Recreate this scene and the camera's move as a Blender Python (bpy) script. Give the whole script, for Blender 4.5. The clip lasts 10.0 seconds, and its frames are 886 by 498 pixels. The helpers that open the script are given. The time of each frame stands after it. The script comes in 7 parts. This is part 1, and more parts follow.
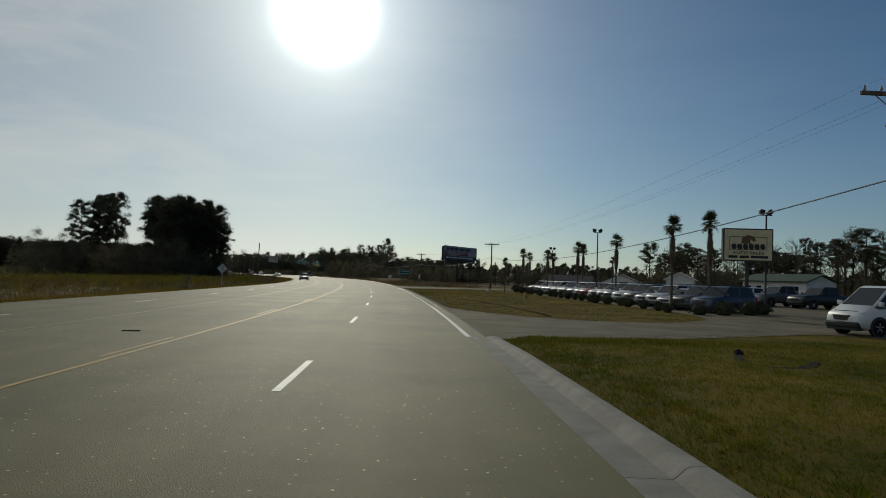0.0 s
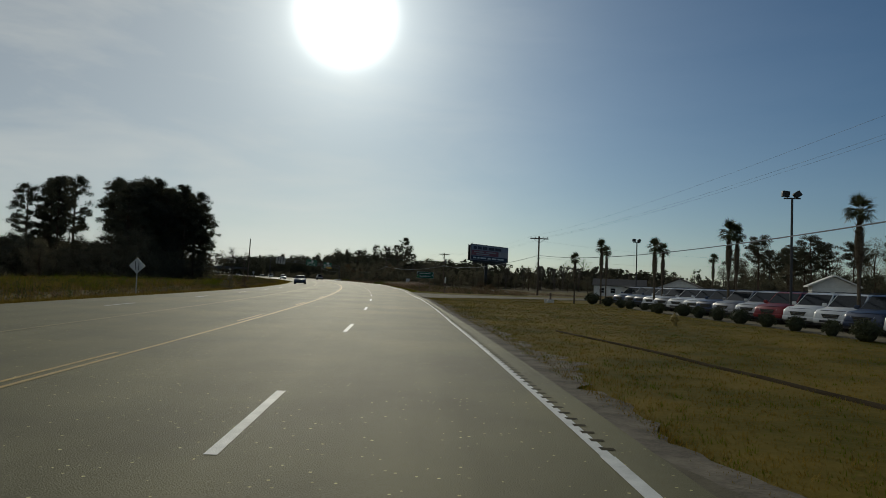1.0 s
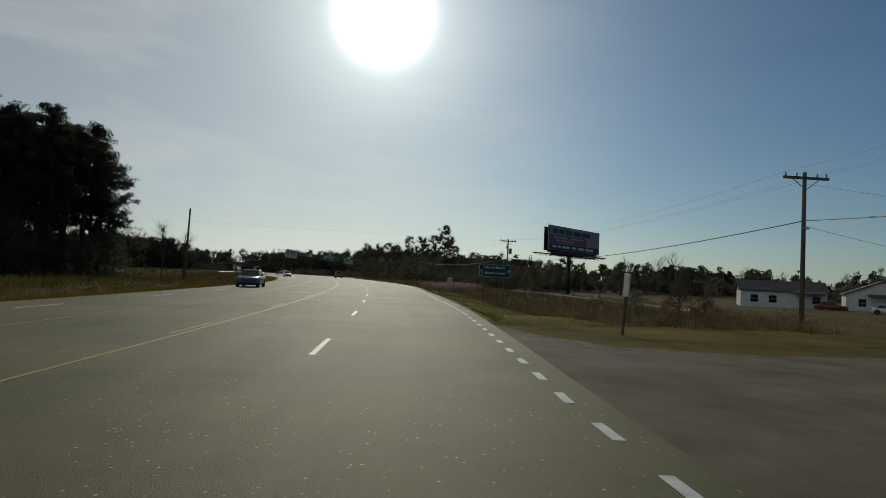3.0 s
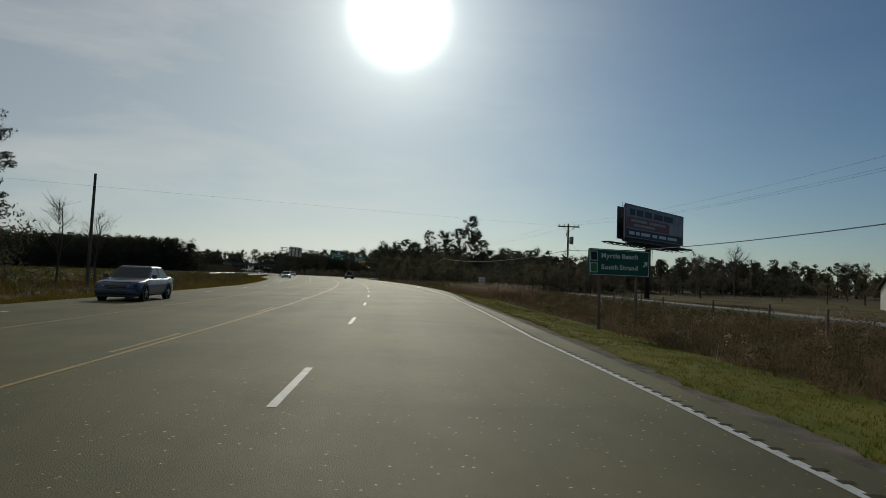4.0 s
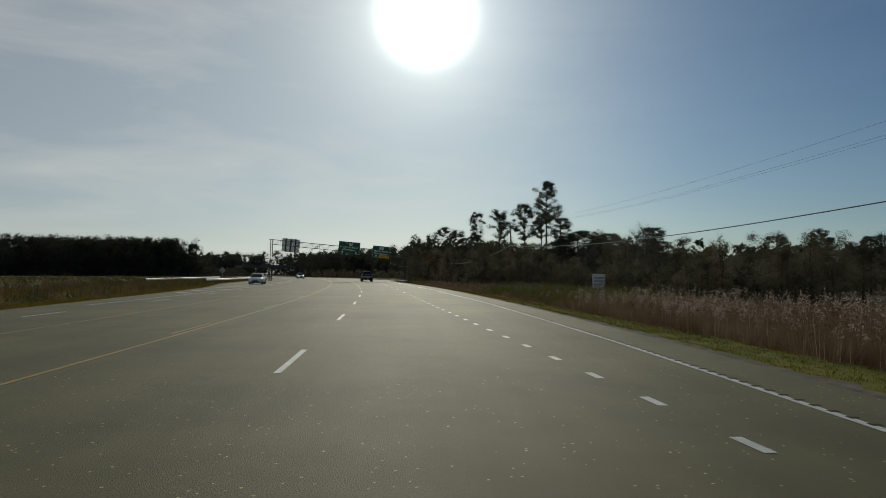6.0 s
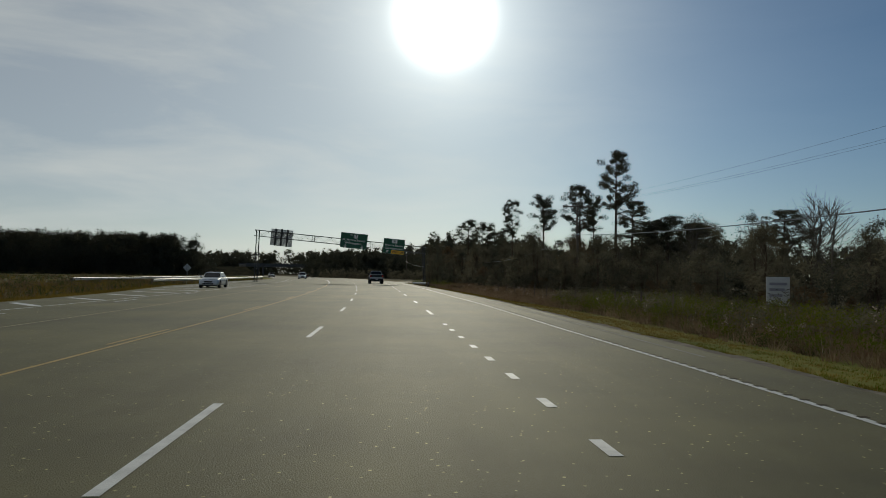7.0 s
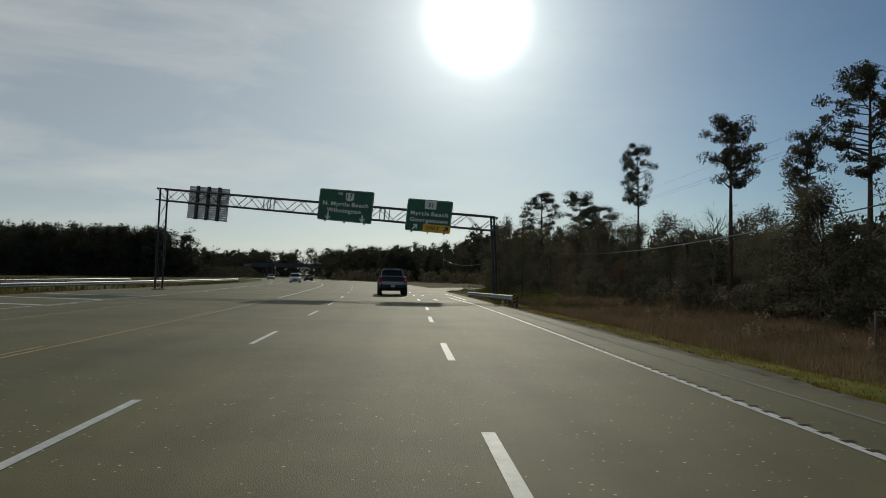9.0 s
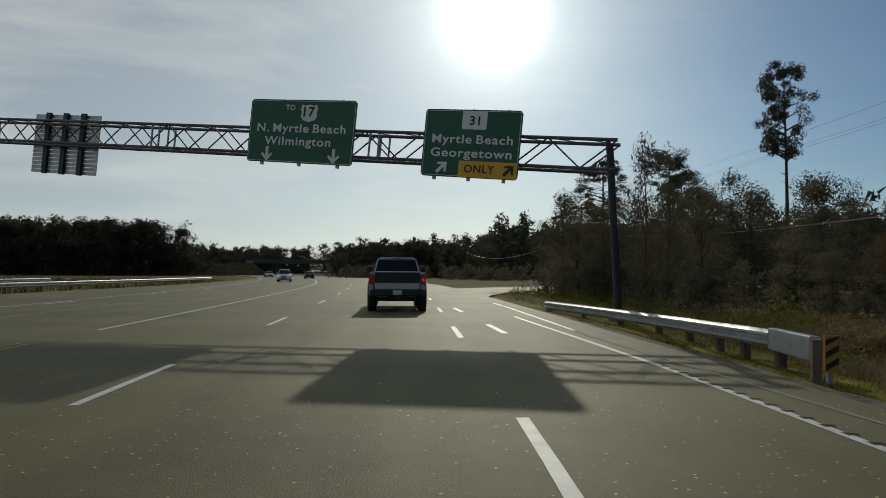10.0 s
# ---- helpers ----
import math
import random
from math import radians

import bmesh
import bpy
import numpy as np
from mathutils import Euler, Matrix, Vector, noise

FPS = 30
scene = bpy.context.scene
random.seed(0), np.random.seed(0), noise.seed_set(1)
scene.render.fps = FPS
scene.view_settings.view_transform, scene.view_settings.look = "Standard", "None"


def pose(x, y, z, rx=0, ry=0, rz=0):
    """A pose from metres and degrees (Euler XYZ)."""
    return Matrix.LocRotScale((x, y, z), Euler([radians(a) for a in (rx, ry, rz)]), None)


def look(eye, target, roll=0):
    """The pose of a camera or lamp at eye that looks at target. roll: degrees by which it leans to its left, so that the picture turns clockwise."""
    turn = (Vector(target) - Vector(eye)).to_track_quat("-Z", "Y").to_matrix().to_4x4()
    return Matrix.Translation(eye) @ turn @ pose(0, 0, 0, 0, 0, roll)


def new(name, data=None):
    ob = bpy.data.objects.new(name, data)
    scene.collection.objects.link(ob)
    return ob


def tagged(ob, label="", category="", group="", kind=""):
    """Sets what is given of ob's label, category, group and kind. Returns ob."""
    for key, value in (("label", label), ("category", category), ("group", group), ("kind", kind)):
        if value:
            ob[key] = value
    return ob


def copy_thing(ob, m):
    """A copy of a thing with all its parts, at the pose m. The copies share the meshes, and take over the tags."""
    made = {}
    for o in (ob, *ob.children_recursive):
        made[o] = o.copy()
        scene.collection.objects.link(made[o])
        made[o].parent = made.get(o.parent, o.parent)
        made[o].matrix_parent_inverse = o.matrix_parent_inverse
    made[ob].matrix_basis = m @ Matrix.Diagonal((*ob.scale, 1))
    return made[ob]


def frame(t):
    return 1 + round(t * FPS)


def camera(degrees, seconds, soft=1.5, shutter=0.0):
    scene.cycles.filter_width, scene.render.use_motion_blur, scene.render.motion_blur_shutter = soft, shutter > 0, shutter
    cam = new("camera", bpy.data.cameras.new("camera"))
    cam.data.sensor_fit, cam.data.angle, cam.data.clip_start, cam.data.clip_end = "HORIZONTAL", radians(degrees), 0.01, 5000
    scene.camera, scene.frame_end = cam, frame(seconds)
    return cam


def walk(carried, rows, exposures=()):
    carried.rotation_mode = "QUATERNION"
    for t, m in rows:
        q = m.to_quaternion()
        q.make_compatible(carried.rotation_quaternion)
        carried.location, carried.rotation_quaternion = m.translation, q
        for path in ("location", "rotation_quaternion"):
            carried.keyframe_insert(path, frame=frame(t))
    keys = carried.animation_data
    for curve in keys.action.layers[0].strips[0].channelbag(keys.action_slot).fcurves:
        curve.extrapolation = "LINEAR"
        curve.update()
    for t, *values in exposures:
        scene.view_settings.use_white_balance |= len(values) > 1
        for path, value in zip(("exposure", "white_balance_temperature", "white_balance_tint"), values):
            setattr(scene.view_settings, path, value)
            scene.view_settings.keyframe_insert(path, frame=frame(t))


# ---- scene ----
cam = camera(66.0, 10.0, soft=0.9)
PATH = [
    (0.0, pose(0.000, 0.000, 1.449, 92.394, -1.855, -0.000)),
    (0.5, pose(-0.760, 13.936, 1.437, 92.397, -1.846, 0.856)),
    (1.0, pose(-1.732, 27.519, 1.402, 92.657, -2.105, 1.607)),
    (1.5, pose(-3.056, 41.161, 1.415, 92.516, -2.312, 2.409)),
    (2.0, pose(-4.198, 54.594, 1.391, 92.520, -2.448, 3.124)),
    (2.5, pose(-5.628, 68.303, 1.444, 92.490, -2.554, 3.875)),
    (4.0, pose(-11.800, 109.886, 1.412, 92.350, -1.958, 6.156)),
    (4.5, pose(-14.314, 124.242, 1.425, 92.310, -1.372, 6.910)),
    (5.0, pose(-16.975, 138.509, 1.429, 92.200, -0.633, 7.651)),
    (5.5, pose(-19.525, 152.428, 1.437, 92.175, -0.266, 8.338)),
    (7.0, pose(-28.674, 193.738, 1.420, 92.226, -0.854, 10.432)),
    (7.5, pose(-32.000, 207.418, 1.419, 92.347, -0.676, 11.142)),
    (8.0, pose(-35.564, 220.977, 1.423, 92.456, -0.663, 11.940)),
    (8.5, pose(-39.140, 234.064, 1.422, 92.491, -0.788, 12.652)),
    (9.0, pose(-42.635, 246.868, 1.419, 92.352, -0.942, 13.179)),
    (9.5, pose(-46.174, 259.024, 1.425, 92.157, -0.777, 13.899)),
    (10.0, pose(-49.731, 271.157, 1.413, 91.978, -0.411, 14.670)),
]
walk(cam, PATH, exposures=[(0.0, -1.53, 6350, 4), (1.0, -1.62, 6350, 4), (5.5, -1.62, 6350, 4), (7.0, -1.52, 6350, 4), (9.0, -1.48, 6350, 4), (10.0, -1.36, 6350, 4)])

# lane line A: x as a cubic of y
ROAD = (1.44907484e-07, -5.14591212e-04, -2.07165619e-01, -2.05984565e+01)


def line_x(y):
    u = y - 150.0
    return ((ROAD[0] * u + ROAD[1]) * u + ROAD[2]) * u + ROAD[3] - 0.001 * max(0.0, y - 330.0) ** 2


def line_slope(y):
    u = y - 150.0
    return (3 * ROAD[0] * u + 2 * ROAD[1]) * u + ROAD[2] - 0.002 * max(0.0, y - 330.0)


def rp(y, l, z=0.0):
    """A place beside lane line A: l metres to the right of it."""
    s = line_slope(y)
    n = math.hypot(1, s)
    return Vector((line_x(y) + l / n, y - l * s / n, z))


def heading(y):
    """Turn about z of a thing that faces along the road."""
    return math.degrees(math.atan(-line_slope(y)))


def ramp(v, *keys):
    """Linear steps through (v, value) pairs."""
    if v <= keys[0][0]:
        return keys[0][1]
    for (a, p), (b, q) in zip(keys, keys[1:]):
        if v <= b:
            return p + (q - p) * (v - a) / (b - a)
    return keys[-1][1]


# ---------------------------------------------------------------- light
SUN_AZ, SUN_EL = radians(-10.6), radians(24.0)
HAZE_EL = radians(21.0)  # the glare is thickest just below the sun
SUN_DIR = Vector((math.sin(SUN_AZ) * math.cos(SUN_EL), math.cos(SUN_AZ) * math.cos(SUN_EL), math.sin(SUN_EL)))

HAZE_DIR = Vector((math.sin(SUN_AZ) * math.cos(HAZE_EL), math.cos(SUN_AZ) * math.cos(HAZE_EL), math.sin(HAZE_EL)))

world = bpy.data.worlds.new("sky")
scene.world = world
world.use_nodes = True
wn, wl = world.node_tree.nodes, world.node_tree.links
wn.clear()
w_out = wn.new("ShaderNodeOutputWorld")
w_bg = wn.new("ShaderNodeBackground")
w_bg.inputs["Strength"].default_value = 0.085
w_sky = wn.new("ShaderNodeTexSky")
w_sky.sky_type = "NISHITA"
w_sky.sun_disc = False
w_sky.sun_elevation = SUN_EL
w_sky.sun_rotation = SUN_AZ
w_sky.air_density, w_sky.dust_density, w_sky.ozone_density = 1.0, 0.5, 2.0
w_co = wn.new("ShaderNodeTexCoord")
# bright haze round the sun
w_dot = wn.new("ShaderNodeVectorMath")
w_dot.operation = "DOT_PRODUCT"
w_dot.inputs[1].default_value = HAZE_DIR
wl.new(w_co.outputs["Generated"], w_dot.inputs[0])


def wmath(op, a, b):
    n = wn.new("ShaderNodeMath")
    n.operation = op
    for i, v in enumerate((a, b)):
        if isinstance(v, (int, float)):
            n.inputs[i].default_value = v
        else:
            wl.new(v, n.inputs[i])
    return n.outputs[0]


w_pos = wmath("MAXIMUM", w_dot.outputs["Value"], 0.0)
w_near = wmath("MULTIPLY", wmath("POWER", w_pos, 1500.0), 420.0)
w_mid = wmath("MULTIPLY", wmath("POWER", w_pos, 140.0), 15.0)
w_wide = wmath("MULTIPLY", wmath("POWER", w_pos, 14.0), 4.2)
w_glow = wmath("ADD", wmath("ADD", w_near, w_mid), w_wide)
# thin high cloud
w_map = wn.new("ShaderNodeMapping")
w_map.inputs["Scale"].default_value = (1.3, 1.0, 5.5)
w_map.inputs["Rotation"].default_value = (0.0, radians(14), 0.0)
wl.new(w_co.outputs["Generated"], w_map.inputs["Vector"])
w_noise = wn.new("ShaderNodeTexNoise")
w_noise.inputs["Scale"].default_value = 2.6
w_noise.inputs["Detail"].default_value = 7.0
w_noise.inputs["Roughness"].default_value = 0.58
w_noise.inputs["Distortion"].default_value = 0.35
wl.new(w_map.outputs["Vector"], w_noise.inputs["Vector"])
w_ramp = wn.new("ShaderNodeValToRGB")
w_ramp.color_ramp.elements[0].position = 0.42
w_ramp.color_ramp.elements[0].color = (0, 0, 0, 1)
w_ramp.color_ramp.elements[1].position = 0.74
w_ramp.color_ramp.elements[1].color = (1, 1, 1, 1)
wl.new(w_noise.outputs["Fac"], w_ramp.inputs["Fac"])
# the thin cloud lies to the left of the road and thins out to the right
w_sep = wn.new("ShaderNodeSeparateXYZ")
wl.new(w_co.outputs["Generated"], w_sep.inputs[0])
w_side = wn.new("ShaderNodeMapRange")
w_side.interpolation_type = "SMOOTHSTEP"
w_side.inputs["From Min"].default_value = 0.22
w_side.inputs["From Max"].default_value = -0.28
wl.new(w_sep.outputs["X"], w_side.inputs["Value"])
w_veil = wmath("MULTIPLY", w_side.outputs["Result"], wmath("ADD", wmath("MULTIPLY", w_ramp.outputs["Color"], 6.0), 7.6))
w_cloud = wmath("ADD", w_veil, wmath("MULTIPLY", w_ramp.outputs["Color"], 0.35))
# pale haze low over the horizon
w_low = wmath("MULTIPLY", wmath("POWER", wmath("SUBTRACT", 1.0, wmath("ABSOLUTE", w_sep.outputs["Z"], 0.0)), 9.0), wmath("ADD", wmath("MULTIPLY", wmath("POWER", w_pos, 4.0), 5.2), 1.7))
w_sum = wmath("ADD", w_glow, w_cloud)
w_col = wn.new("ShaderNodeVectorMath")
w_col.operation = "SCALE"
w_col.inputs[0].default_value = (1.0, 0.985, 0.93)
wl.new(w_sum, w_col.inputs["Scale"])
w_pale = wn.new("ShaderNodeVectorMath")
w_pale.operation = "SCALE"
w_pale.inputs[0].default_value = (1.04, 1.0, 1.05)
wl.new(w_low, w_pale.inputs["Scale"])
w_both = wn.new("ShaderNodeVectorMath")
w_both.operation = "ADD"
wl.new(w_col.outputs["Vector"], w_both.inputs[0])
wl.new(w_pale.outputs["Vector"], w_both.inputs[1])
w_add = wn.new("ShaderNodeVectorMath")
w_add.operation = "ADD"
w_gain = wn.new("ShaderNodeVectorMath")
w_gain.operation = "MULTIPLY"
w_gain.inputs[1].default_value = (0.80, 1.06, 1.30)
wl.new(w_sky.outputs["Color"], w_gain.inputs[0])
# the veil hides part of the blue behind it
w_thin = wn.new("ShaderNodeVectorMath")
w_thin.operation = "SCALE"
wl.new(w_gain.outputs["Vector"], w_thin.inputs[0])
wl.new(wmath("SUBTRACT", 1.0, wmath("MULTIPLY", w_side.outputs["Result"], wmath("ADD", wmath("MULTIPLY", w_ramp.outputs["Color"], 0.3), 0.45))), w_thin.inputs["Scale"])
wl.new(w_thin.outputs["Vector"], w_add.inputs[0])
wl.new(w_both.outputs["Vector"], w_add.inputs[1])
wl.new(w_add.outputs["Vector"], w_bg.inputs["Color"])
wl.new(w_bg.outputs["Background"], w_out.inputs["Surface"])

sun = new("sun", bpy.data.lights.new("sun", "SUN"))
sun.data.energy = 3.6
sun.data.angle = radians(0.6)
sun.data.color = (1.0, 0.90, 0.72)
sun.matrix_world = look(SUN_DIR * 100, (0, 0, 0))


# ---------------------------------------------------------------- materials
def mat(name, col, rough=0.6, metal=0.0, var=0.25, scale=4.0, fine=60.0, bump=0.0, col2=None, spec=0.5, vary=0.0, coat=0.0, stretch=(1, 1, 1), through_light=0.0):
    m = bpy.data.materials.new(name)
    m.use_nodes = True
    nt = m.node_tree
    b = nt.nodes["Principled BSDF"]
    b.inputs["Roughness"].default_value = rough
    b.inputs["Metallic"].default_value = metal
    b.inputs["Specular IOR Level"].default_value = spec
    b.inputs["Coat Weight"].default_value = coat
    tc = nt.nodes.new("ShaderNodeTexCoord")
    mp = nt.nodes.new("ShaderNodeMapping")
    mp.inputs["Scale"].default_value = stretch
    geo = nt.nodes.new("ShaderNodeNewGeometry")
    nt.links.new(geo.outputs["Position"], mp.inputs["Vector"])
    n1 = nt.nodes.new("ShaderNodeTexNoise")
    n1.inputs["Scale"].default_value = scale
    n1.inputs["Detail"].default_value = 5
    n1.inputs["Roughness"].default_value = 0.62
    n2 = nt.nodes.new("ShaderNodeTexNoise")
    n2.inputs["Scale"].default_value = fine
    n2.inputs["Detail"].default_value = 3
    for n in (n1, n2):
        nt.links.new(mp.outputs["Vector"], n.inputs["Vector"])
    mix = nt.nodes.new("ShaderNodeMix")
    mix.data_type = "RGBA"
    a = tuple(c * (1 - var) for c in col)
    z = col2 if col2 else tuple(min(1, c * (1 + var)) for c in col)
    mix.inputs["A"].default_value = (*a, 1)
    mix.inputs["B"].default_value = (*z, 1)
    add = nt.nodes.new("ShaderNodeMath")
    add.operation = "MULTIPLY_ADD"
    add.inputs[1].default_value = 0.45
    sc = nt.nodes.new("ShaderNodeMapRange")
    sc.inputs["From Min"].default_value = 0.3
    sc.inputs["From Max"].default_value = 0.7
    nt.links.new(n1.outputs["Fac"], sc.inputs["Value"])
    nt.links.new(n2.outputs["Fac"], add.inputs[0])
    sb = nt.nodes.new("ShaderNodeMath")
    sb.operation = "SUBTRACT"
    sb.inputs[1].default_value = 0.225
    nt.links.new(sc.outputs["Result"], sb.inputs[0])
    nt.links.new(sb.outputs[0], add.inputs[2])
    add.use_clamp = True
    nt.links.new(add.outputs[0], mix.inputs["Factor"])
    out = mix.outputs["Result"]
    if vary:
        oi = nt.nodes.new("ShaderNodeObjectInfo")
        hs = nt.nodes.new("ShaderNodeHueSaturation")
        mr = nt.nodes.new("ShaderNodeMapRange")
        mr.inputs["To Min"].default_value = 1 - vary
        mr.inputs["To Max"].default_value = 1 + vary
        nt.links.new(oi.outputs["Random"], mr.inputs["Value"])
        nt.links.new(mr.outputs["Result"], hs.inputs["Value"])
        nt.links.new(out, hs.inputs["Color"])
        out = hs.outputs["Color"]
    nt.links.new(out, b.inputs["Base Color"])
    if bump:
        bp = nt.nodes.new("ShaderNodeBump")
        bp.inputs["Strength"].default_value = bump
        bp.inputs["Distance"].default_value = 0.02
        nt.links.new(n2.outputs["Fac"], bp.inputs["Height"])
        nt.links.new(bp.outputs["Normal"], b.inputs["Normal"])
    if through_light:
        tr = nt.nodes.new("ShaderNodeBsdfTranslucent")
        nt.links.new(out, tr.inputs["Color"])
        ms = nt.nodes.new("ShaderNodeMixShader")
        ms.inputs["Fac"].default_value = through_light
        nt.links.new(b.outputs["BSDF"], ms.inputs[1])
        nt.links.new(tr.outputs["BSDF"], ms.inputs[2])
        nt.links.new(ms.outputs["Shader"], nt.nodes["Material Output"].inputs["Surface"])
    return m


def glow(name, col, strength):
    m = bpy.data.materials.new(name)
    m.use_nodes = True
    b = m.node_tree.nodes["Principled BSDF"]
    b.inputs["Base Color"].default_value = (*col, 1)
    b.inputs["Emission Color"].default_value = (*col, 1)
    b.inputs["Emission Strength"].default_value = strength
    return m


def asphalt_mat():
    """Asphalt with aggregate, painted sun glints, oily lane streaks and polished wheel tracks that follow the road."""
    m = mat("asphalt", (0.124, 0.111, 0.044), 0.7, var=0.30, scale=0.22, fine=70, bump=0.45, spec=0.25)
    nt = m.node_tree
    b = nt.nodes["Principled BSDF"]
    base = b.inputs["Base Color"].links[0].from_socket
    uv = nt.nodes.new("ShaderNodeUVMap")
    uv.uv_map = "along_road"
    mp = nt.nodes.new("ShaderNodeMapping")
    mp.inputs["Scale"].default_value = (1.3, 0.05, 1.0)
    nt.links.new(uv.outputs["UV"], mp.inputs["Vector"])
    n = nt.nodes.new("ShaderNodeTexNoise")
    n.inputs["Scale"].default_value = 1.0
    n.inputs["Detail"].default_value = 4
    nt.links.new(mp.outputs["Vector"], n.inputs["Vector"])
    sep = nt.nodes.new("ShaderNodeSeparateXYZ")
    nt.links.new(uv.outputs["UV"], sep.inputs[0])
    k = nt.nodes.new("ShaderNodeMath")
    k.operation = "MULTIPLY"
    k.inputs[1].default_value = 2 * math.pi / 1.63
    nt.links.new(sep.outputs["X"], k.inputs[0])
    c = nt.nodes.new("ShaderNodeMath")
    c.operation = "COSINE"
    nt.links.new(k.outputs[0], c.inputs[0])
    a = nt.nodes.new("ShaderNodeMath")
    a.operation = "MULTIPLY_ADD"
    a.inputs[1].default_value = 0.03
    nt.links.new(c.outputs[0], a.inputs[0])
    r = nt.nodes.new("ShaderNodeMapRange")
    r.inputs["From Min"].default_value = 0.3
    r.inputs["From Max"].default_value = 0.7
    r.inputs["To Min"].default_value = 0.92
    r.inputs["To Max"].default_value = 1.08
    nt.links.new(n.outputs["Fac"], r.inputs["Value"])
    nt.links.new(r.outputs["Result"], a.inputs[2])
    # scattered pale specks: sun glints off the aggregate, put into the base colour
    geo = nt.nodes.new("ShaderNodeNewGeometry")
    v = nt.nodes.new("ShaderNodeTexVoronoi")
    v.inputs["Scale"].default_value = 13.0
    nt.links.new(geo.outputs["Position"], v.inputs["Vector"])
    lt = nt.nodes.new("ShaderNodeMath")
    lt.operation = "LESS_THAN"
    lt.inputs[1].default_value = 0.17
    nt.links.new(v.outputs["Distance"], lt.inputs[0])
    pick = nt.nodes.new("ShaderNodeSeparateColor")
    nt.links.new(v.outputs["Color"], pick.inputs[0])
    few = nt.nodes.new("ShaderNodeMapRange")
    few.inputs["From Min"].default_value = 0.72
    few.inputs["From Max"].default_value = 1.0
    nt.links.new(pick.outputs[0], few.inputs["Value"])
    glint = nt.nodes.new("ShaderNodeMath")
    glint.operation = "MULTIPLY"
    nt.links.new(lt.outputs[0], glint.inputs[0])
    nt.links.new(few.outputs["Result"], glint.inputs[1])
    sp = nt.nodes.new("ShaderNodeMath")
    sp.operation = "MULTIPLY_ADD"
    sp.inputs[1].default_value = 4.0
    nt.links.new(glint.outputs[0], sp.inputs[0])
    nt.links.new(a.outputs[0], sp.inputs[2])
    sc = nt.nodes.new("ShaderNodeVectorMath")
    sc.operation = "SCALE"
    nt.links.new(base, sc.inputs[0])
    nt.links.new(sp.outputs[0], sc.inputs["Scale"])
    nt.links.new(sc.outputs["Vector"], b.inputs["Base Color"])
    rr = nt.nodes.new("ShaderNodeMapRange")
    rr.inputs["To Min"].default_value = 0.71
    rr.inputs["To Max"].default_value = 0.66
    nt.links.new(n.outputs["Fac"], rr.inputs["Value"])
    nt.links.new(rr.outputs["Result"], b.inputs["Roughness"])
    return m


M_ASPHALT = asphalt_mat()
M_OLDASPHALT = mat("worn_asphalt", (0.14, 0.12, 0.076), 0.85, var=0.42, scale=0.5, fine=40, bump=0.5, spec=0.15)
M_WHITE = mat("white_road_paint", (0.62, 0.62, 0.58), 0.6, var=0.22, scale=3, fine=50, bump=0.2)
M_PALEYELLOW = mat("worn_yellow_road_paint", (0.34, 0.28, 0.13), 0.65, var=0.35, scale=2, fine=30, bump=0.2)
M_YELLOW = mat("yellow_road_paint", (0.40, 0.255, 0.04), 0.6, var=0.22, scale=3, fine=50, bump=0.2)
# dark tone that stands in for the shade inside the rumble grooves
M_GROOVESHADE = mat("groove_shade", (0.07, 0.06, 0.04), 0.95, var=0.2, spec=0.05)
M_CONCRETE = mat("concrete", (0.21, 0.20, 0.17), 0.85, var=0.25, scale=2, fine=30, bump=0.3)
M_GRAVEL = mat("gravel", (0.135, 0.115, 0.085), 0.95, var=0.6, scale=1.6, fine=22, bump=0.8, spec=0.2)
M_LAWN = mat("mown_grass", (0.07, 0.075, 0.008), 0.95, scale=0.3, fine=9, bump=0.7, col2=(0.19, 0.13, 0.025), var=0.35, spec=0.05)
M_VERGE = mat("green_verge", (0.11, 0.145, 0.012), 0.95, scale=0.4, fine=9, bump=0.8, col2=(0.22, 0.19, 0.035), var=0.25, spec=0.08)
M_FIELD = mat("dry_field", (0.07, 0.066, 0.016), 0.95, scale=0.2, fine=5, bump=0.8, col2=(0.155, 0.11, 0.03), var=0.3, spec=0.1)
M_DUFF = mat("leaf_litter", (0.06, 0.05, 0.022), 0.95, scale=0.5, fine=7, bump=0.8, col2=(0.12, 0.09, 0.04), var=0.3, spec=0.1)
M_MUD = mat("bare_soil", (0.045, 0.034, 0.02), 1.0, scale=1, fine=12, bump=0.8, var=0.4, spec=0.02)
M_BARK = mat("pine_bark", (0.085, 0.062, 0.045), 0.95, scale=5, fine=22, bump=0.9, var=0.45, stretch=(1, 1, 0.25), spec=0.1)
M_NEEDLE = mat("pine_needles", (0.062, 0.068, 0.046), 0.8, scale=1.2, fine=8, col2=(0.115, 0.11, 0.072), var=0.3, spec=0.2, vary=0.25, through_light=0.4)
M_LEAF = mat("oak_leaves", (0.10, 0.096, 0.060), 0.8, scale=0.8, fine=8, col2=(0.19, 0.165, 0.108), var=0.3, spec=0.2, vary=0.3, through_light=0.45)
M_AUTUMN = mat("autumn_leaves", (0.14, 0.094, 0.052), 0.8, scale=0.8, fine=8, col2=(0.18, 0.125, 0.065), var=0.3, spec=0.2, vary=0.3, through_light=0.3)
M_TWIG = mat("bare_twigs", (0.13, 0.11, 0.09), 0.9, var=0.3, spec=0.1)
M_PALM = mat("palm_fronds", (0.045, 0.06, 0.02), 0.6, scale=2, col2=(0.09, 0.09, 0.03), through_light=0.2)
M_BOOT = mat("palm_boots", (0.11, 0.085, 0.055), 0.95, scale=6, fine=20, bump=0.9, var=0.4)
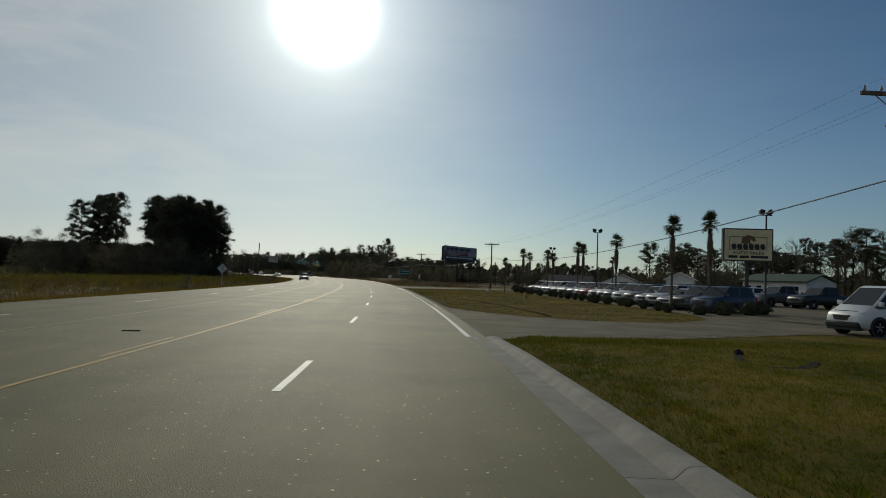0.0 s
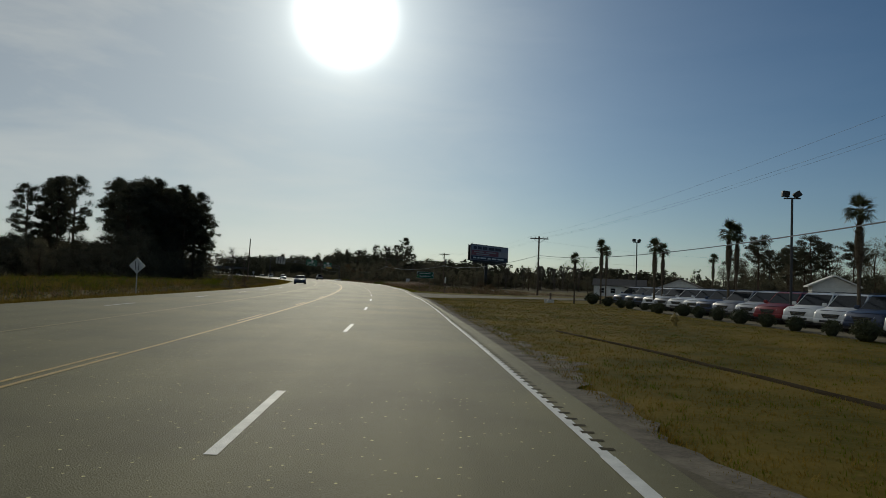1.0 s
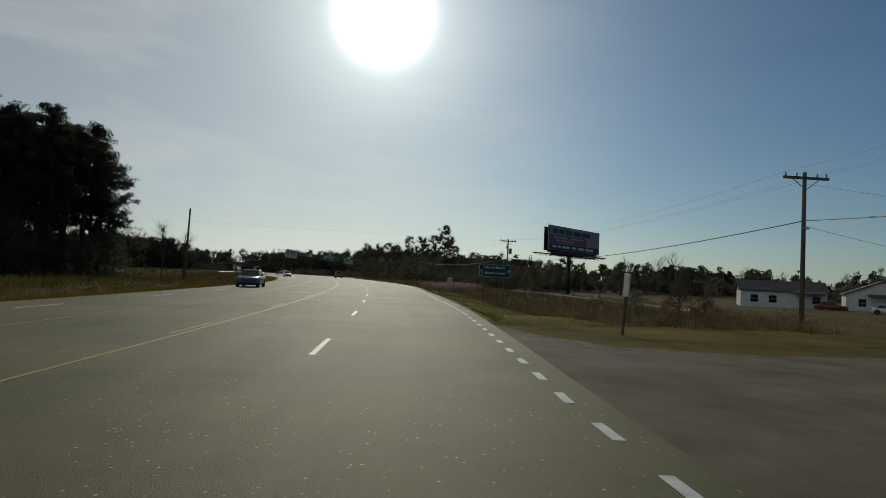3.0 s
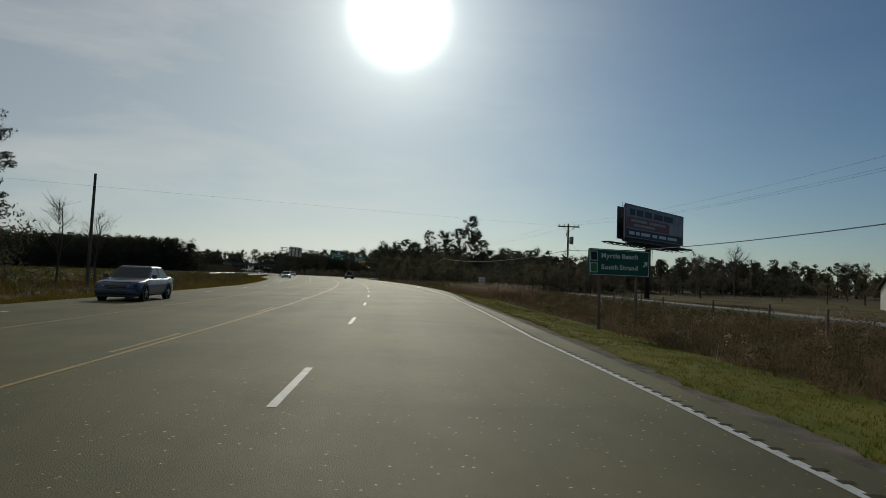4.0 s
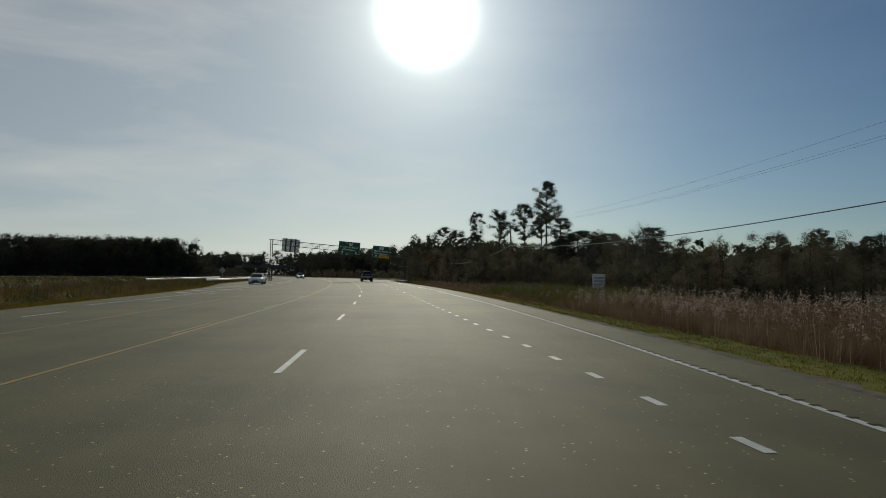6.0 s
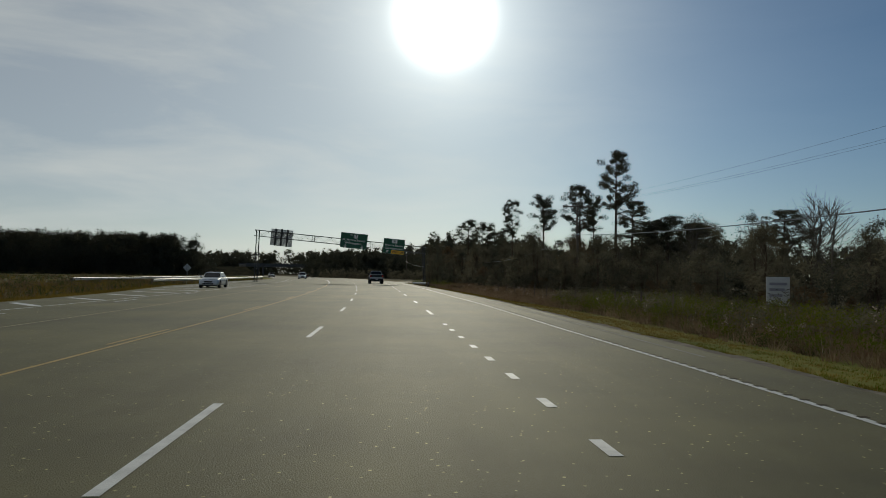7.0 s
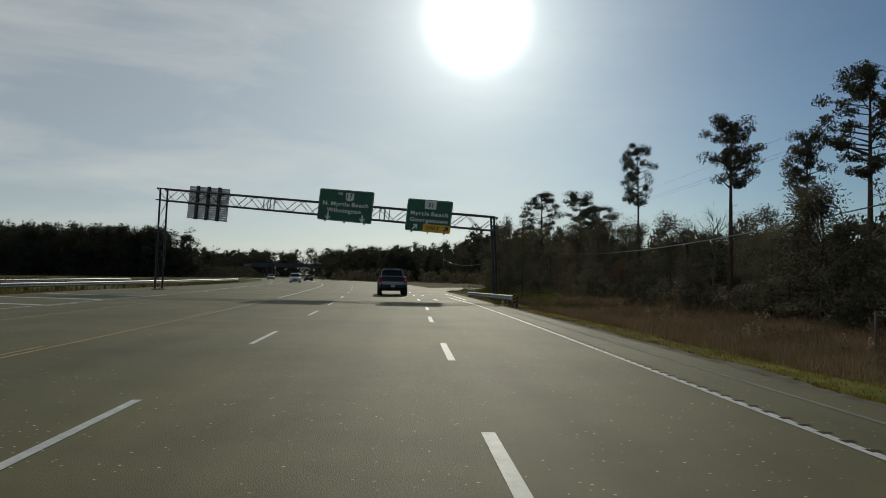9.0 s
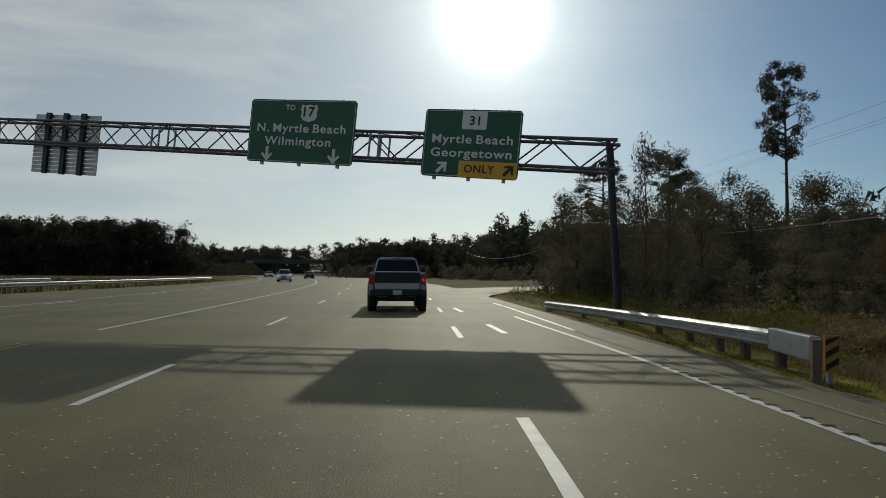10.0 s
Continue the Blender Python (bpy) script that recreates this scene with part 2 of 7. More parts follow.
M_SHRUB = mat("clipped_shrub", (0.03, 0.042, 0.018), 0.8, scale=2, col2=(0.07, 0.075, 0.03), vary=0.25, through_light=0.15)
M_DRY = mat("dry_grass", (0.22, 0.155, 0.085), 0.9, scale=0.5, fine=6, col2=(0.40, 0.30, 0.19), var=0.3, spec=0.1, through_light=0.3)
M_RUST = mat("russet_grass", (0.19, 0.115, 0.066), 0.9, scale=0.4, fine=6, col2=(0.32, 0.215, 0.13), var=0.3, spec=0.1, through_light=0.3)
M_PLUME = mat("pale_seed_plumes", (0.33, 0.25, 0.19), 0.9, scale=0.7, col2=(0.55, 0.45, 0.37), var=0.25, spec=0.1, through_light=0.5)
M_GREENGRASS = mat("green_grass_blades", (0.085, 0.135, 0.008), 0.95, scale=0.3, fine=6, col2=(0.18, 0.18, 0.02), var=0.25, spec=0.04, through_light=0.3)
M_LAWNDRY = mat("bleached_lawn_blades", (0.19, 0.13, 0.020), 0.95, scale=0.3, fine=6, col2=(0.31, 0.21, 0.045), var=0.3, spec=0.04, through_light=0.3)
M_BUSH = mat("yellow_green_leaves", (0.13, 0.15, 0.035), 0.85, scale=0.6, fine=6, col2=(0.22, 0.20, 0.08), var=0.25, spec=0.15, through_light=0.5)
M_WEED = mat("green_weeds", (0.05, 0.075, 0.02), 0.85, scale=0.6, fine=6, col2=(0.10, 0.11, 0.03), var=0.25, spec=0.15, through_light=0.3)
M_GALV = mat("galvanised_steel", (0.40, 0.41, 0.42), 0.5, 0.6, var=0.18, scale=2.5, fine=25, bump=0.06)
M_OLDGALV = mat("weathered_steel", (0.11, 0.112, 0.115), 0.6, 0.4, var=0.2, scale=2.5, fine=25)
M_DARKSTEEL = mat("dark_steel", (0.05, 0.05, 0.054), 0.55, 0.3, var=0.2, scale=2)
M_POLE = mat("weathered_pole_wood", (0.13, 0.10, 0.075), 0.9, var=0.35, scale=2, fine=25, bump=0.5, stretch=(1, 1, 0.2))
M_WIRE = mat("black_cable", (0.02, 0.02, 0.02), 0.6, var=0.1)
M_SHEATH = mat("grey_cable_sheath", (0.20, 0.20, 0.21), 0.35, 0.3, var=0.1)
M_CERAMIC = mat("insulator_glaze", (0.25, 0.24, 0.23), 0.3, var=0.1)
M_TRANSFORMER = mat("grey_enamel", (0.22, 0.23, 0.24), 0.5, 0.2, var=0.15)
M_GREEN = mat("green_sign_sheeting", (0.008, 0.095, 0.052), 0.5, var=0.14, scale=1.5, fine=20)
M_LEGEND = mat("white_sign_legend", (0.72, 0.74, 0.72), 0.5, var=0.06)
M_SIGNYELLOW = mat("yellow_sign_sheeting", (0.75, 0.40, 0.02), 0.5, var=0.08)
M_BLACK = mat("black_paint", (0.014, 0.014, 0.015), 0.5, var=0.2)
M_ALU = mat("bare_aluminium", (0.42, 0.43, 0.44), 0.45, 0.7, var=0.15, scale=3)
M_CREAM = mat("cream_sign_face", (0.62, 0.54, 0.34), 0.5, var=0.12, scale=2)
M_SIDING = mat("white_siding", (0.66, 0.65, 0.61), 0.7, var=0.1, scale=1.5, fine=12)
M_YSIDING = mat("cream_siding", (0.60, 0.56, 0.36), 0.7, var=0.1, scale=1.5)
M_ROOFGREY = mat("grey_shingles", (0.05, 0.048, 0.05), 0.9, var=0.3, scale=3, fine=16, bump=0.5)
M_ROOFGREEN = mat("green_metal_roof", (0.028, 0.06, 0.042), 0.85, 0.0, var=0.2, scale=2)
M_ROOFBROWN = mat("brown_shingles", (0.09, 0.07, 0.055), 0.9, var=0.3, scale=3, fine=16, bump=0.5)
M_WINDOW = mat("dark_window_glass", (0.014, 0.017, 0.02), 0.08, var=0.1, spec=0.32)
M_TYRE = mat("black_rubber", (0.016, 0.016, 0.016), 0.95, var=0.25, scale=8, spec=0.1)
M_RIM = mat("alloy", (0.42, 0.42, 0.43), 0.35, 0.9, var=0.1)
M_DARKRIM = mat("dark_alloy", (0.05, 0.05, 0.052), 0.4, 0.7, var=0.1)
M_TRIM = mat("black_plastic", (0.022, 0.022, 0.023), 0.65, var=0.15)
M_CHROME = mat("chrome", (0.65, 0.65, 0.66), 0.12, 1.0, var=0.05)
M_LAMPGLASS = mat("headlamp_glass", (0.55, 0.57, 0.58), 0.12, 0.2, var=0.1, spec=0.8)
M_REDLENS = mat("red_lamp_lens", (0.30, 0.012, 0.012), 0.2, var=0.1, spec=0.7)
M_REDLIT = glow("lit_brake_lamp", (0.8, 0.08, 0.03), 0.7)
M_HEADLIT = glow("lit_headlamp", (1.0, 0.97, 0.9), 14.0)
M_ORANGE = mat("orange_marker", (0.40, 0.20, 0.04), 0.5, var=0.1)
M_PLATE = mat("number_plate", (0.55, 0.56, 0.55), 0.5, var=0.08)
M_HAZE = mat("concrete_bridge", (0.12, 0.118, 0.11), 0.85, var=0.2, scale=0.4)
PAINTS = {}
for pn, pc, pm in (("silver", (0.30, 0.30, 0.31), 0.5), ("white", (0.68, 0.69, 0.69), 0.0), ("black", (0.016, 0.017, 0.019), 0.1), ("navy", (0.025, 0.04, 0.085), 0.2),
                   ("red", (0.22, 0.015, 0.018), 0.1), ("grey", (0.12, 0.125, 0.13), 0.4), ("tan", (0.30, 0.27, 0.22), 0.4), ("pale", (0.46, 0.47, 0.48), 0.15)):
    PAINTS[pn] = mat(pn + "_car_paint", pc, 0.38, pm, var=0.08, scale=1.5, coat=0.35)


# ---------------------------------------------------------------- mesh helpers
def mesh_ob(name, verts, faces, material, parent=None, label="", smooth=False):
    me = bpy.data.meshes.new(name)
    me.from_pydata([tuple(v) for v in verts], [], [tuple(f) for f in faces])
    for m in (material if isinstance(material, (list, tuple)) else [material]):
        me.materials.append(m)
    if smooth:
        me.polygons.foreach_set("use_smooth", [True] * len(me.polygons))
    me.update()
    ob = new(name, me)
    if parent:
        ob.parent = parent
    if label:
        ob["label"] = label
    return ob


def part(name, bm, material, parent, label="", smooth=False):
    bmesh.ops.recalc_face_normals(bm, faces=bm.faces[:])
    me = bpy.data.meshes.new(name)
    bm.to_mesh(me)
    bm.free()
    me.materials.append(material)
    if smooth:
        me.polygons.foreach_set("use_smooth", [True] * len(me.polygons))
    ob = new(name, me)
    if parent:
        ob.parent = parent
    if label:
        ob["label"] = label
    return ob


def thing(name, m, label, category, group="", kind=""):
    ob = new(name)
    ob.empty_display_size = 0.3
    ob.matrix_world = m
    return tagged(ob, label, category, group, kind)


def B():
    return bmesh.new()


def box(bm, x0, x1, y0, y1, z0, z1, m=None, bevel=0.0):
    vs = [Vector((x, y, z)) for z in (z0, z1) for x, y in ((x0, y0), (x1, y0), (x1, y1), (x0, y1))]
    if m:
        vs = [m @ v for v in vs]
    vs = [bm.verts.new(v) for v in vs]
    fs = [bm.faces.new([vs[i] for i in f]) for f in ((3, 2, 1, 0), (4, 5, 6, 7), (0, 1, 5, 4), (1, 2, 6, 5), (2, 3, 7, 6), (3, 0, 4, 7))]
    if bevel:
        es = list({e for f in fs for e in f.edges})
        bmesh.ops.bevel(bm, geom=es, offset=bevel, segments=2, affect="EDGES", profile=0.5)
    return bm


def rod(bm, p, q, r0, r1=None, seg=8):
    r1 = r0 if r1 is None else r1
    p, q = Vector(p), Vector(q)
    d = (q - p).normalized()
    a = d.orthogonal().normalized()
    b = d.cross(a)
    rings = []
    for c, r in ((p, r0), (q, r1)):
        rings.append([bm.verts.new(c + (a * math.cos(k * 2 * math.pi / seg) + b * math.sin(k * 2 * math.pi / seg)) * r) for k in range(seg)])
    for k in range(seg):
        bm.faces.new((rings[0][k], rings[0][(k + 1) % seg], rings[1][(k + 1) % seg], rings[1][k]))
    bm.faces.new(rings[0][::-1])
    bm.faces.new(rings[1])
    return bm


def tube(bm, pts, radii, seg=6):
    pts = [Vector(p) for p in pts]
    rings = []
    for i, p in enumerate(pts):
        d = (pts[min(i + 1, len(pts) - 1)] - pts[max(i - 1, 0)]).normalized()
        a = d.cross(Vector((0.31, 0.95, 0.07))).normalized()
        b = d.cross(a)
        rings.append([bm.verts.new(p + (a * math.cos(k * 2 * math.pi / seg) + b * math.sin(k * 2 * math.pi / seg)) * radii[i]) for k in range(seg)])
    for r, s in zip(rings, rings[1:]):
        for k in range(seg):
            bm.faces.new((r[k], r[(k + 1) % seg], s[(k + 1) % seg], s[k]))
    bm.faces.new(rings[0][::-1])
    bm.faces.new(rings[-1])
    return bm


def loft(bm, sections, caps=True):
    rings = [[bm.verts.new(v) for v in s] for s in sections]
    n = len(rings[0])
    for r, s in zip(rings, rings[1:]):
        for k in range(n):
            bm.faces.new((r[k], r[(k + 1) % n], s[(k + 1) % n], s[k]))
    if caps:
        bm.faces.new(rings[0][::-1])
        bm.faces.new(rings[-1])
    return bm


def prism(bm, outline, x0, x1):
    """An outline in y and z, drawn out along x."""
    return loft(bm, [[(x0, y, z) for y, z in outline], [(x1, y, z) for y, z in outline]])


def scatter_leaves(rng, centres, radii, count, size, flat=0.75, droop=0.0):
    """Many small leaf triangles in round clumps: corners as an array."""
    n = len(centres) * count
    d = rng.normal(size=(n, 3))
    d /= np.linalg.norm(d, axis=1)[:, None]
    r = rng.random(n) ** 0.45
    rad = np.repeat(np.asarray(radii), count)
    c = np.repeat(np.asarray(centres), count, axis=0) + d * (r * rad)[:, None] * np.array([1, 1, flat])
    u = rng.normal(size=(n, 3))
    u[:, 2] -= droop
    u /= np.linalg.norm(u, axis=1)[:, None]
    v = np.cross(u, rng.normal(size=(n, 3)))
    v /= np.linalg.norm(v, axis=1)[:, None]
    s = size * (0.6 + 0.8 * rng.random(n))[:, None]
    tri = np.stack([c - u * s * 0.5 - v * s * 0.28, c - u * s * 0.5 + v * s * 0.28, c + u * s * 0.8], axis=1)
    return tri.reshape(-1, 3)


def tri_mesh(name, tri, material):
    me = bpy.data.meshes.new(name)
    n = len(tri)
    me.vertices.add(n)
    me.vertices.foreach_set("co", np.asarray(tri, dtype=np.float32).ravel())
    me.loops.add(n)
    me.loops.foreach_set("vertex_index", np.arange(n, dtype=np.int32))
    me.polygons.add(n // 3)
    me.polygons.foreach_set("loop_start", np.arange(0, n, 3, dtype=np.int32))
    me.materials.append(material)
    me.update(calc_edges=True)
    return me


def tri_ob(name, tri, material, parent=None, label=""):
    ob = new(name, tri_mesh(name, tri, material))
    if parent:
        ob.parent = parent
    if label:
        ob["label"] = label
    return ob


# ---------------------------------------------------------------- ground and road
def right_edge(y):
    """The white edge line."""
    return ramp(y, (30, 3.16), (50, 3.18), (76, 3.55), (90, 3.58), (112, 4.5), (118, 4.62), (126, 4.64), (144, 5.32), (150, 5.5), (157, 6.0), (165, 6.1), (180, 6.5), (200, 6.72), (211, 6.55), (228, 6.6), (237, 6.5), (247, 6.55), (256, 6.66), (270, 6.95), (280, 7.1), (290, 6.9), (300, 7.0))


def right_pave(y):
    return ramp(y, (16.9, 3.24), (17.0, 3.60), (60, 3.65), (76, 4.0), (90, 4.05), (112, 5.0), (150, 6.0), (157, 6.5), (170, 7.3), (180, 7.75), (200, 8.0), (230, 8.2), (257, 8.2), (282, 8.25), (300, 8.6), (340, 9.5))


def shoulder_joint(y):
    return ramp(y, (205, 7.55), (236, 7.6), (262, 7.58), (275, 7.75), (284, 7.4), (297, 7.7))


def left_pave(y):
    return ramp(y, (20, -13.2), (60, -12.6), (85, -11.8), (110, -11.6), (180, -12.1), (235, -15.5), (262, -19.0), (300, -19.6), (360, -16.5), (420, -14.0))


def yellow_right(y):
    return ramp(y, (60, -3.12), (120, -3.15), (200, -3.35), (220, -3.4), (250, -3.65), (280, -3.9), (360, -4.6))


def yellow_left(y):
    return ramp(y, (20, -6.95), (60, -6.85), (200, -7.4), (240, -8.2), (285, -8.6))


def line_b(y):
    """The new lane line that starts where the road widens."""
    return ramp(y, (150, 5.55), (158, 5.4), (161.4, 5.16), (165, 4.95), (169, 4.85), (185, 4.1), (195, 3.75), (201, 3.6), (209, 3.45), (218, 3.38), (230, 3.34), (242, 3.38), (252, 3.46), (259, 3.62), (268, 3.88), (276, 4.28), (285, 4.47), (294, 4.73), (310, 5.2))


Y0, Y1 = -70.0, 620.0


def strip(name, fa, fb, y0, y1, z, step, material, parent=None, label="", cols=1, depth=0.0):
    n = max(1, int(math.ceil((y1 - y0) / step)))
    vs, fs, uvs = [], [], []
    for i in range(n + 1):
        y = y0 + (y1 - y0) * i / n
        a, b = fa(y), fb(y)
        for k in range(cols + 1):
            vs.append(rp(y, a + (b - a) * k / cols, z))
            uvs.append((a + (b - a) * k / cols, y))
    w = cols + 1
    for i in range(n):
        for k in range(cols):
            fs.append((i * w + k, i * w + k + 1, (i + 1) * w + k + 1, (i + 1) * w + k))
    if depth:
        base = len(vs)
        for i in range(n + 1):
            for k in (0, cols):
                v = vs[i * w + k]
                vs.append(Vector((v.x, v.y, z - depth)))
                uvs.append(uvs[i * w + k])
        for i in range(n):
            fs.append((i * w, (i + 1) * w, base + 2 * i + 2, base + 2 * i))
            fs.append((i * w + cols, base + 2 * i + 1, base + 2 * i + 3, (i + 1) * w + cols))
    ob = mesh_ob(name, vs, fs, material, parent, label)
    layer = ob.data.uv_layers.new(name="along_road")
    for lp in ob.data.loops:
        layer.data[lp.index].uv = uvs[lp.vertex_index]
    return ob


# one sheet of ground out to the horizon, finer near the road
def ground_z(yc, l, p):
    """Height of the ground beside the road."""
    off = max(0.0, l - right_pave(yc) - 0.3, left_pave(yc) - 0.3 - l)
    if off <= 0:
        return -0.14
    if l > 0 and yc < 112:
        if yc < 17 and l < 30:
            return ramp(off, (0.0, -0.05), (0.5, -0.02), (1.2, 0.05), (4.0, 0.06), (9.0, -0.03))
        # a shallow swale before the side road
        return (-0.028 if l < 17 else -0.045) - 0.95 * math.exp(-((p.x - 5.9) ** 2 + (p.y - 85.9) ** 2) / 4.6)
    dip = 0.0
    if yc > 104 and l > 0 and not (yc > 283 and l < 30):
        dip = -0.32 * math.exp(-((off - 4.5) / 2.6) ** 2) - 0.15 * min(1, off / 5)
        # the field falls away towards the houses
        dip -= 0.5 * ramp(l, (27, 0.0), (40, 1.0)) * ramp(yc, (125, 0.0), (155, 1.0), (230, 1.0), (270, 0.0))
    if l < 0:
        dip = -0.25 * math.exp(-((off - 4) / 2.5) ** 2) - 0.1 * min(1, off / 5)
    return -0.035 + dip + noise.noise(Vector((p.x * 0.09, p.y * 0.09, 0.3))) * 0.16 * min(1, off / 8) - 0.03 * min(1, off)


def ground_sheet():
    ls = [-2500, -1400, -800, -500, -330, -230, -170, -130, -100, -80, -65, -52, -43, -36, -30, -26, -23, -21, -19.7, -18.0, -16.5, -15, -14, -13.2, -12.5, -11.8, -8, 0, 3.0, 3.6, 4.2, 5.0, 5.8, 6.6, 7.4, 8.2, 9, 10, 11, 12, 13, 14, 15.2, 16.5, 18, 20, 22.5, 25, 28, 32,
          37, 43, 50, 58, 68, 80, 95, 115, 140, 175, 220, 300, 420, 650, 1000, 1600, 2600]
    ys = [-2500, -1200, -600, -300, -180, -120] + [y for y in np.arange(-90, 640, 3.0)] + [660, 690, 730, 800, 900, 1100, 1500, 2200, 3200]
    vs, fs, ms = [], [], []
    for y in ys:
        yc = min(max(y, -90), 640)
        for l in ls:
            p = rp(yc, l, 0)
            if abs(l) > 150:
                # far out the sheet is square, so that it never folds
                s = line_slope(yc)
                p = Vector((line_x(yc) + l, yc - max(-150, min(150, l)) * s / math.hypot(1, s), 0))
            p.y += y - yc
            p.z = ground_z(yc, l, p)
            vs.append(p)
    w = len(ls)
    for i in range(len(ys) - 1):
        for k in range(w - 1):
            fs.append((i * w + k, i * w + k + 1, (i + 1) * w + k + 1, (i + 1) * w + k))
            y, l = (ys[i] + ys[i + 1]) / 2, (ls[k] + ls[k + 1]) / 2
            off = l - right_pave(min(max(y, -90), 640))
            m = 2
            if l > 0:
                if y < 108:
                    m = 0
                elif off < 4.6 and y < 330:
                    m = 1
                if y > 212 and off > 9 or off > 75 + 14 * noise.noise(Vector((y * 0.03, 4.0, 0))) and off < 190:
                    m = 4
            else:
                if l > -26 and left_pave(min(max(y, -90), 640)) - l < 2.5:
                    m = 1
                if l < -230 + 25 * noise.noise(Vector((y * 0.02, 9.0, 0))) or (116 < y < 158 and -82 < l < -27):
                    m = 4
            ms.append(m)
    ob = mesh_ob("ground", vs, fs, [M_LAWN, M_VERGE, M_FIELD, M_GRAVEL, M_DUFF], smooth=True)
    ob.data.polygons.foreach_set("material_index", ms)
    return tagged(ob, "flat roadside ground of mown grass, dry field and gravel edge", "ground", kind="structure")


ground = ground_sheet()
road = strip("road", left_pave, right_pave, Y0, Y1, 0.0, 3.0, M_ASPHALT, cols=6, depth=0.12)
tagged(road, "sunlit grey asphalt highway with worn lane markings", "road", kind="structure")

LINE_Z = 0.005


def painted(name, f, width, y0, y1, material, z=LINE_Z, label=""):
    return strip(name, lambda y: f(y) - width / 2, lambda y: f(y) + width / 2, y0, y1, z, 1.5, material, road, label)


def rumbled(y0, y1):
    """An edge line over milled grooves: short plates of paint, and flat dark plates beside them as the grooves' shade.
    """
    pv, pf, gv, gf = [], [], [], []
    for i in range(int((y1 - y0) / 0.32)):
        a = y0 + 0.32 * i
        for q0, q1, la, lb in ((a, a + 0.20, -0.055, 0.055), (a + 0.20, a + 0.32, -0.055, 0.012)):
            k = len(pv)
            pv += [rp(q0, right_edge(q0) + la, LINE_Z), rp(q0, right_edge(q0) + lb, LINE_Z), rp(q1, right_edge(q1) + lb, LINE_Z), rp(q1, right_edge(q1) + la, LINE_Z)]
            pf.append((k, k + 1, k + 2, k + 3))
        # nothing is cut here: the groove's shade is a flat dark plate
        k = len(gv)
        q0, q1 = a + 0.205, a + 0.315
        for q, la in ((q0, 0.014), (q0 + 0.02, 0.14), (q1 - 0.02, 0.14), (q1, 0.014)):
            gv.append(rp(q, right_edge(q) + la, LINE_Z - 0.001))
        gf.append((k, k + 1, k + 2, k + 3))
    tagged(mesh_ob("edge_line", pv, pf, M_WHITE, road, "white edge line over a rumble strip"), kind="stuff")
    tagged(mesh_ob("groove_shade_plate", gv, gf, M_GROOVESHADE, road, "flat dark plates painted as the shade in milled rumble grooves"), kind="stuff")


# right edge line: plain by the driveway, rumbled further on
painted("edge_line", right_edge, 0.13, 16.8, 33.0, M_WHITE)
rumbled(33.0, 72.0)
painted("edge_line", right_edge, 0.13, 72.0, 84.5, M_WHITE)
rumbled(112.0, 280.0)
painted("edge_line", right_edge, 0.12, 280.0, 291.0, M_WHITE)
for y in np.arange(86.2, 111.0, 1.85):
    painted("edge_dash", right_edge, 0.13, y, y + 0.75, M_WHITE)
painted("shoulder_line", shoulder_joint, 0.08, 205.0, 286.0, M_CONCRETE, label="pale pavement joint along the shoulder")
painted("shoulder_line", shoulder_joint, 0.12, 286.0, 300.0, M_WHITE)
# lane line A
dash_ys = [8.37 + 12.2 * k for k in range(-6, 8)] + [105.4, 116.8, 128.7, 140.5, 152.3, 164.0, 175.6, 186.8, 197.6, 208.2, 218.6, 228.7, 239.8, 250.6, 259.6, 269.2, 277.2, 287.4]
for y in dash_ys + [299.2 + 12.0 * k for k in range(20)]:
    painted("lane_dash", lambda q: -0.3 * ramp(q, (220, 0.0), (262, 1.0)), 0.11, y, y + 3.0, M_WHITE)
# lane line B: short dashes, then long ones
for k in range(29):
    painted("lane_dash", line_b, 0.12, 157.47 + 1.953 * k, 158.0 + 1.953 * k, M_WHITE)
for y in (217.2, 226.6, 238.6, 249.2, 257.2, 266.4, 273.6, 284.2, 293.2, 303.0):
    painted("lane_dash", line_b, 0.13, y, y + 2.9, M_WHITE)
# second set for the splitting exit lane
for y in (285.2, 293.4):
    painted("lane_dash", lambda q: ramp(q, (275, 5.7), (286, 5.58), (297, 5.4)), 0.16, y, y + 2.6, M_WHITE)


painted("yellow_line", yellow_right, 0.08, Y0, 283.0, M_YELLOW)
painted("median_line", yellow_right, 0.11, 286.0, 480.0, M_WHITE)
for k in range(-4, 23):
    painted("yellow_dash", lambda q: yellow_right(q) - 0.22, 0.07, 11.2 + 12.2 * k, 14.8 + 12.2 * k, M_YELLOW)
painted("yellow_line", yellow_left, 0.065, Y0, 300.0, M_PALEYELLOW, label="worn pale yellow line")
for k in range(-4, 36):
    painted("lane_dash", lambda q: yellow_left(q) - 2.7, 0.11, 5.0 + 12.2 * k, 8.0 + 12.2 * k, M_WHITE)
painted("edge_line", lambda y: max(left_pave(y) + 0.55, -11.5 - max(0, y - 285) * 0.02), 0.10, 196.0, 420.0, M_WHITE)
# hatched gore
for k in range(13):
    y = 214 + 6.0 * k
    a, b = rp(y, -11.9), rp(y + 2.4, max(left_pave(y) + 0.5, -18.6))
    d = Vector((0, 0.5, 0))
    if (a - b).length > 1.2:
        mesh_ob("gore_stripe", [a + Vector((0, 0, LINE_Z)), a + d + Vector((0, 0, LINE_Z)), b + d + Vector((0, 0, LINE_Z)), b + Vector((0, 0, LINE_Z))], [(0, 1, 2, 3)], M_WHITE, road)


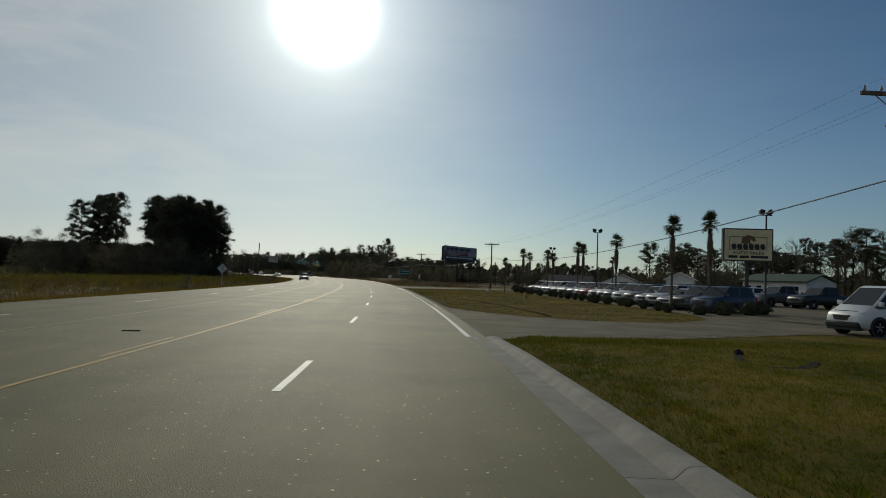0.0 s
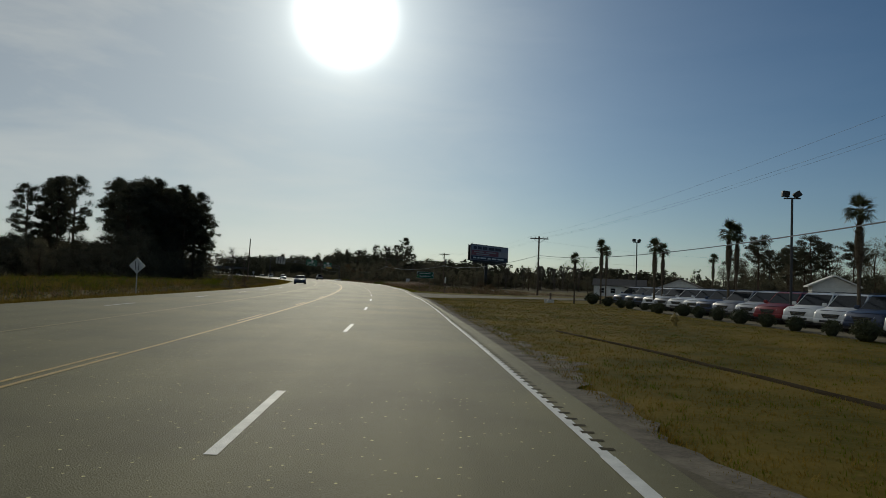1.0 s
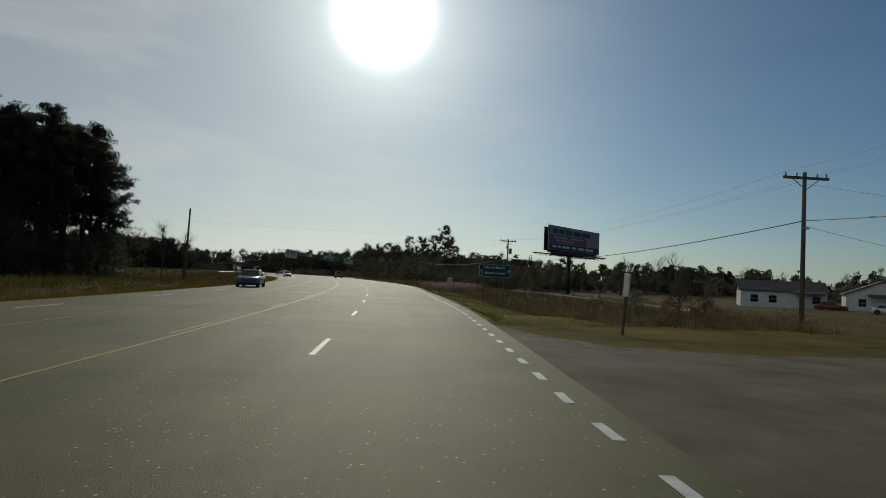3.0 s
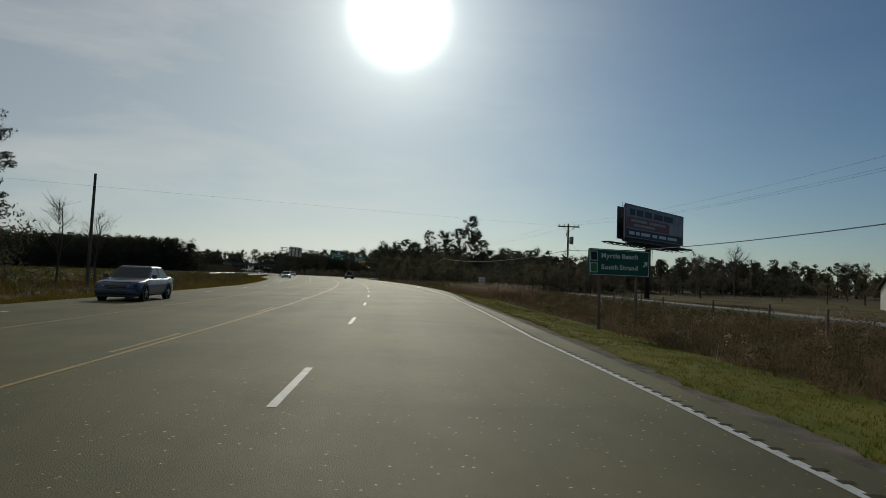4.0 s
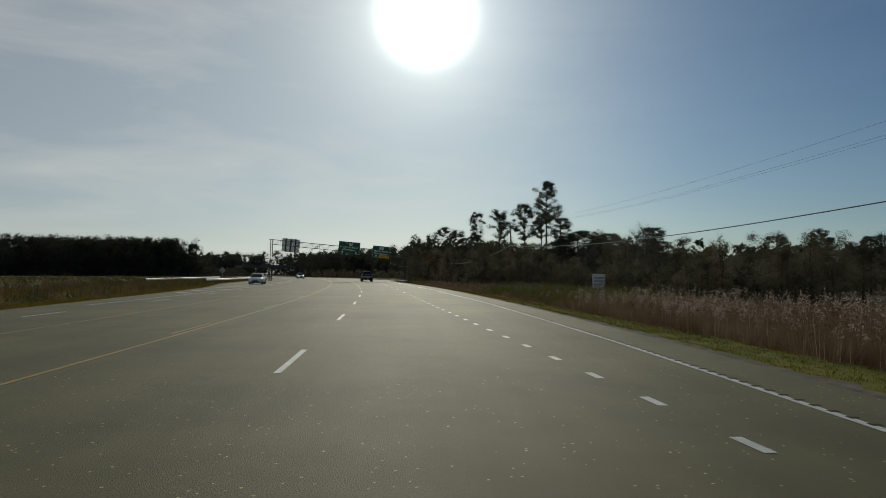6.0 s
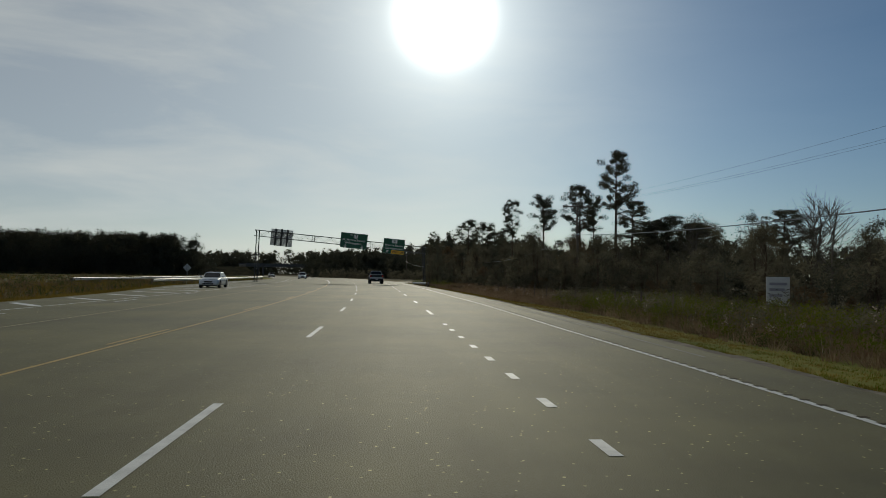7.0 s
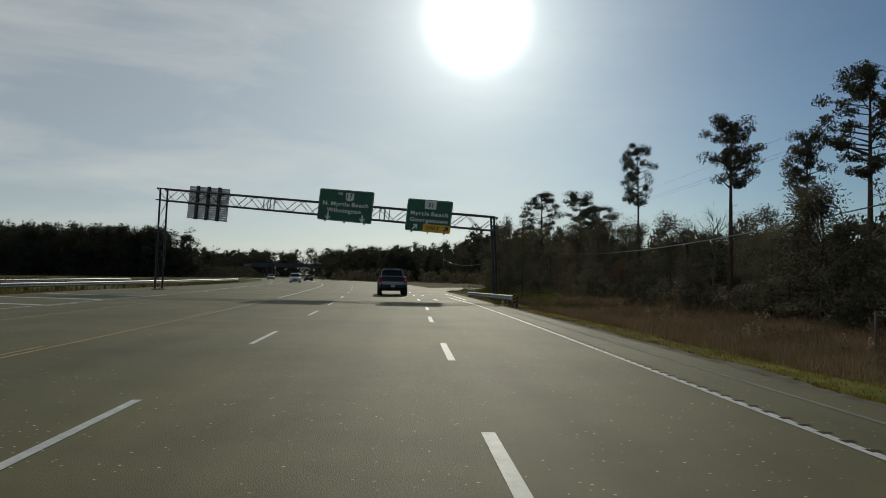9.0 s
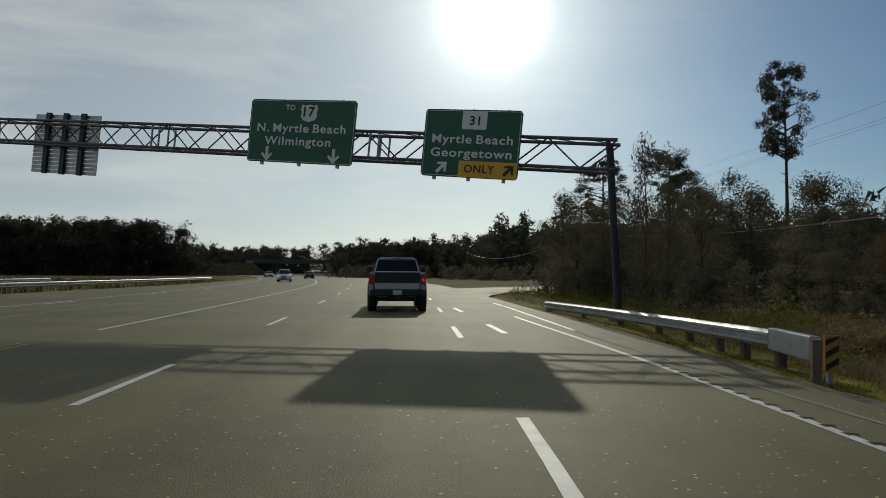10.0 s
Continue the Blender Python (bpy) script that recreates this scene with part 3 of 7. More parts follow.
def flat_patch(name, pts, z, material, label, category, depth=0.1):
    n = len(pts)
    vs = [Vector((*p, z)) for p in pts] + [Vector((*p, z - depth)) for p in pts]
    fs = [tuple(range(n))] + [(i, i + n, (i + 1) % n + n, (i + 1) % n) for i in range(n)]
    me = mesh_ob(name, vs, fs, material)
    bm = bmesh.new()
    bm.from_mesh(me.data)
    bmesh.ops.recalc_face_normals(bm, faces=bm.faces[:])
    bmesh.ops.triangulate(bm, faces=[f for f in bm.faces if len(f.verts) > 4])
    bm.to_mesh(me.data)
    bm.free()
    return tagged(me, label, category, kind="structure")


drive = [(0.75, 16.2), (1.4, 16.8), (3.2, 17.6), (6.7, 19.2), (10.0, 21.2), (12.4, 22.4), (15.5, 20.5), (20, 12), (60, 9), (70, 100), (34, 106), (22, 101), (14.5, 92), (12.2, 84), (9.6, 74), (10.2, 62), (11.6, 46), (12.4, 38), (12.6, 33), (11.6, 29.2), (9.6, 26.6), (7.1, 25.4), (4.9, 25.8), (3.0, 27.4), (1.5, 29.8), (0.3, 32.8), (-0.8, 36.5)]
flat_patch("driveway", drive, -0.012, M_OLDASPHALT, "worn asphalt driveway and car lot beside the highway", "driveway", 0.12)
side = [(-6.2, 82.8), (-4.4, 83.2), (-1.9, 86.2), (0.3, 88.6), (4.7, 91.9), (10.0, 95.2), (30, 105.0), (75, 122), (74, 130), (30, 112.8), (10.5, 103.4), (4.0, 99.6), (-0.9, 98.0), (-4.6, 98.2), (-6.6, 101.0), (-8.6, 106.5), (-9.8, 113)]
flat_patch("side_road", side, -0.010, M_OLDASPHALT, "worn asphalt side road that joins the highway", "road", 0.12)
# exit ramp that turns off to the right
c0 = rp(300, 50.0)
hd = radians(heading(300))
inner, outer = [], []
for k in range(16):
    a = hd + math.pi - radians(k * 7.5)
    inner.append((c0.x + 42.2 * math.cos(a), c0.y + 42.2 * math.sin(a)))
    outer.append((c0.x + 50.5 * math.cos(a), c0.y + 50.5 * math.sin(a)))
flat_patch("exit_ramp", inner + outer[::-1], 0.003, M_ASPHALT, "asphalt exit ramp that curves away", "road", 0.15)
flat_patch("frontage_road", [rp(y, l)[:2] for y, l in ((122, 19.5), (140, 21.3), (165, 22.3), (182, 22.6), (186, 23.6), (168, 24.0), (140, 23.2), (122, 21.5))], 0.06, M_CONCRETE, "pale narrow frontage road behind the fence", "road", 0.5)


# ragged gravel between pavement and grass
def ragged(y, lo, hi, seed):
    q = noise.noise(Vector((y * 0.35, seed, 0))) * 0.5 + noise.noise(Vector((y * 1.7, seed, 3))) * 0.3 + noise.noise(Vector((y * 6.0, seed, 7))) * 0.2
    return lo + (hi - lo) * max(0.0, min(1.0, 0.5 + q * 1.1))


def gravel_band(name, line, seed, lo, hi, z):
    """A ragged band of gravel along a line of places; it lies on the line's right."""
    pts = [Vector((*p, 0)) for p in line]
    vs, fs, d0 = [], [], 0.0
    total = sum((b - a).length for a, b in zip(pts, pts[1:]))
    for a, b in zip(pts, pts[1:]):
        ln = (b - a).length
        d = (b - a) / ln
        n = Vector((d.y, -d.x, 0))
        m = max(2, int(ln / 0.22))
        for i in range(m):
            q = a.lerp(b, i / m)
            u = d0 + ln * i / m
            fade = min(1.0, 0.15 + u / 6.0, 0.15 + max(0.0, total - u) / 6.0)
            vs += [q - n * ragged(u, 0.05, 0.45, seed + 5) + Vector((0, 0, z)), q + n * ragged(u, lo, hi, seed) * fade + Vector((0, 0, z - 0.008))]
        d0 += ln
    for i in range(0, len(vs) - 2, 2):
        fs.append((i, i + 1, i + 3, i + 2))
    return tagged(mesh_ob(name, vs, fs, M_GRAVEL), "ragged strip of gravel and dirt along the pavement", "gravel", kind="structure")


gravel_band("gravel_edge", [rp(y, right_pave(y) + 0.06)[:2] for y in np.arange(33.0, 83.5, 2.0)], 1.0, 0.2, 1.3, -0.016)
gravel_band("gravel_edge", [rp(y, right_pave(y) + 0.06)[:2] for y in np.arange(112.0, 300.0, 2.0)], 2.0, 0.1, 0.5, -0.02)
gravel_band("gravel_edge", side[:7], 3.0, 0.2, 1.1, -0.004)
gravel_band("gravel_edge", drive[:6], 4.0, 0.1, 0.6, -0.004)
gravel_band("gravel_edge", drive[:16:-1], 5.0, -0.1, 0.6, -0.004)
gravel_band("gravel_edge", side[:10:-1], 6.0, 0.1, 0.8, -0.004)


# kerb and gutter before the driveway
def kerb():
    prof = [(3.24, 0.004), (3.62, -0.006), (3.67, 0.035), (3.72, 0.08), (3.77, 0.095), (3.88, 0.095), (3.91, 0.08), (3.91, -0.1), (3.24, -0.1)]
    k = thing("kerb", Matrix(), "weathered concrete kerb with a flat gutter", "kerb", kind="structure")
    ys = list(np.arange(-22.0, 15.0, 3.0)) + [16.9]
    for a, b in zip(ys, ys[1:]):
        bm = B()
        secs = []
        for j in range(3):
            y = a + 0.006 + (b - a - 0.012) * j / 2
            drop = ramp(y, (13.0, 1.0), (16.5, 0.25))
            secs.append([rp(y, l - 0.02, z * (drop if z > 0.01 else 1)) for l, z in prof])
        loft(bm, secs)
        part("kerb_stone", bm, M_CONCRETE, k)


kerb()


# ---------------------------------------------------------------- lettering
def word_mesh(name, word, size, depth):
    cu = bpy.data.curves.new(name, "FONT")
    cu.body = word
    cu.size = size
    cu.align_y = "CENTER"
    cu.space_character = 1.12
    cu.extrude = depth
    cu.offset = size * 0.018
    ob = new(name, cu)
    me = bpy.data.meshes.new_from_object(ob.evaluated_get(bpy.context.evaluated_depsgraph_get()))
    bpy.data.objects.remove(ob)
    return me


def letters(name, text, size, m, material, parent, label="", depth=0.006, stretch=1.0):
    """A line of text about the pose m, each word a part of its own."""
    words = [word_mesh(name, w, size, depth) for w in text.split()]
    spans = [(min(v.co.x for v in me.vertices), max(v.co.x for v in me.vertices)) for me in words]
    gap = 0.34 * size
    x = -(sum(b - a for a, b in spans) + gap * (len(words) - 1)) / 2
    for me, (a, b) in zip(words, spans):
        me.materials.clear()
        me.materials.append(material)
        o = new(name, me)
        o.parent = parent
        o.matrix_basis = m @ Matrix.Diagonal((stretch, 1, 1, 1)) @ Matrix.Translation((x - a, 0, 0))
        if label:
            o["label"] = label
        x += b - a + gap


UPRIGHT = pose(0, 0, 0, 90, 0, 0)


def face(x, z, y=-0.03):
    """A pose on a sign's front, which looks towards -y."""
    return pose(x, y, z) @ UPRIGHT


def rounded(bm, x0, x1, z0, z1, y0, y1, r):
    pts = []
    for cx, cz, a0 in ((x1 - r, z1 - r, 0), (x0 + r, z1 - r, 90), (x0 + r, z0 + r, 180), (x1 - r, z0 + r, 270)):
        for k in range(4):
            a = radians(a0 + k * 30)
            pts.append((cx + r * math.cos(a), cz + r * math.sin(a)))
    return loft(bm, [[(x, y0, z) for x, z in pts], [(x, y1, z) for x, z in pts]])


def arrow(bm, x, z, size, angle, y0, y1):
    pts = [(-0.5, 0.0), (0, 0.55), (0.5, 0.0), (0.36, -0.10), (0.12, 0.14), (0.12, -0.55), (-0.12, -0.55), (-0.12, 0.14), (-0.36, -0.10)]
    a = radians(angle)
    out = [(x + size * (p * math.cos(a) + q * math.sin(a)), z + size * (-p * math.sin(a) + q * math.cos(a))) for p, q in pts]
    return loft(bm, [[(p, y0, q) for p, q in out], [(p, y1, q) for p, q in out]])


def border(bm, x0, x1, z0, z1, y0, y1, t):
    for a, b, c, d in ((x0, x1, z1 - t, z1), (x0, x1, z0, z0 + t), (x0, x0 + t, z0 + t, z1 - t), (x1 - t, x1, z0 + t, z1 - t)):
        box(bm, a, b, y0, y1, c, d)
    return bm


# ---------------------------------------------------------------- sign gantry
# the road is banked in its bend, so that the level gantry leans against the road's plane
GANTRY = pose(-56.14, 293.26, 6.0, 0, 5.45, -5.3)
GL, GR, GZ = -22.0, 6.0, -0.28


def gantry():
    g = thing("sign_gantry", GANTRY @ pose(0, 0.78, 0), "galvanised steel truss gantry across the highway", "sign gantry")
    lean = radians(5.45)

    def at(x, dz, y):
        return (x, y, GZ + dz)

    n = 26
    xs = [GL - 0.3 + (GR - GL + 0.6) * k / n for k in range(n + 1)]
    for dz in (-0.47, 0.47):
        for y in (-0.45, 0.45):
            part("chord", rod(B(), at(xs[0], dz, y), at(xs[-1], dz, y), 0.06, seg=8), M_OLDGALV, g)
    for k in range(n):
        for y in (-0.45, 0.45):
            up = k % 2
            bm = rod(B(), at(xs[k], -0.47 if up else 0.47, y), at(xs[k + 1], 0.47 if up else -0.47, y), 0.028, seg=6)
            part("lattice_bar", bm, M_OLDGALV, g)
        part("cross_bar", rod(B(), at(xs[k], 0.47, -0.45), at(xs[k + 1], 0.47, 0.45), 0.018, seg=5), M_GALV, g)
    for x in (-11.9, -2.1):
        for d in (-0.18, 0.18):
            for y in (-0.45, 0.45):
                part("splice_post", rod(B(), at(x + d, -0.52, y), at(x + d, 0.52, y), 0.04, seg=6), M_GALV, g)
    for x in (GL, GR):
        out = 0.82 if x == GR else 0.55
        foot = ((x + out) * math.sin(lean) - 6.0) / math.cos(lean)
        for y in (-0.42, 0.42):
            part("upright", rod(B(), (x + out, y, foot - 0.1), at(x, 0.5, y), 0.085, 0.075, 10), M_DARKSTEEL, g)
            part("footing", rod(B(), (x + out, y, foot - 0.4), (x + out, y, foot + 0.1), 0.26, seg=14), M_CONCRETE, g)
        bm = B()
        for k in range(5):
            z0, z1 = foot + 0.6 + (GZ - foot - 1.2) * k / 5, foot + 0.6 + (GZ - foot - 1.2) * (k + 1) / 5
            rod(bm, (x + out * (GZ - z0) / (GZ - foot), -0.40, z0), (x + out * (GZ - z1) / (GZ - foot), 0.40, z1), 0.03, seg=5)
        part("bracing", bm, M_DARKSTEEL, g)
    return g


gantry()


def guide_sign(name, x0, x1, z0, z1, label):
    w, h = x1 - x0, z1 - z0
    s = thing(name, GANTRY @ pose((x0 + x1) / 2, 0, (z0 + z1) / 2), label, "road sign", "signs on the gantry")
    part("panel", rounded(B(), -w / 2, w / 2, -h / 2, h / 2, -0.02, 0.02, 0.12), M_GREEN, s)
    part("border", border(B(), -w / 2 + 0.04, w / 2 - 0.04, -h / 2 + 0.04, h / 2 - 0.04, -0.026, -0.018, 0.016), M_LEGEND, s)
    for x in (-w * 0.36, 0, w * 0.36):
        part("hanger", box(B(), x - 0.05, x + 0.05, 0.03, 0.13, -h / 2 - 0.10, h / 2 + 0.02), M_GALV, s)
        part("bracket", box(B(), x - 0.04, x + 0.04, 0.13, 0.36, -0.1, 0.1), M_GALV, s)
    return s, w, h


s17, w, h = guide_sign("guide_sign", -7.155, -2.725, -1.123, 1.197, "large green highway sign reading N. Myrtle Beach Wilmington")
letters("lettering", "TO", 0.27, face(-0.5, h / 2 - 0.30), M_LEGEND, s17)
shield = [(-0.30, 0.30), (-0.18, 0.25), (0.0, 0.30), (0.18, 0.25), (0.30, 0.30), (0.36, 0.14), (0.30, 0.02), (0.34, -0.14), (0.24, -0.27), (0.0, -0.34), (-0.24, -0.27), (-0.34, -0.14), (-0.30, 0.02), (-0.36, 0.14)]
part("route_shield", loft(B(), [[(0.30 + x, y, h / 2 - 0.47 + z) for x, z in shield] for y in (-0.034, -0.02)]), M_LEGEND, s17, "white route shield")
letters("shield_number", "17", 0.50, face(0.30, h / 2 - 0.46, -0.04), M_BLACK, s17)
letters("lettering", "N. Myrtle Beach", 0.43, face(0, 0.10), M_LEGEND, s17, stretch=1.22)
letters("lettering", "Wilmington", 0.43, face(-0.1, -0.38), M_LEGEND, s17, stretch=1.22)
for x in (-1.35, 1.45):
    part("lane_arrow", arrow(B(), x, -h / 2 + 0.30, 0.50, 180, -0.026, -0.018), M_LEGEND, s17)

s31, w, h = guide_sign("guide_sign", -0.08, 3.30, -1.30, 0.965, "large green highway sign reading Myrtle Beach Georgetown with yellow exit panel")
part("route_shield", rounded(B(), -0.36, 0.50, h / 2 - 0.66, h / 2 - 0.04, -0.034, -0.02, 0.05), M_LEGEND, s31, "white square route marker")
letters("shield_number", "31", 0.42, face(0.08, h / 2 - 0.38, -0.04), M_BLACK, s31)
letters("lettering", "Myrtle Beach", 0.40, face(0.03, 0.13), M_LEGEND, s31, stretch=1.22)
letters("lettering", "Georgetown", 0.40, face(0.03, -0.33), M_LEGEND, s31, stretch=1.25)
part("exit_panel", box(B(), -0.35, w / 2 - 0.03, -0.032, -0.018, -h / 2 + 0.02, -h / 2 + 0.56), M_SIGNYELLOW, s31, "yellow exit only panel")
letters("exit_lettering", "ONLY", 0.36, face(0.38, -h / 2 + 0.29, -0.04), M_BLACK, s31)
part("exit_arrow", arrow(B(), 1.38, -h / 2 + 0.30, 0.42, 45, -0.045, -0.035), M_BLACK, s31)
part("lane_arrow", arrow(B(), -0.95, -h / 2 + 0.32, 0.46, 45, -0.026, -0.018), M_LEGEND, s31)

# sign for the other direction, seen from behind
sb = thing("guide_sign", GANTRY @ pose(-18.1, 1.53, -0.66), "back of a large aluminium highway sign with dark posts", "road sign", "signs on the gantry")
for k in range(15):
    z = -1.32 + k * 0.178
    part("plank", box(B(), -1.95, 1.95, -0.02, 0.02, z, z + 0.165), M_ALU, sb)
for x in (-1.05, 0.0, 1.05):
    part("post", box(B(), x - 0.12, x + 0.12, -0.16, -0.03, -1.36, 1.4), M_DARKSTEEL, sb)


# ---------------------------------------------------------------- roadside signs
def billboard():
    a, b = Vector((0.0, 187.7, 0)), Vector((9.6, 202.2, 0))
    mid = (a + b) / 2
    w = (b - a).length
    yaw = math.degrees(math.atan2(b.y - a.y, b.x - a.x))
    t = thing("billboard", pose(mid.x, mid.y, 0, 0, 0, yaw), "tall two-sided billboard on a single dark steel pole", "billboard")
    part("column", rod(B(), (-0.6, 0.65, -0.8), (-0.6, 0.65, 6.2), 0.33, seg=18), M_BLACK, t, smooth=True)
    part("torsion_beam", rod(B(), (-w * 0.42, 0.65, 6.45), (w * 0.42, 0.65, 6.45), 0.30, seg=14), M_DARKSTEEL, t, smooth=True)
    part("front_face", box(B(), -w / 2, w / 2, -0.12, 0.06, 6.6, 10.3), M_BB, t, "printed advertising face in blue, red and white")
    part("frame", border(B(), -w / 2 - 0.06, w / 2 + 0.06, 6.53, 10.37, -0.16, -0.09, 0.09), M_BLACK, t)
    # the second face looks the other way
    part("rear_face", box(B(), -w / 2 + 1.1, w / 2 - 0.4, 1.27, 1.43, 6.5, 10.2), M_BLACK, t)
    for y0, y1, x0, x1 in ((-1.15, -0.25, -w / 2 + 0.8, w / 2 + 0.9), (1.55, 2.4, -w / 2 - 0.7, w / 2 - 0.2)):
        part("catwalk", box(B(), x0, x1, y0, y1, 6.02, 6.12), M_BLACK, t)
        for k in range(11):
            x = x0 + 0.4 + k * (x1 - x0 - 0.8) / 10
            yo, yi = (y0, 0.4) if y0 < 0 else (y1, 0.9)
            part("walk_bracket", rod(rod(B(), (x, yo, 6.0), (x, yi, 6.0), 0.05, seg=5), (x, yo, 5.98), (x, yi, 5.65), 0.035, seg=5), M_DARKSTEEL, t)
    for sx in (-0.2, 0.2):
        part("ladder_rail", rod(B(), (0.2 + sx, 0.5, 1.6), (0.2 + sx, 0.5, 6.1), 0.03, seg=5), M_DARKSTEEL, t)
    part("lower_skirt", box(B(), -w / 2 + 1.2, w / 2 - 0.6, 0.1, 0.2, 5.75, 6.58), M_BLACK, t)
    for k in range(7):
        x = -w / 2 + 0.3 + k * (w - 0.6) / 6
        part("upright", box(B(), x - 0.07, x + 0.07, 0.07, 0.25, 6.1, 10.2), M_DARKSTEEL, t)
    for x in (-w / 2 + 1.6, -w / 2 + 2.3):
        part("lightning_rod", rod(B(), (x, 1.0, 10.1), (x, 1.0, 10.75), 0.03, seg=5), M_DARKSTEEL, t)
    k = 1.17
    # print that cannot be read: bars of its size and colour
    for x0, x1, z0, z1, m in ((-6.5, -5.3, 9.2, 9.9, M_BBNAVY), (-4.9, -3.4, 9.2, 9.9, M_BBNAVY), (-3.0, -1.2, 9.2, 9.9, M_BBNAVY), (-0.7, 1.6, 9.2, 9.9, M_BBNAVY), (2.0, 4.4, 9.2, 9.9, M_BBNAVY), (-7.2, 3.4, 7.75, 8.95, M_BBRED), (3.5, 7.2, 7.75, 8.95, M_BBPALE),
                              (-7.3, 7.3, 6.7, 7.6, M_BBNAVY)):
        part("print_bar", box(B(), x0 * k, x1 * k, -0.135, -0.118, z0, z1), m, t)
    for x0, x1 in ((-6.6, -5.4), (-5.0, -4.2), (-3.8, -1.6), (-1.0, 0.2), (0.7, 2.6), (3.0, 5.6)):
        part("print_bar", box(B(), x0 * k, x1 * k, -0.15, -0.134, 6.98, 7.34), M_LEGEND, t)
    for x0, x1, z in ((-6.2, -2.4, 8.45), (-1.8, 2.4, 8.45), (-5.6, -0.4, 7.95)):
        part("print_bar", box(B(), x0 * k, x1 * k, -0.15, -0.134, z, z + 0.3), M_BBPALE, t)
    return t


M_BBNAVY = mat("printed_vinyl_navy", (0.03, 0.032, 0.06), 0.55, var=0.2)
M_BB = mat("printed_vinyl_blue", (0.26, 0.27, 0.34), 0.55, var=0.2, scale=0.6)
M_BBRED = mat("printed_vinyl_red", (0.24, 0.06, 0.08), 0.55, var=0.15)
M_BBPALE = mat("printed_vinyl_pale", (0.36, 0.34, 0.36), 0.55, var=0.2, scale=1.0)
billboard()


def roadside_guide():
    a, b = Vector((-9.05, 136.9, 0)), Vector((-6.42, 138.6, 0))
    mid = (a + b) / 2
    yaw = math.degrees(math.atan2(b.y - a.y, b.x - a.x))
    w = (b - a).length
    t = thing("guide_sign", pose(mid.x, mid.y, 0, 0, 0, yaw), "green roadside sign reading Myrtle Beach South Strand on two posts", "road sign")
    z0, z1 = 1.68, 2.74
    part("panel", rounded(B(), -w / 2, w / 2, z0, z1, -0.02, 0.02, 0.07), M_GREEN, t)
    part("border", border(B(), -w / 2 + 0.03, w / 2 - 0.03, z0 + 0.03, z1 - 0.03, -0.025, -0.018, 0.02), M_LEGEND, t)
    letters("lettering", "Myrtle Beach", 0.27, face(0.0, 2.47), M_LEGEND, t, stretch=1.2)
    letters("lettering", "South Strand", 0.27, face(0.0, 2.02), M_LEGEND, t, stretch=1.2)
    for z, m in ((2.45, M_BLACK), (1.99, M_SIGNLIME)):
        q = part("route_marker", box(B(), -w / 2 + 0.10, -w / 2 + 0.42, -0.03, -0.018, z - 0.17, z + 0.17), m, t)
        part("marker_rim", border(B(), -w / 2 + 0.08, -w / 2 + 0.44, z - 0.19, z + 0.19, -0.034, -0.018, 0.025), M_LEGEND, t)
    part("arrow", arrow(B(), w / 2 - 0.22, 2.2, 0.26, 45, -0.026, -0.018), M_LEGEND, t)
    for x in (-w * 0.30, w * 0.30):
        part("post", box(B(), x - 0.04, x + 0.04, 0.025, 0.11, -0.6, z1 - 0.05), M_POLE, t)
    return t


M_SIGNLIME = mat("green_marker_sheeting", (0.05, 0.20, 0.05), 0.5, var=0.1)
roadside_guide()


def notice_board():
    t = thing("notice_board", pose(-17.95, 231.9, -0.45, 0, 0, 8), "weathered pale board on two wooden legs in the weeds", "sign")
    part("board", box(B(), -0.6, 0.6, -0.03, 0.03, 0.55, 2.05, bevel=0.01), M_SIDING, t)
    for k in range(3):
        part("print_bar", box(B(), -0.45, 0.45 - 0.12 * k, -0.04, -0.028, 1.62 - 0.3 * k, 1.76 - 0.3 * k), M_BBPALE, t)
    for x in (-0.5, 0.5):
        part("leg", box(B(), x - 0.05, x + 0.05, 0.03, 0.13, -0.3, 2.08), M_POLE, t)
    return t


notice_board()


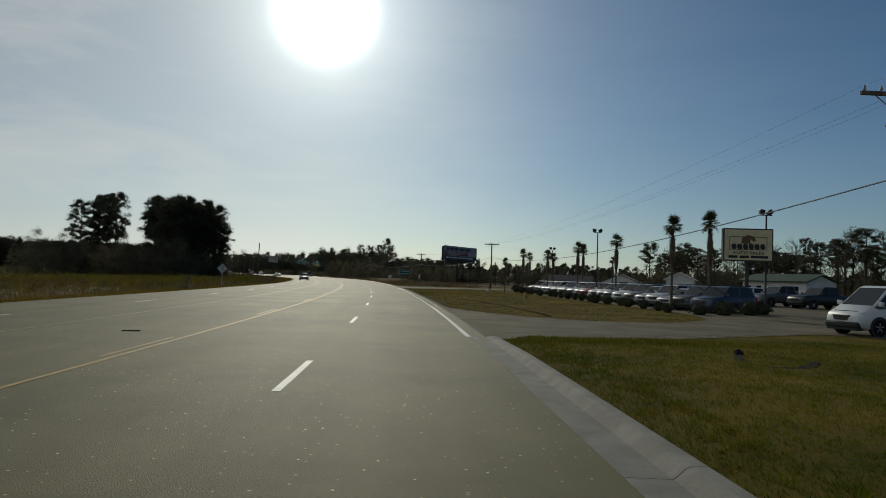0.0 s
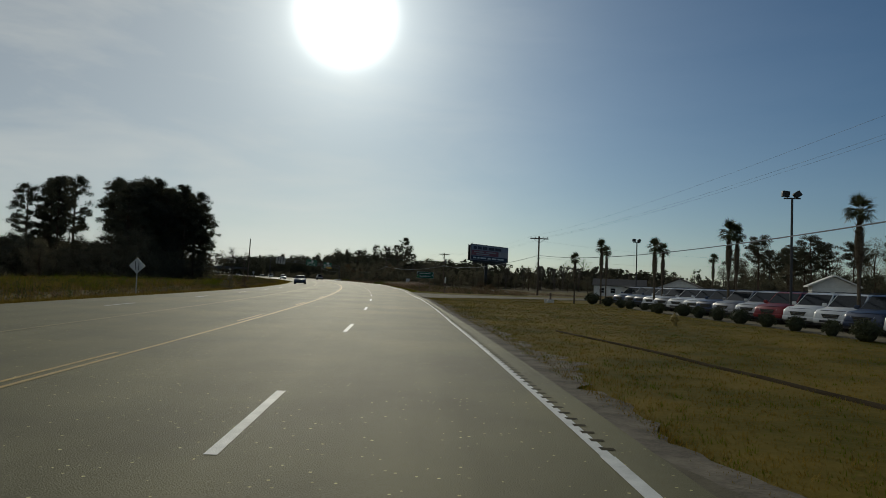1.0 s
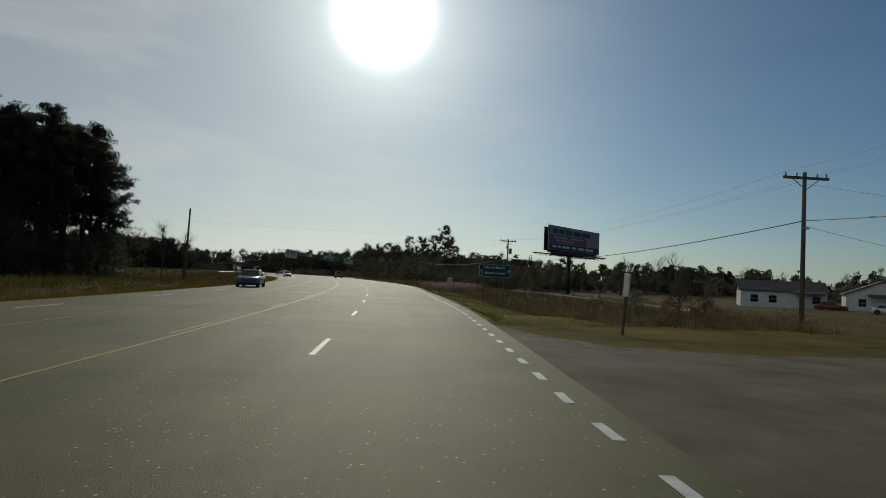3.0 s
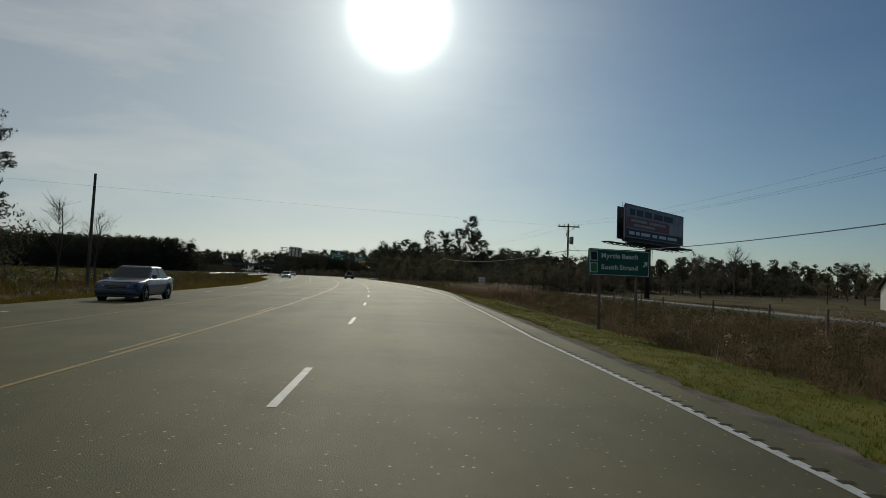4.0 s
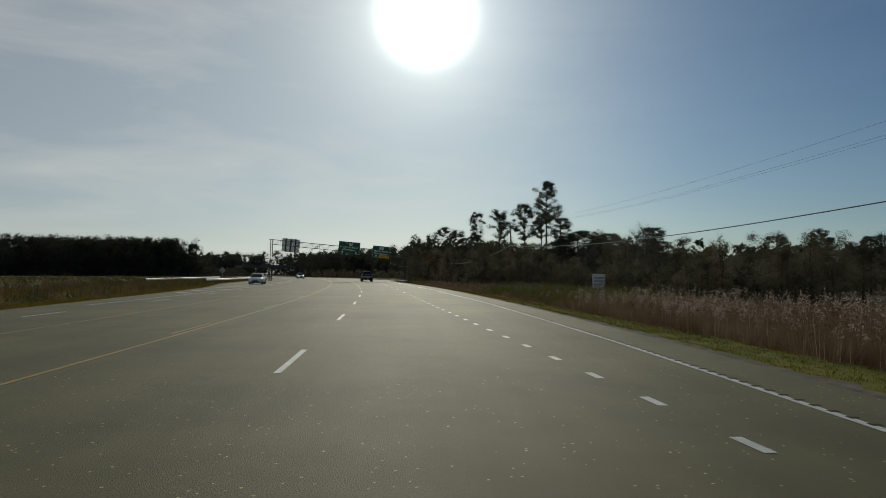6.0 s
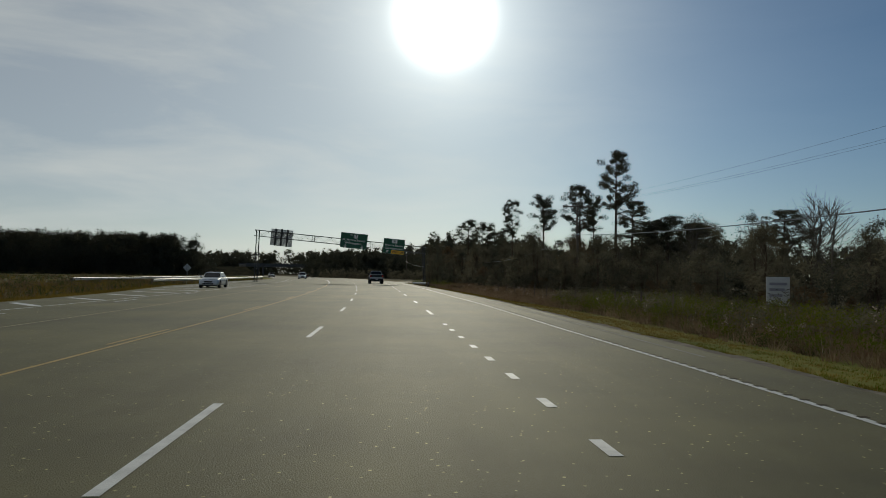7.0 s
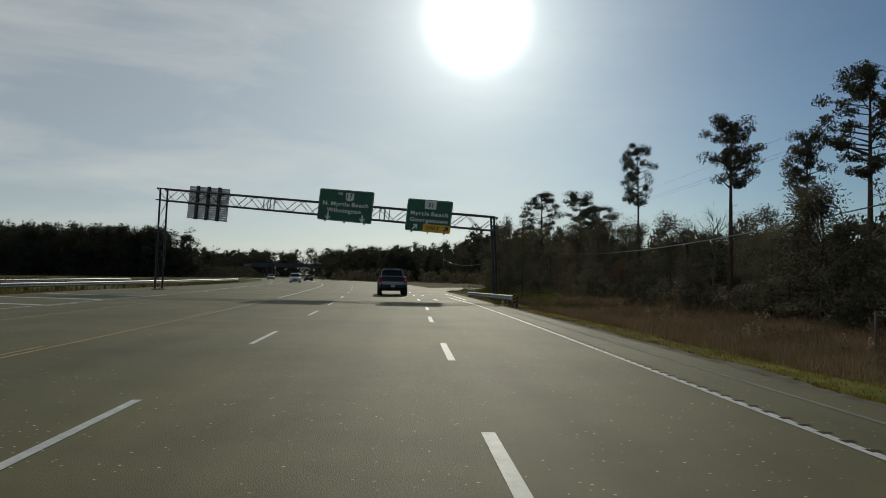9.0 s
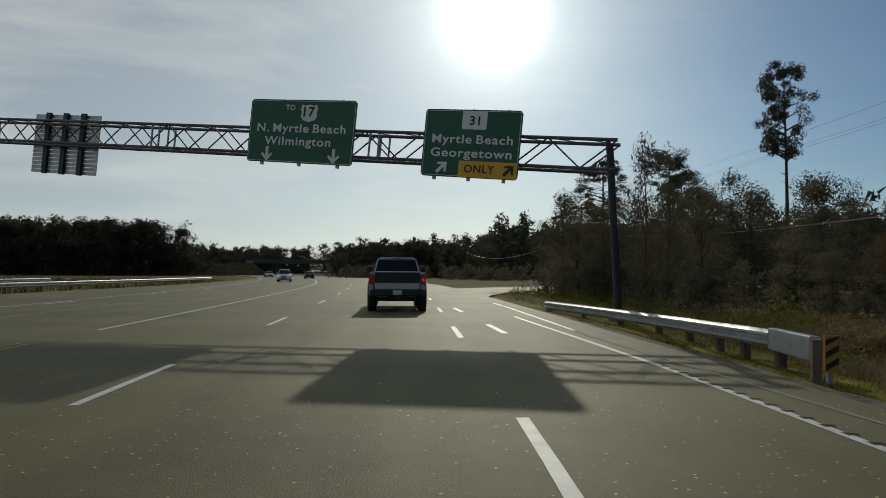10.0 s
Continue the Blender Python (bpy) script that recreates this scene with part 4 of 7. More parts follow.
def dealer_sign():
    t = thing("shop_sign", pose(18.45, 41.5, 0, 0, 0, -6), "cream car dealer sign with a dark emblem on one steel pole", "shop sign")
    part("pole", rod(B(), (0, 0, -0.2), (0, 0, 3.05), 0.11, seg=12), M_DARKSTEEL, t)
    part("cabinet", rounded(B(), -1.46, 1.46, 3.02, 5.02, -0.18, 0.18, 0.06), M_DARKSTEEL, t)
    part("face_panel", box(B(), -1.38, 1.38, -0.20, -0.17, 3.10, 4.94), M_CREAM, t)
    part("outline", border(B(), -1.1, 1.1, 3.72, 4.52, -0.21, -0.195, 0.035), M_BLACK, t)
    bm = loft(B(), [[(x, -0.212, z) for x, z in p] for p in ([(-0.42, 4.1), (-0.36, 4.45), (-0.05, 4.62), (0.3, 4.55), (0.46, 4.3), (0.3, 4.22), (0.16, 4.36), (0.1, 4.15), (0.25, 4.08)],)] +
              [[(x, -0.195, z) for x, z in p] for p in ([(-0.42, 4.1), (-0.36, 4.45), (-0.05, 4.62), (0.3, 4.55), (0.46, 4.3), (0.3, 4.22), (0.16, 4.36), (0.1, 4.15), (0.25, 4.08)],)])
    part("emblem", bm, M_EMBLEM, t, "brown emblem")
    for k in range(6):
        x = -0.98 + k * 0.335
        part("name_block", rounded(B(), x, x + 0.27, 3.78, 4.08, -0.215, -0.195, 0.09), M_BLACK, t)
        part("name_shade", rounded(B(), x + 0.03, x + 0.30, 3.75, 4.05, -0.208, -0.194, 0.09), M_EMBLEM, t)
    letters("lettering", "AUTO SALES", 0.24, face(0, 3.53, -0.205), M_BLACK, t, stretch=1.25)
    for x0, x1 in ((-1.15, -0.62), (-0.5, 0.05), (0.15, 1.15)):
        part("print_bar", box(B(), x0, x1, -0.212, -0.195, 3.22, 3.37), M_BLACK, t)
    return t


M_EMBLEM = mat("brown_emblem", (0.13, 0.07, 0.03), 0.6, var=0.2)
dealer_sign()


def diamond_sign(m):
    t = thing("warning_sign", m, "back of a diamond warning sign on a thin post", "road sign")
    bm = B()
    loft(bm, [[(0.54 * math.cos(a), y, 2.15 + 0.54 * math.sin(a)) for a in (0, math.pi / 2, math.pi, 3 * math.pi / 2)] for y in (-0.01, 0.01)])
    part("plate", bm, M_ALU, t)
    for x in (-0.11, 0.11):
        part("stiffener", box(B(), x - 0.02, x + 0.02, -0.035, -0.011, 1.85, 2.45), M_OLDGALV, t)
    part("post", box(B(), -0.03, 0.03, 0.012, 0.06, -0.2, 2.5), M_GALV, t)
    return t


diamond_sign(pose(-23.5, 72.6, -0.5, 0, 0, heading(72)))
diamond_sign(pose(*rp(284, -22.5, -0.2), 0, 0, heading(284)))


# ---------------------------------------------------------------- utility poles and cables
def utility_pole(x, y, top, yaw, arms=1, transformer=False, lean=0.0):
    t = thing("utility_pole", pose(x, y, -0.6, 0, lean, yaw), "weathered wooden utility pole with a crossarm" + (" and a grey transformer" if transformer else ""), "utility pole", "utility poles along the road")
    h = top + 0.6
    part("shaft", rod(B(), (0, 0, -0.5), (0, 0, h), 0.135, 0.10, 12), M_POLE, t, smooth=True)
    for k in range(arms):
        z = h - 0.32 - 1.0 * k
        part("crossarm", box(B(), -1.25, 1.25, -0.19, -0.08, z - 0.07, z + 0.07), M_POLE, t)
        bm = B()
        rod(bm, (-0.75, -0.13, z - 0.05), (0, -0.13, z - 0.62), 0.022, seg=5)
        rod(bm, (0.75, -0.13, z - 0.05), (0, -0.13, z - 0.62), 0.022, seg=5)
        part("arm_brace", bm, M_GALV, t)
        for ix in (-1.12, -0.5, 0.62, 1.12):
            bm = B()
            rod(bm, (ix, -0.13, z + 0.06), (ix, -0.13, z + 0.14), 0.02, seg=6)
            rod(bm, (ix, -0.13, z + 0.12), (ix, -0.13, z + 0.20), 0.055, 0.045, 8)
            rod(bm, (ix, -0.13, z + 0.20), (ix, -0.13, z + 0.27), 0.035, 0.03, 8)
            part("insulator", bm, M_CERAMIC, t)
    if transformer:
        part("transformer", rod(B(), (0.36, -0.1, h - 2.3), (0.36, -0.1, h - 1.45), 0.24, seg=14), M_TRANSFORMER, t, "grey cylindrical transformer", smooth=True)
        part("cutout", rod(B(), (-0.3, -0.12, h - 1.5), (-0.22, -0.2, h - 1.0), 0.05, seg=6), M_CERAMIC, t)
    part("communication_bracket", box(B(), -0.2, 0.2, -0.2, -0.1, h - 3.0, h - 2.9), M_GALV, t)
    return t


POLES = [(15.4, -47.0, 8.6), (15.75, 24.0, 8.75), (8.35, 119.0, 7.8), (-6.15, 188.0, 7.9), (-27.9, 260.3, 8.5), (-54.2, 350.9, 9.2), (-84.0, 424.0, 9.0)]
for i, (x, y, top) in enumerate(POLES):
    utility_pole(x, y, top, heading(y), transformer=(i in (1, 3)))


def cable(p, q, sag, r, label="thin black overhead cable between poles", material=M_WIRE):
    pts = []
    for k in range(25):
        f = k / 24
        v = Vector(p).lerp(Vector(q), f)
        v.z -= sag * 4 * f * (1 - f)
        pts.append(v)
    ob = part("overhead_cable", tube(B(), pts, [r] * 25, 5), material, None)
    return tagged(ob, label, "cable", "overhead cables")


for (x0, y0, z0), (x1, y1, z1) in zip(POLES, POLES[1:]):
    c, s = math.cos(radians(heading((y0 + y1) / 2))), math.sin(radians(heading((y0 + y1) / 2)))
    for o in (-1.12, 0.62, 1.12):
        cable((x0 + o * c, y0 + o * s - 0.13, z0 - 0.05), (x1 + o * c, y1 + o * s - 0.13, z1 - 0.05), 1.0, 0.0045)
    cable((x0, y0 - 0.2, z0 - (2.55 if y0 == 119 else 3.3 if y0 == 24 else 3.0)), (x1, y1 - 0.2, z1 - (2.55 if y1 == 119 else 3.3 if y1 == 24 else 3.0)), 2.1 if y0 > 250 else 1.5 if y0 == 24 else 0.95, 0.03, "thick grey communication cable between poles", M_SHEATH)
cable((8.35, 119.0, 5.0), (62.0, 178.0, 7.6), 1.0, 0.010, "thin service cable from a pole towards the houses")
cable((8.35, 119.0, 7.2), (60.0, 128.0, 7.0), 1.2, 0.006, "thin overhead cable across the side road")

cable((-6.15, 188.0, 6.0), (0.5, 191.0, -0.2), 0.0, 0.010, "steel guy cable that stays a pole")
cable((-6.15, 188.0, 7.6), (-48.0, 125.0, 5.0), 0.1, 0.0035, "thin overhead cable across the highway")

utility_pole(38.0, 262.0, 7.4, 20)
post = thing("pole", pose(-42.4, 155.8, -0.5, 0, 1.5, 0), "bare thin wooden pole beside the wood", "pole")
part("shaft", rod(B(), (0, 0, -0.3), (0, 0, 8.5), 0.14, 0.09, 10), M_POLE, post)


# ---------------------------------------------------------------- guard rails
def guard_rail(places, face_right, label, end_box=None):
    t = thing("guard_rail", Matrix(), label, "guard rail")
    prof = [(0.0, 0.33), (0.02, 0.36), (0.085, 0.395), (0.085, 0.44), (0.02, 0.47), (0.02, 0.51), (0.085, 0.54), (0.085, 0.585), (0.02, 0.62), (0.0, 0.64)]
    prof = prof + [(p - 0.006, z) for p, z in prof[::-1]]
    for i in range(len(places) - 1):
        p, q = places[i], places[i + 1]
        d = (q - p).normalized()
        n = Vector((d.y, -d.x, 0)) * (1 if face_right else -1)
        bm = loft(B(), [[v + n * a + Vector((0, 0, z)) for a, z in prof] for v in (p, q + d * 0.03)])
        part("rail", bm, M_GALV, t, smooth=False)
    for i, p in enumerate(places):
        d = (places[min(i + 1, len(places) - 1)] - places[max(i - 1, 0)]).normalized()
        n = Vector((d.y, -d.x, 0)) * (1 if face_right else -1)
        m = Matrix.Translation(p - n * 0.14) @ pose(0, 0, 0, 0, 0, math.degrees(math.atan2(d.y, d.x)))
        part("post", box(B(), -0.07, 0.07, -0.07, 0.07, -0.5, 0.63, m), M_POLE, t)
        part("blockout", box(B(), -0.06, 0.06, -0.07, 0.07, 0.37, 0.61, Matrix.Translation(p - n * 0.05) @ pose(0, 0, 0, 0, 0, math.degrees(math.atan2(d.y, d.x)))), M_POLE, t)
    return t


right_rail = [Vector(p) for p in ((-47.3, 283.6, -0.14), (-47.65, 284.8, -0.155), (-47.97, 285.8, -0.17), (-48.4, 287.3, -0.19), (-48.97, 289.0, -0.22), (-49.9, 291.6, -0.25), (-51.1, 294.6, -0.28), (-52.56, 297.8, -0.30))]
gr = guard_rail(right_rail, False, "galvanised guard rail with wooden posts beside the shoulder")
part("end_shoe", box(B(), -0.05, 0.12, -0.95, 0.65, 0.30, 0.66, pose(-47.22, 283.0, -0.13, 0, 0, 9), bevel=0.02), M_GALV, gr)
part("end_post", box(B(), -0.06, 0.06, -0.06, 0.06, -0.4, 0.64, pose(-47.08, 281.85, -0.13)), M_POLE, gr)
om = thing("object_marker", pose(-46.98, 281.5, -0.02, 0, 0, 20), "striped yellow and black marker board at the rail end", "road marker")
part("board", box(B(), -0.10, 0.10, -0.02, 0.02, 0.12, 0.62), M_ORANGE, om)
for k in range(3):
    z = 0.14 + k * 0.17
    part("stripe", loft(B(), [[(-0.095, y, z), (-0.095, y, z + 0.08), (0.095, y, min(0.61, z + 0.18)), (0.095, y, min(0.605, z + 0.10))] for y in (-0.028, -0.02)]), M_BLACK, om)
part("post", box(B(), -0.03, 0.03, 0.02, 0.07, -0.4, 0.6), M_GALV, om)
left_rail = [rp(y, -21.6 + 0.04 * (y - 285), -0.05) for y in np.arange(268, 364, 4.0)]
guard_rail(left_rail, True, "long galvanised guard rail along the far side of the highway")
left_rail2 = [rp(y, -31.0 + 0.02 * (y - 285), -0.05) for y in np.arange(270, 340, 4.0)]
guard_rail(left_rail2, True, "second guard rail along a side ramp")


# ---------------------------------------------------------------- wire fence
def fence_line(places, label):
    t = thing("wire_fence", Matrix(), label, "fence")
    for p in places:
        part("post", rod(B(), p + Vector((0, 0, -0.4)), p + Vector((0.03, 0, 1.05)), 0.045, 0.04, 7), M_POLE, t)
    for z in (0.35, 0.7, 1.05):
        part("wire", tube(B(), [p + Vector((0, 0, z)) for p in places], [0.0018] * len(places), 4), M_WIRE, t)
    return t


fence_line([rp(y, 15.4 + 0.35 * math.sin(y), -0.25) for y in np.arange(126, 180, 4.2)], "old wire fence with leaning wooden posts in the weeds")
fence_line([rp(y, 14.6, -0.3) for y in np.arange(222, 263, 3.6)], "old wire fence before the wood")


# ---------------------------------------------------------------- vehicles
def lathe(bm, profile, seg=20, axis_x=0.0, cy=0.0, cz=0.0):
    """Turns a profile of (x, r) about the x axis through (cy, cz)."""
    rings = [[bm.verts.new((axis_x + x, cy + r * math.cos(k * 2 * math.pi / seg), cz + r * math.sin(k * 2 * math.pi / seg))) for k in range(seg)] for x, r in profile]
    for a, b in zip(rings, rings[1:]):
        for k in range(seg):
            bm.faces.new((a[k], a[(k + 1) % seg], b[(k + 1) % seg], b[k]))
    bm.faces.new(rings[0][::-1])
    bm.faces.new(rings[-1])
    return bm


def wheel(parent, x, y, r, w, rim_mat):
    s = 1 if x > 0 else -1
    prof = [(-w / 2, r * 0.62), (-w / 2, r * 0.9), (-w * 0.38, r), (w * 0.38, r), (w / 2, r * 0.9), (w / 2, r * 0.62)]
    ty = part("wheel", lathe(B(), prof, 22, x, y, r), M_TYRE, parent, smooth=False)
    bm = lathe(B(), [(s * w * 0.30, r * 0.61), (s * w * 0.42, r * 0.60), (s * w * 0.42, r * 0.5), (s * w * 0.30, r * 0.44), (s * w * 0.32, r * 0.16), (s * w * 0.44, r * 0.14), (s * w * 0.44, r * 0.02)], 22, x, y, r)
    part("rim", bm, M_TRIM, ty)
    for k in range(5):
        a = k * 2 * math.pi / 5
        m = pose(x + s * w * 0.42, y, r) @ Matrix.Rotation(a, 4, "X")
        part("spoke", box(B(), -0.02, 0.02, -r * 0.07, r * 0.07, r * 0.1, r * 0.58, m), rim_mat, ty)
    return ty


def ring(w, z0, z1, y, belly=0.0, top_in=0.08):
    """A rounded cross-section of the lower body."""
    h = z1 - z0
    half = [(w * 0.78, z0), (w * 0.96, z0 + h * 0.10), (w, z0 + h * 0.38), (w * 0.995, z0 + h * 0.62), (w - top_in * 0.45, z0 + h * 0.90), (w - top_in * 1.6, z1)]
    return [(x, y, z) for x, z in half] + [(-x, y, z) for x, z in half[::-1]]


def pane(parent, name, pts, push, material, label=""):
    """A thin flat panel through four corners, drawn a little inwards and set proud by push."""
    ps = [Vector(p) for p in pts]
    c = sum(ps, Vector()) / len(ps)
    n = (ps[1] - ps[0]).cross(ps[2] - ps[1]).normalized()
    if n.dot(Vector(push)) < 0:
        n = -n
    qs = [c + (p - c) * 0.93 for p in ps]
    bm = loft(B(), [[q - n * 0.004 for q in qs], [q + n * 0.012 for q in qs]])
    return part(name, bm, material, parent, label)


KINDS = {
    # length, half width, ground gap, bonnet z, belt z, roof z, screen base, roof front, roof rear, tail base, wheel radius, boot z
    "sedan": (4.7, 0.90, 0.20, 0.86, 0.94, 1.44, -0.95, -0.25, 1.05, 1.75, 0.33, 1.00),
    "suv": (4.5, 0.92, 0.23, 1.00, 1.06, 1.68, -1.12, -0.42, 1.80, 2.16, 0.36, 1.08),
    "hatch": (4.1, 0.88, 0.20, 0.92, 0.98, 1.54, -1.02, -0.28, 1.35, 1.92, 0.32, 1.0),
    "van": (4.55, 0.87, 0.22, 1.02, 1.14, 1.88, -1.62, -0.80, 2.18, 2.27, 0.33, 1.14),
    "pickup_lot": (5.7, 1.0, 0.34, 1.16, 1.22, 1.90, -1.15, -0.5, 0.85, 1.1, 0.40, 1.2),
}


def vehicle(kind, paint, m, label, group="", lit=False, rear_lit=False):
    L, hw, gap, zb, zt, zr, ya, yb, yc, yd, wr, zk = KINDS[kind]
    P = PAINTS[paint]
    t = thing({"sedan": "car", "suv": "suv", "hatch": "hatchback", "van": "van", "pickup_lot": "pickup_truck"}[kind], m, label, "van" if kind == "van" else "pickup truck" if kind == "pickup_lot" else "car", group)
    f, r = -L / 2, L / 2
    st = [(f, hw * 0.80, gap + 0.16, zb * 0.66), (f + 0.10, hw * 0.90, gap + 0.08, zb * 0.84), (f + 0.38, hw * 0.97, gap, zb * 0.95), (f + 0.9, hw, gap, zb * 0.99), (ya, hw, gap, zt), (0, hw, gap, zt), (yd * 0.8, hw, gap, zt),
          (min(yd + 0.1, r - 0.3), hw, gap, zk), (r - 0.22, hw * 0.97, gap, zk * 0.98), (r - 0.04, hw * 0.90, gap + 0.1, zk * 0.90), (r, hw * 0.84, gap + 0.16, zk * 0.8)]
    st = sorted(st)
    part("body", loft(B(), [ring(w, z0, z1, y) for y, w, z0, z1 in st]), P, t, smooth=True)
    wb, wt = hw - 0.10, hw - 0.24
    base = [(-wb, ya, zt - 0.05), (wb, ya, zt - 0.05), (wb, yd, zt - 0.05), (-wb, yd, zt - 0.05)]
    mid = [(-wt - 0.02, yb, zr - 0.07), (wt + 0.02, yb, zr - 0.07), (wt + 0.02, yc, zr - 0.07), (-wt - 0.02, yc, zr - 0.07)]
    top = [(-wt + 0.10, yb + 0.22, zr), (wt - 0.10, yb + 0.22, zr), (wt - 0.10, yc - 0.2, zr), (-wt + 0.10, yc - 0.2, zr)]
    brow = [(-wt + 0.03, yb + 0.08, zr - 0.025), (wt - 0.03, yb + 0.08, zr - 0.025), (wt - 0.03, yc - 0.07, zr - 0.025), (-wt + 0.03, yc - 0.07, zr - 0.025)]
    part("cabin", loft(B(), [base, mid, brow, top]), P, t)
    pane(t, "windscreen", [base[0], base[1], mid[1], mid[0]], (0, -1, 0.3), M_WINDOW)
    pane(t, "rear_window", [base[3], base[2], mid[2], mid[3]], (0, 1, 0.3), M_WINDOW)
    for s, (i, j) in ((-1, (0, 3)), (1, (1, 2))):
        a, b, c, d = Vector(base[i]), Vector(base[j]), Vector(mid[j]), Vector(mid[i])
        for u, v in ((0.02, 0.46), (0.50, 0.97)):
            if kind == "van" and u > 0.4:
                continue
            pane(t, "side_window", [a.lerp(b, u), a.lerp(b, v), d.lerp(c, v), d.lerp(c, u)], (s, 0, 0.2), M_WINDOW)
        part("mirror", box(B(), s * (hw - 0.02) - (0.0 if s > 0 else 0.2), s * (hw - 0.02) + (0.2 if s > 0 else 0.0), ya + 0.12, ya + 0.24, zt - 0.02, zt + 0.15, bevel=0.03), P, t)
        for y in (f + L * 0.19, r - L * 0.20):
            part("wheel_arch", lathe(B(), [(s * 0.0, wr * 1.18), (s * 0.02, wr * 1.18), (s * 0.02, wr * 0.9)], 20, s * (hw - 0.012), y, wr + 0.02), M_TRIM, t)
            wheel(t, s * (hw - 0.10), y, wr, 0.22, M_RIM)
        lamp = [(s * hw * 0.50, f + 0.015, zb * 0.70), (s * hw * 0.84, f + 0.09, zb * 0.70), (s * hw * 0.93, f + 0.30, zb * 0.84), (s * hw * 0.86, f + 0.16, zb * 0.84), (s * hw * 0.55, f + 0.06, zb * 0.77)]
        part("headlamp", loft(B(), [lamp, [(x - s * 0.02, y + 0.16, z) for x, y, z in lamp]]), M_HEADLIT if lit else M_LAMPGLASS, t)
        part("tail_lamp", box(B(), s * hw * 0.84 - 0.09, s * hw * 0.84 + 0.09, r - 0.13, r - 0.0, zk * 0.66, zk * 0.90, bevel=0.02), M_REDLIT if rear_lit else M_REDLENS, t)
        part("door_handle", box(B(), s * hw - 0.01, s * hw + 0.018, 0.25, 0.42, zt - 0.2, zt - 0.16), M_CHROME, t)
    mouth = [(-hw * 0.44, zb * 0.74), (hw * 0.44, zb * 0.74), (hw * 0.34, zb * 0.56), (-hw * 0.34, zb * 0.56)]
    part("grille", loft(B(), [[(x, y, z) for x, z in mouth] for y in (f - 0.035, f + 0.1)]), M_TRIM, t)
    for k in range(2):
        part("grille_bar", box(B(), -hw * (0.36 + 0.04 * k), hw * (0.36 + 0.04 * k), f - 0.045, f - 0.03, zb * (0.615 + 0.07 * k), zb * (0.628 + 0.07 * k)), M_CHROME, t)
    part("front_bumper", box(B(), -hw * 0.88, hw * 0.88, f - 0.05, f + 0.25, gap + 0.08, gap + 0.30, bevel=0.07), M_TRIM if kind == "van" else P, t)
    part("air_intake", box(B(), -hw * 0.52, hw * 0.52, f - 0.058, f - 0.045, gap + 0.13, gap + 0.23), M_TRIM, t)
    part("skirt", box(B(), -hw * 0.84, hw * 0.84, f + 0.02, f + 0.3, gap - 0.02, gap + 0.09, bevel=0.02), M_TRIM, t)
    part("bonnet_line", box(B(), -hw * 0.62, hw * 0.62, f + 0.20, f + 0.215, zb * 0.885, zb * 0.905), M_TRIM, t)
    part("rear_bumper", box(B(), -hw * 0.88, hw * 0.88, r - 0.15, r + 0.05, gap + 0.1, gap + 0.36, bevel=0.04), M_TRIM if kind != "sedan" else P, t)
    part("number_plate", box(B(), -0.16, 0.16, r + 0.045, r + 0.06, gap + 0.42, gap + 0.58), M_PLATE, t)
    if kind == "suv":
        for s in (-1, 1):
            part("roof_rail", rod(B(), (s * (wt - 0.06), yb + 0.3, zr + 0.05), (s * (wt - 0.06), yc - 0.2, zr + 0.05), 0.02, seg=6), M_TRIM, t)
    if kind == "pickup_lot":
        part("cargo_bed", box(B(), -hw + 0.14, hw - 0.14, 1.2, r - 0.12, zk - 0.06, zk + 0.012), M_TRIM, t)
    return t


# dealer's front row, all noses towards the road
row = [("suv", "navy"), ("suv", "black"), ("sedan", "silver"), ("suv", "pale"), ("hatch", "silver"), ("suv", "grey"), ("suv", "white"), ("suv", "navy"), ("suv", "white"), ("suv", "white"), ("suv", "red"),
       ("suv", "pale"), ("suv", "silver"), ("suv", "navy"), ("suv", "white"), ("suv", "white"), ("suv", "silver"), ("suv", "white"), ("suv", "navy"), ("suv", "grey"), ("suv", "navy")]
WORDS = {"suv": "sport utility car", "sedan": "saloon car", "hatch": "hatchback car"}
made = {}
SMALLER = Matrix.Diagonal((0.88, 0.88, 0.88, 1))


def lot_car(kind, paint, m):
    key = (kind, paint)
    if key in made:
        return copy_thing(made[key], m)
    made[key] = vehicle(kind, paint, m @ SMALLER, f"parked {paint} {WORDS[kind]} facing the road on the lot", "cars on the dealer's lot")
    return made[key]


for i, (kind, paint) in enumerate(row):
    y = 38.4 + 2.2 * i
    p = Vector((15.7 - 0.075 * (y - 38.4) + random.uniform(-0.12, 0.12), y, -0.012))
    lot_car(kind, paint, pose(*p, 0, 0, -60 + random.uniform(-3, 3)))
back_row = ["white", "silver", "black", "red", "navy", "silver", "white", "tan", "black", "white", "grey", "silver"]
for i, paint in enumerate(back_row[:8]):
    y = 62.0 + 4.3 * i
    p = Vector((24.5, y, -0.045))
    lot_car(("suv", "sedan", "hatch")[i % 3], paint, pose(*p, 0, 0, heading(y) - 90 + 20 + random.uniform(-4, 4)))
vehicle("pickup_lot", "black", pose(28.6, 51.6, -0.012, 0, 0, -74) @ SMALLER, "black pickup truck parked on the dealer's lot", "cars on the dealer's lot")
vehicle("pickup_lot", "grey", pose(26.9, 54.6, -0.012, 0, 0, -74) @ SMALLER, "dark grey pickup truck parked on the dealer's lot", "cars on the dealer's lot")
vehicle("suv", "white", pose(25.0, 57.0, -0.012, 0, 0, -70) @ SMALLER, "white sport utility car parked on the dealer's lot", "cars on the dealer's lot")
vehicle("van", "white", pose(15.1, 23.0, -0.012, 0, 0, -77) @ SMALLER, "small white delivery van parked at the lot's entrance")
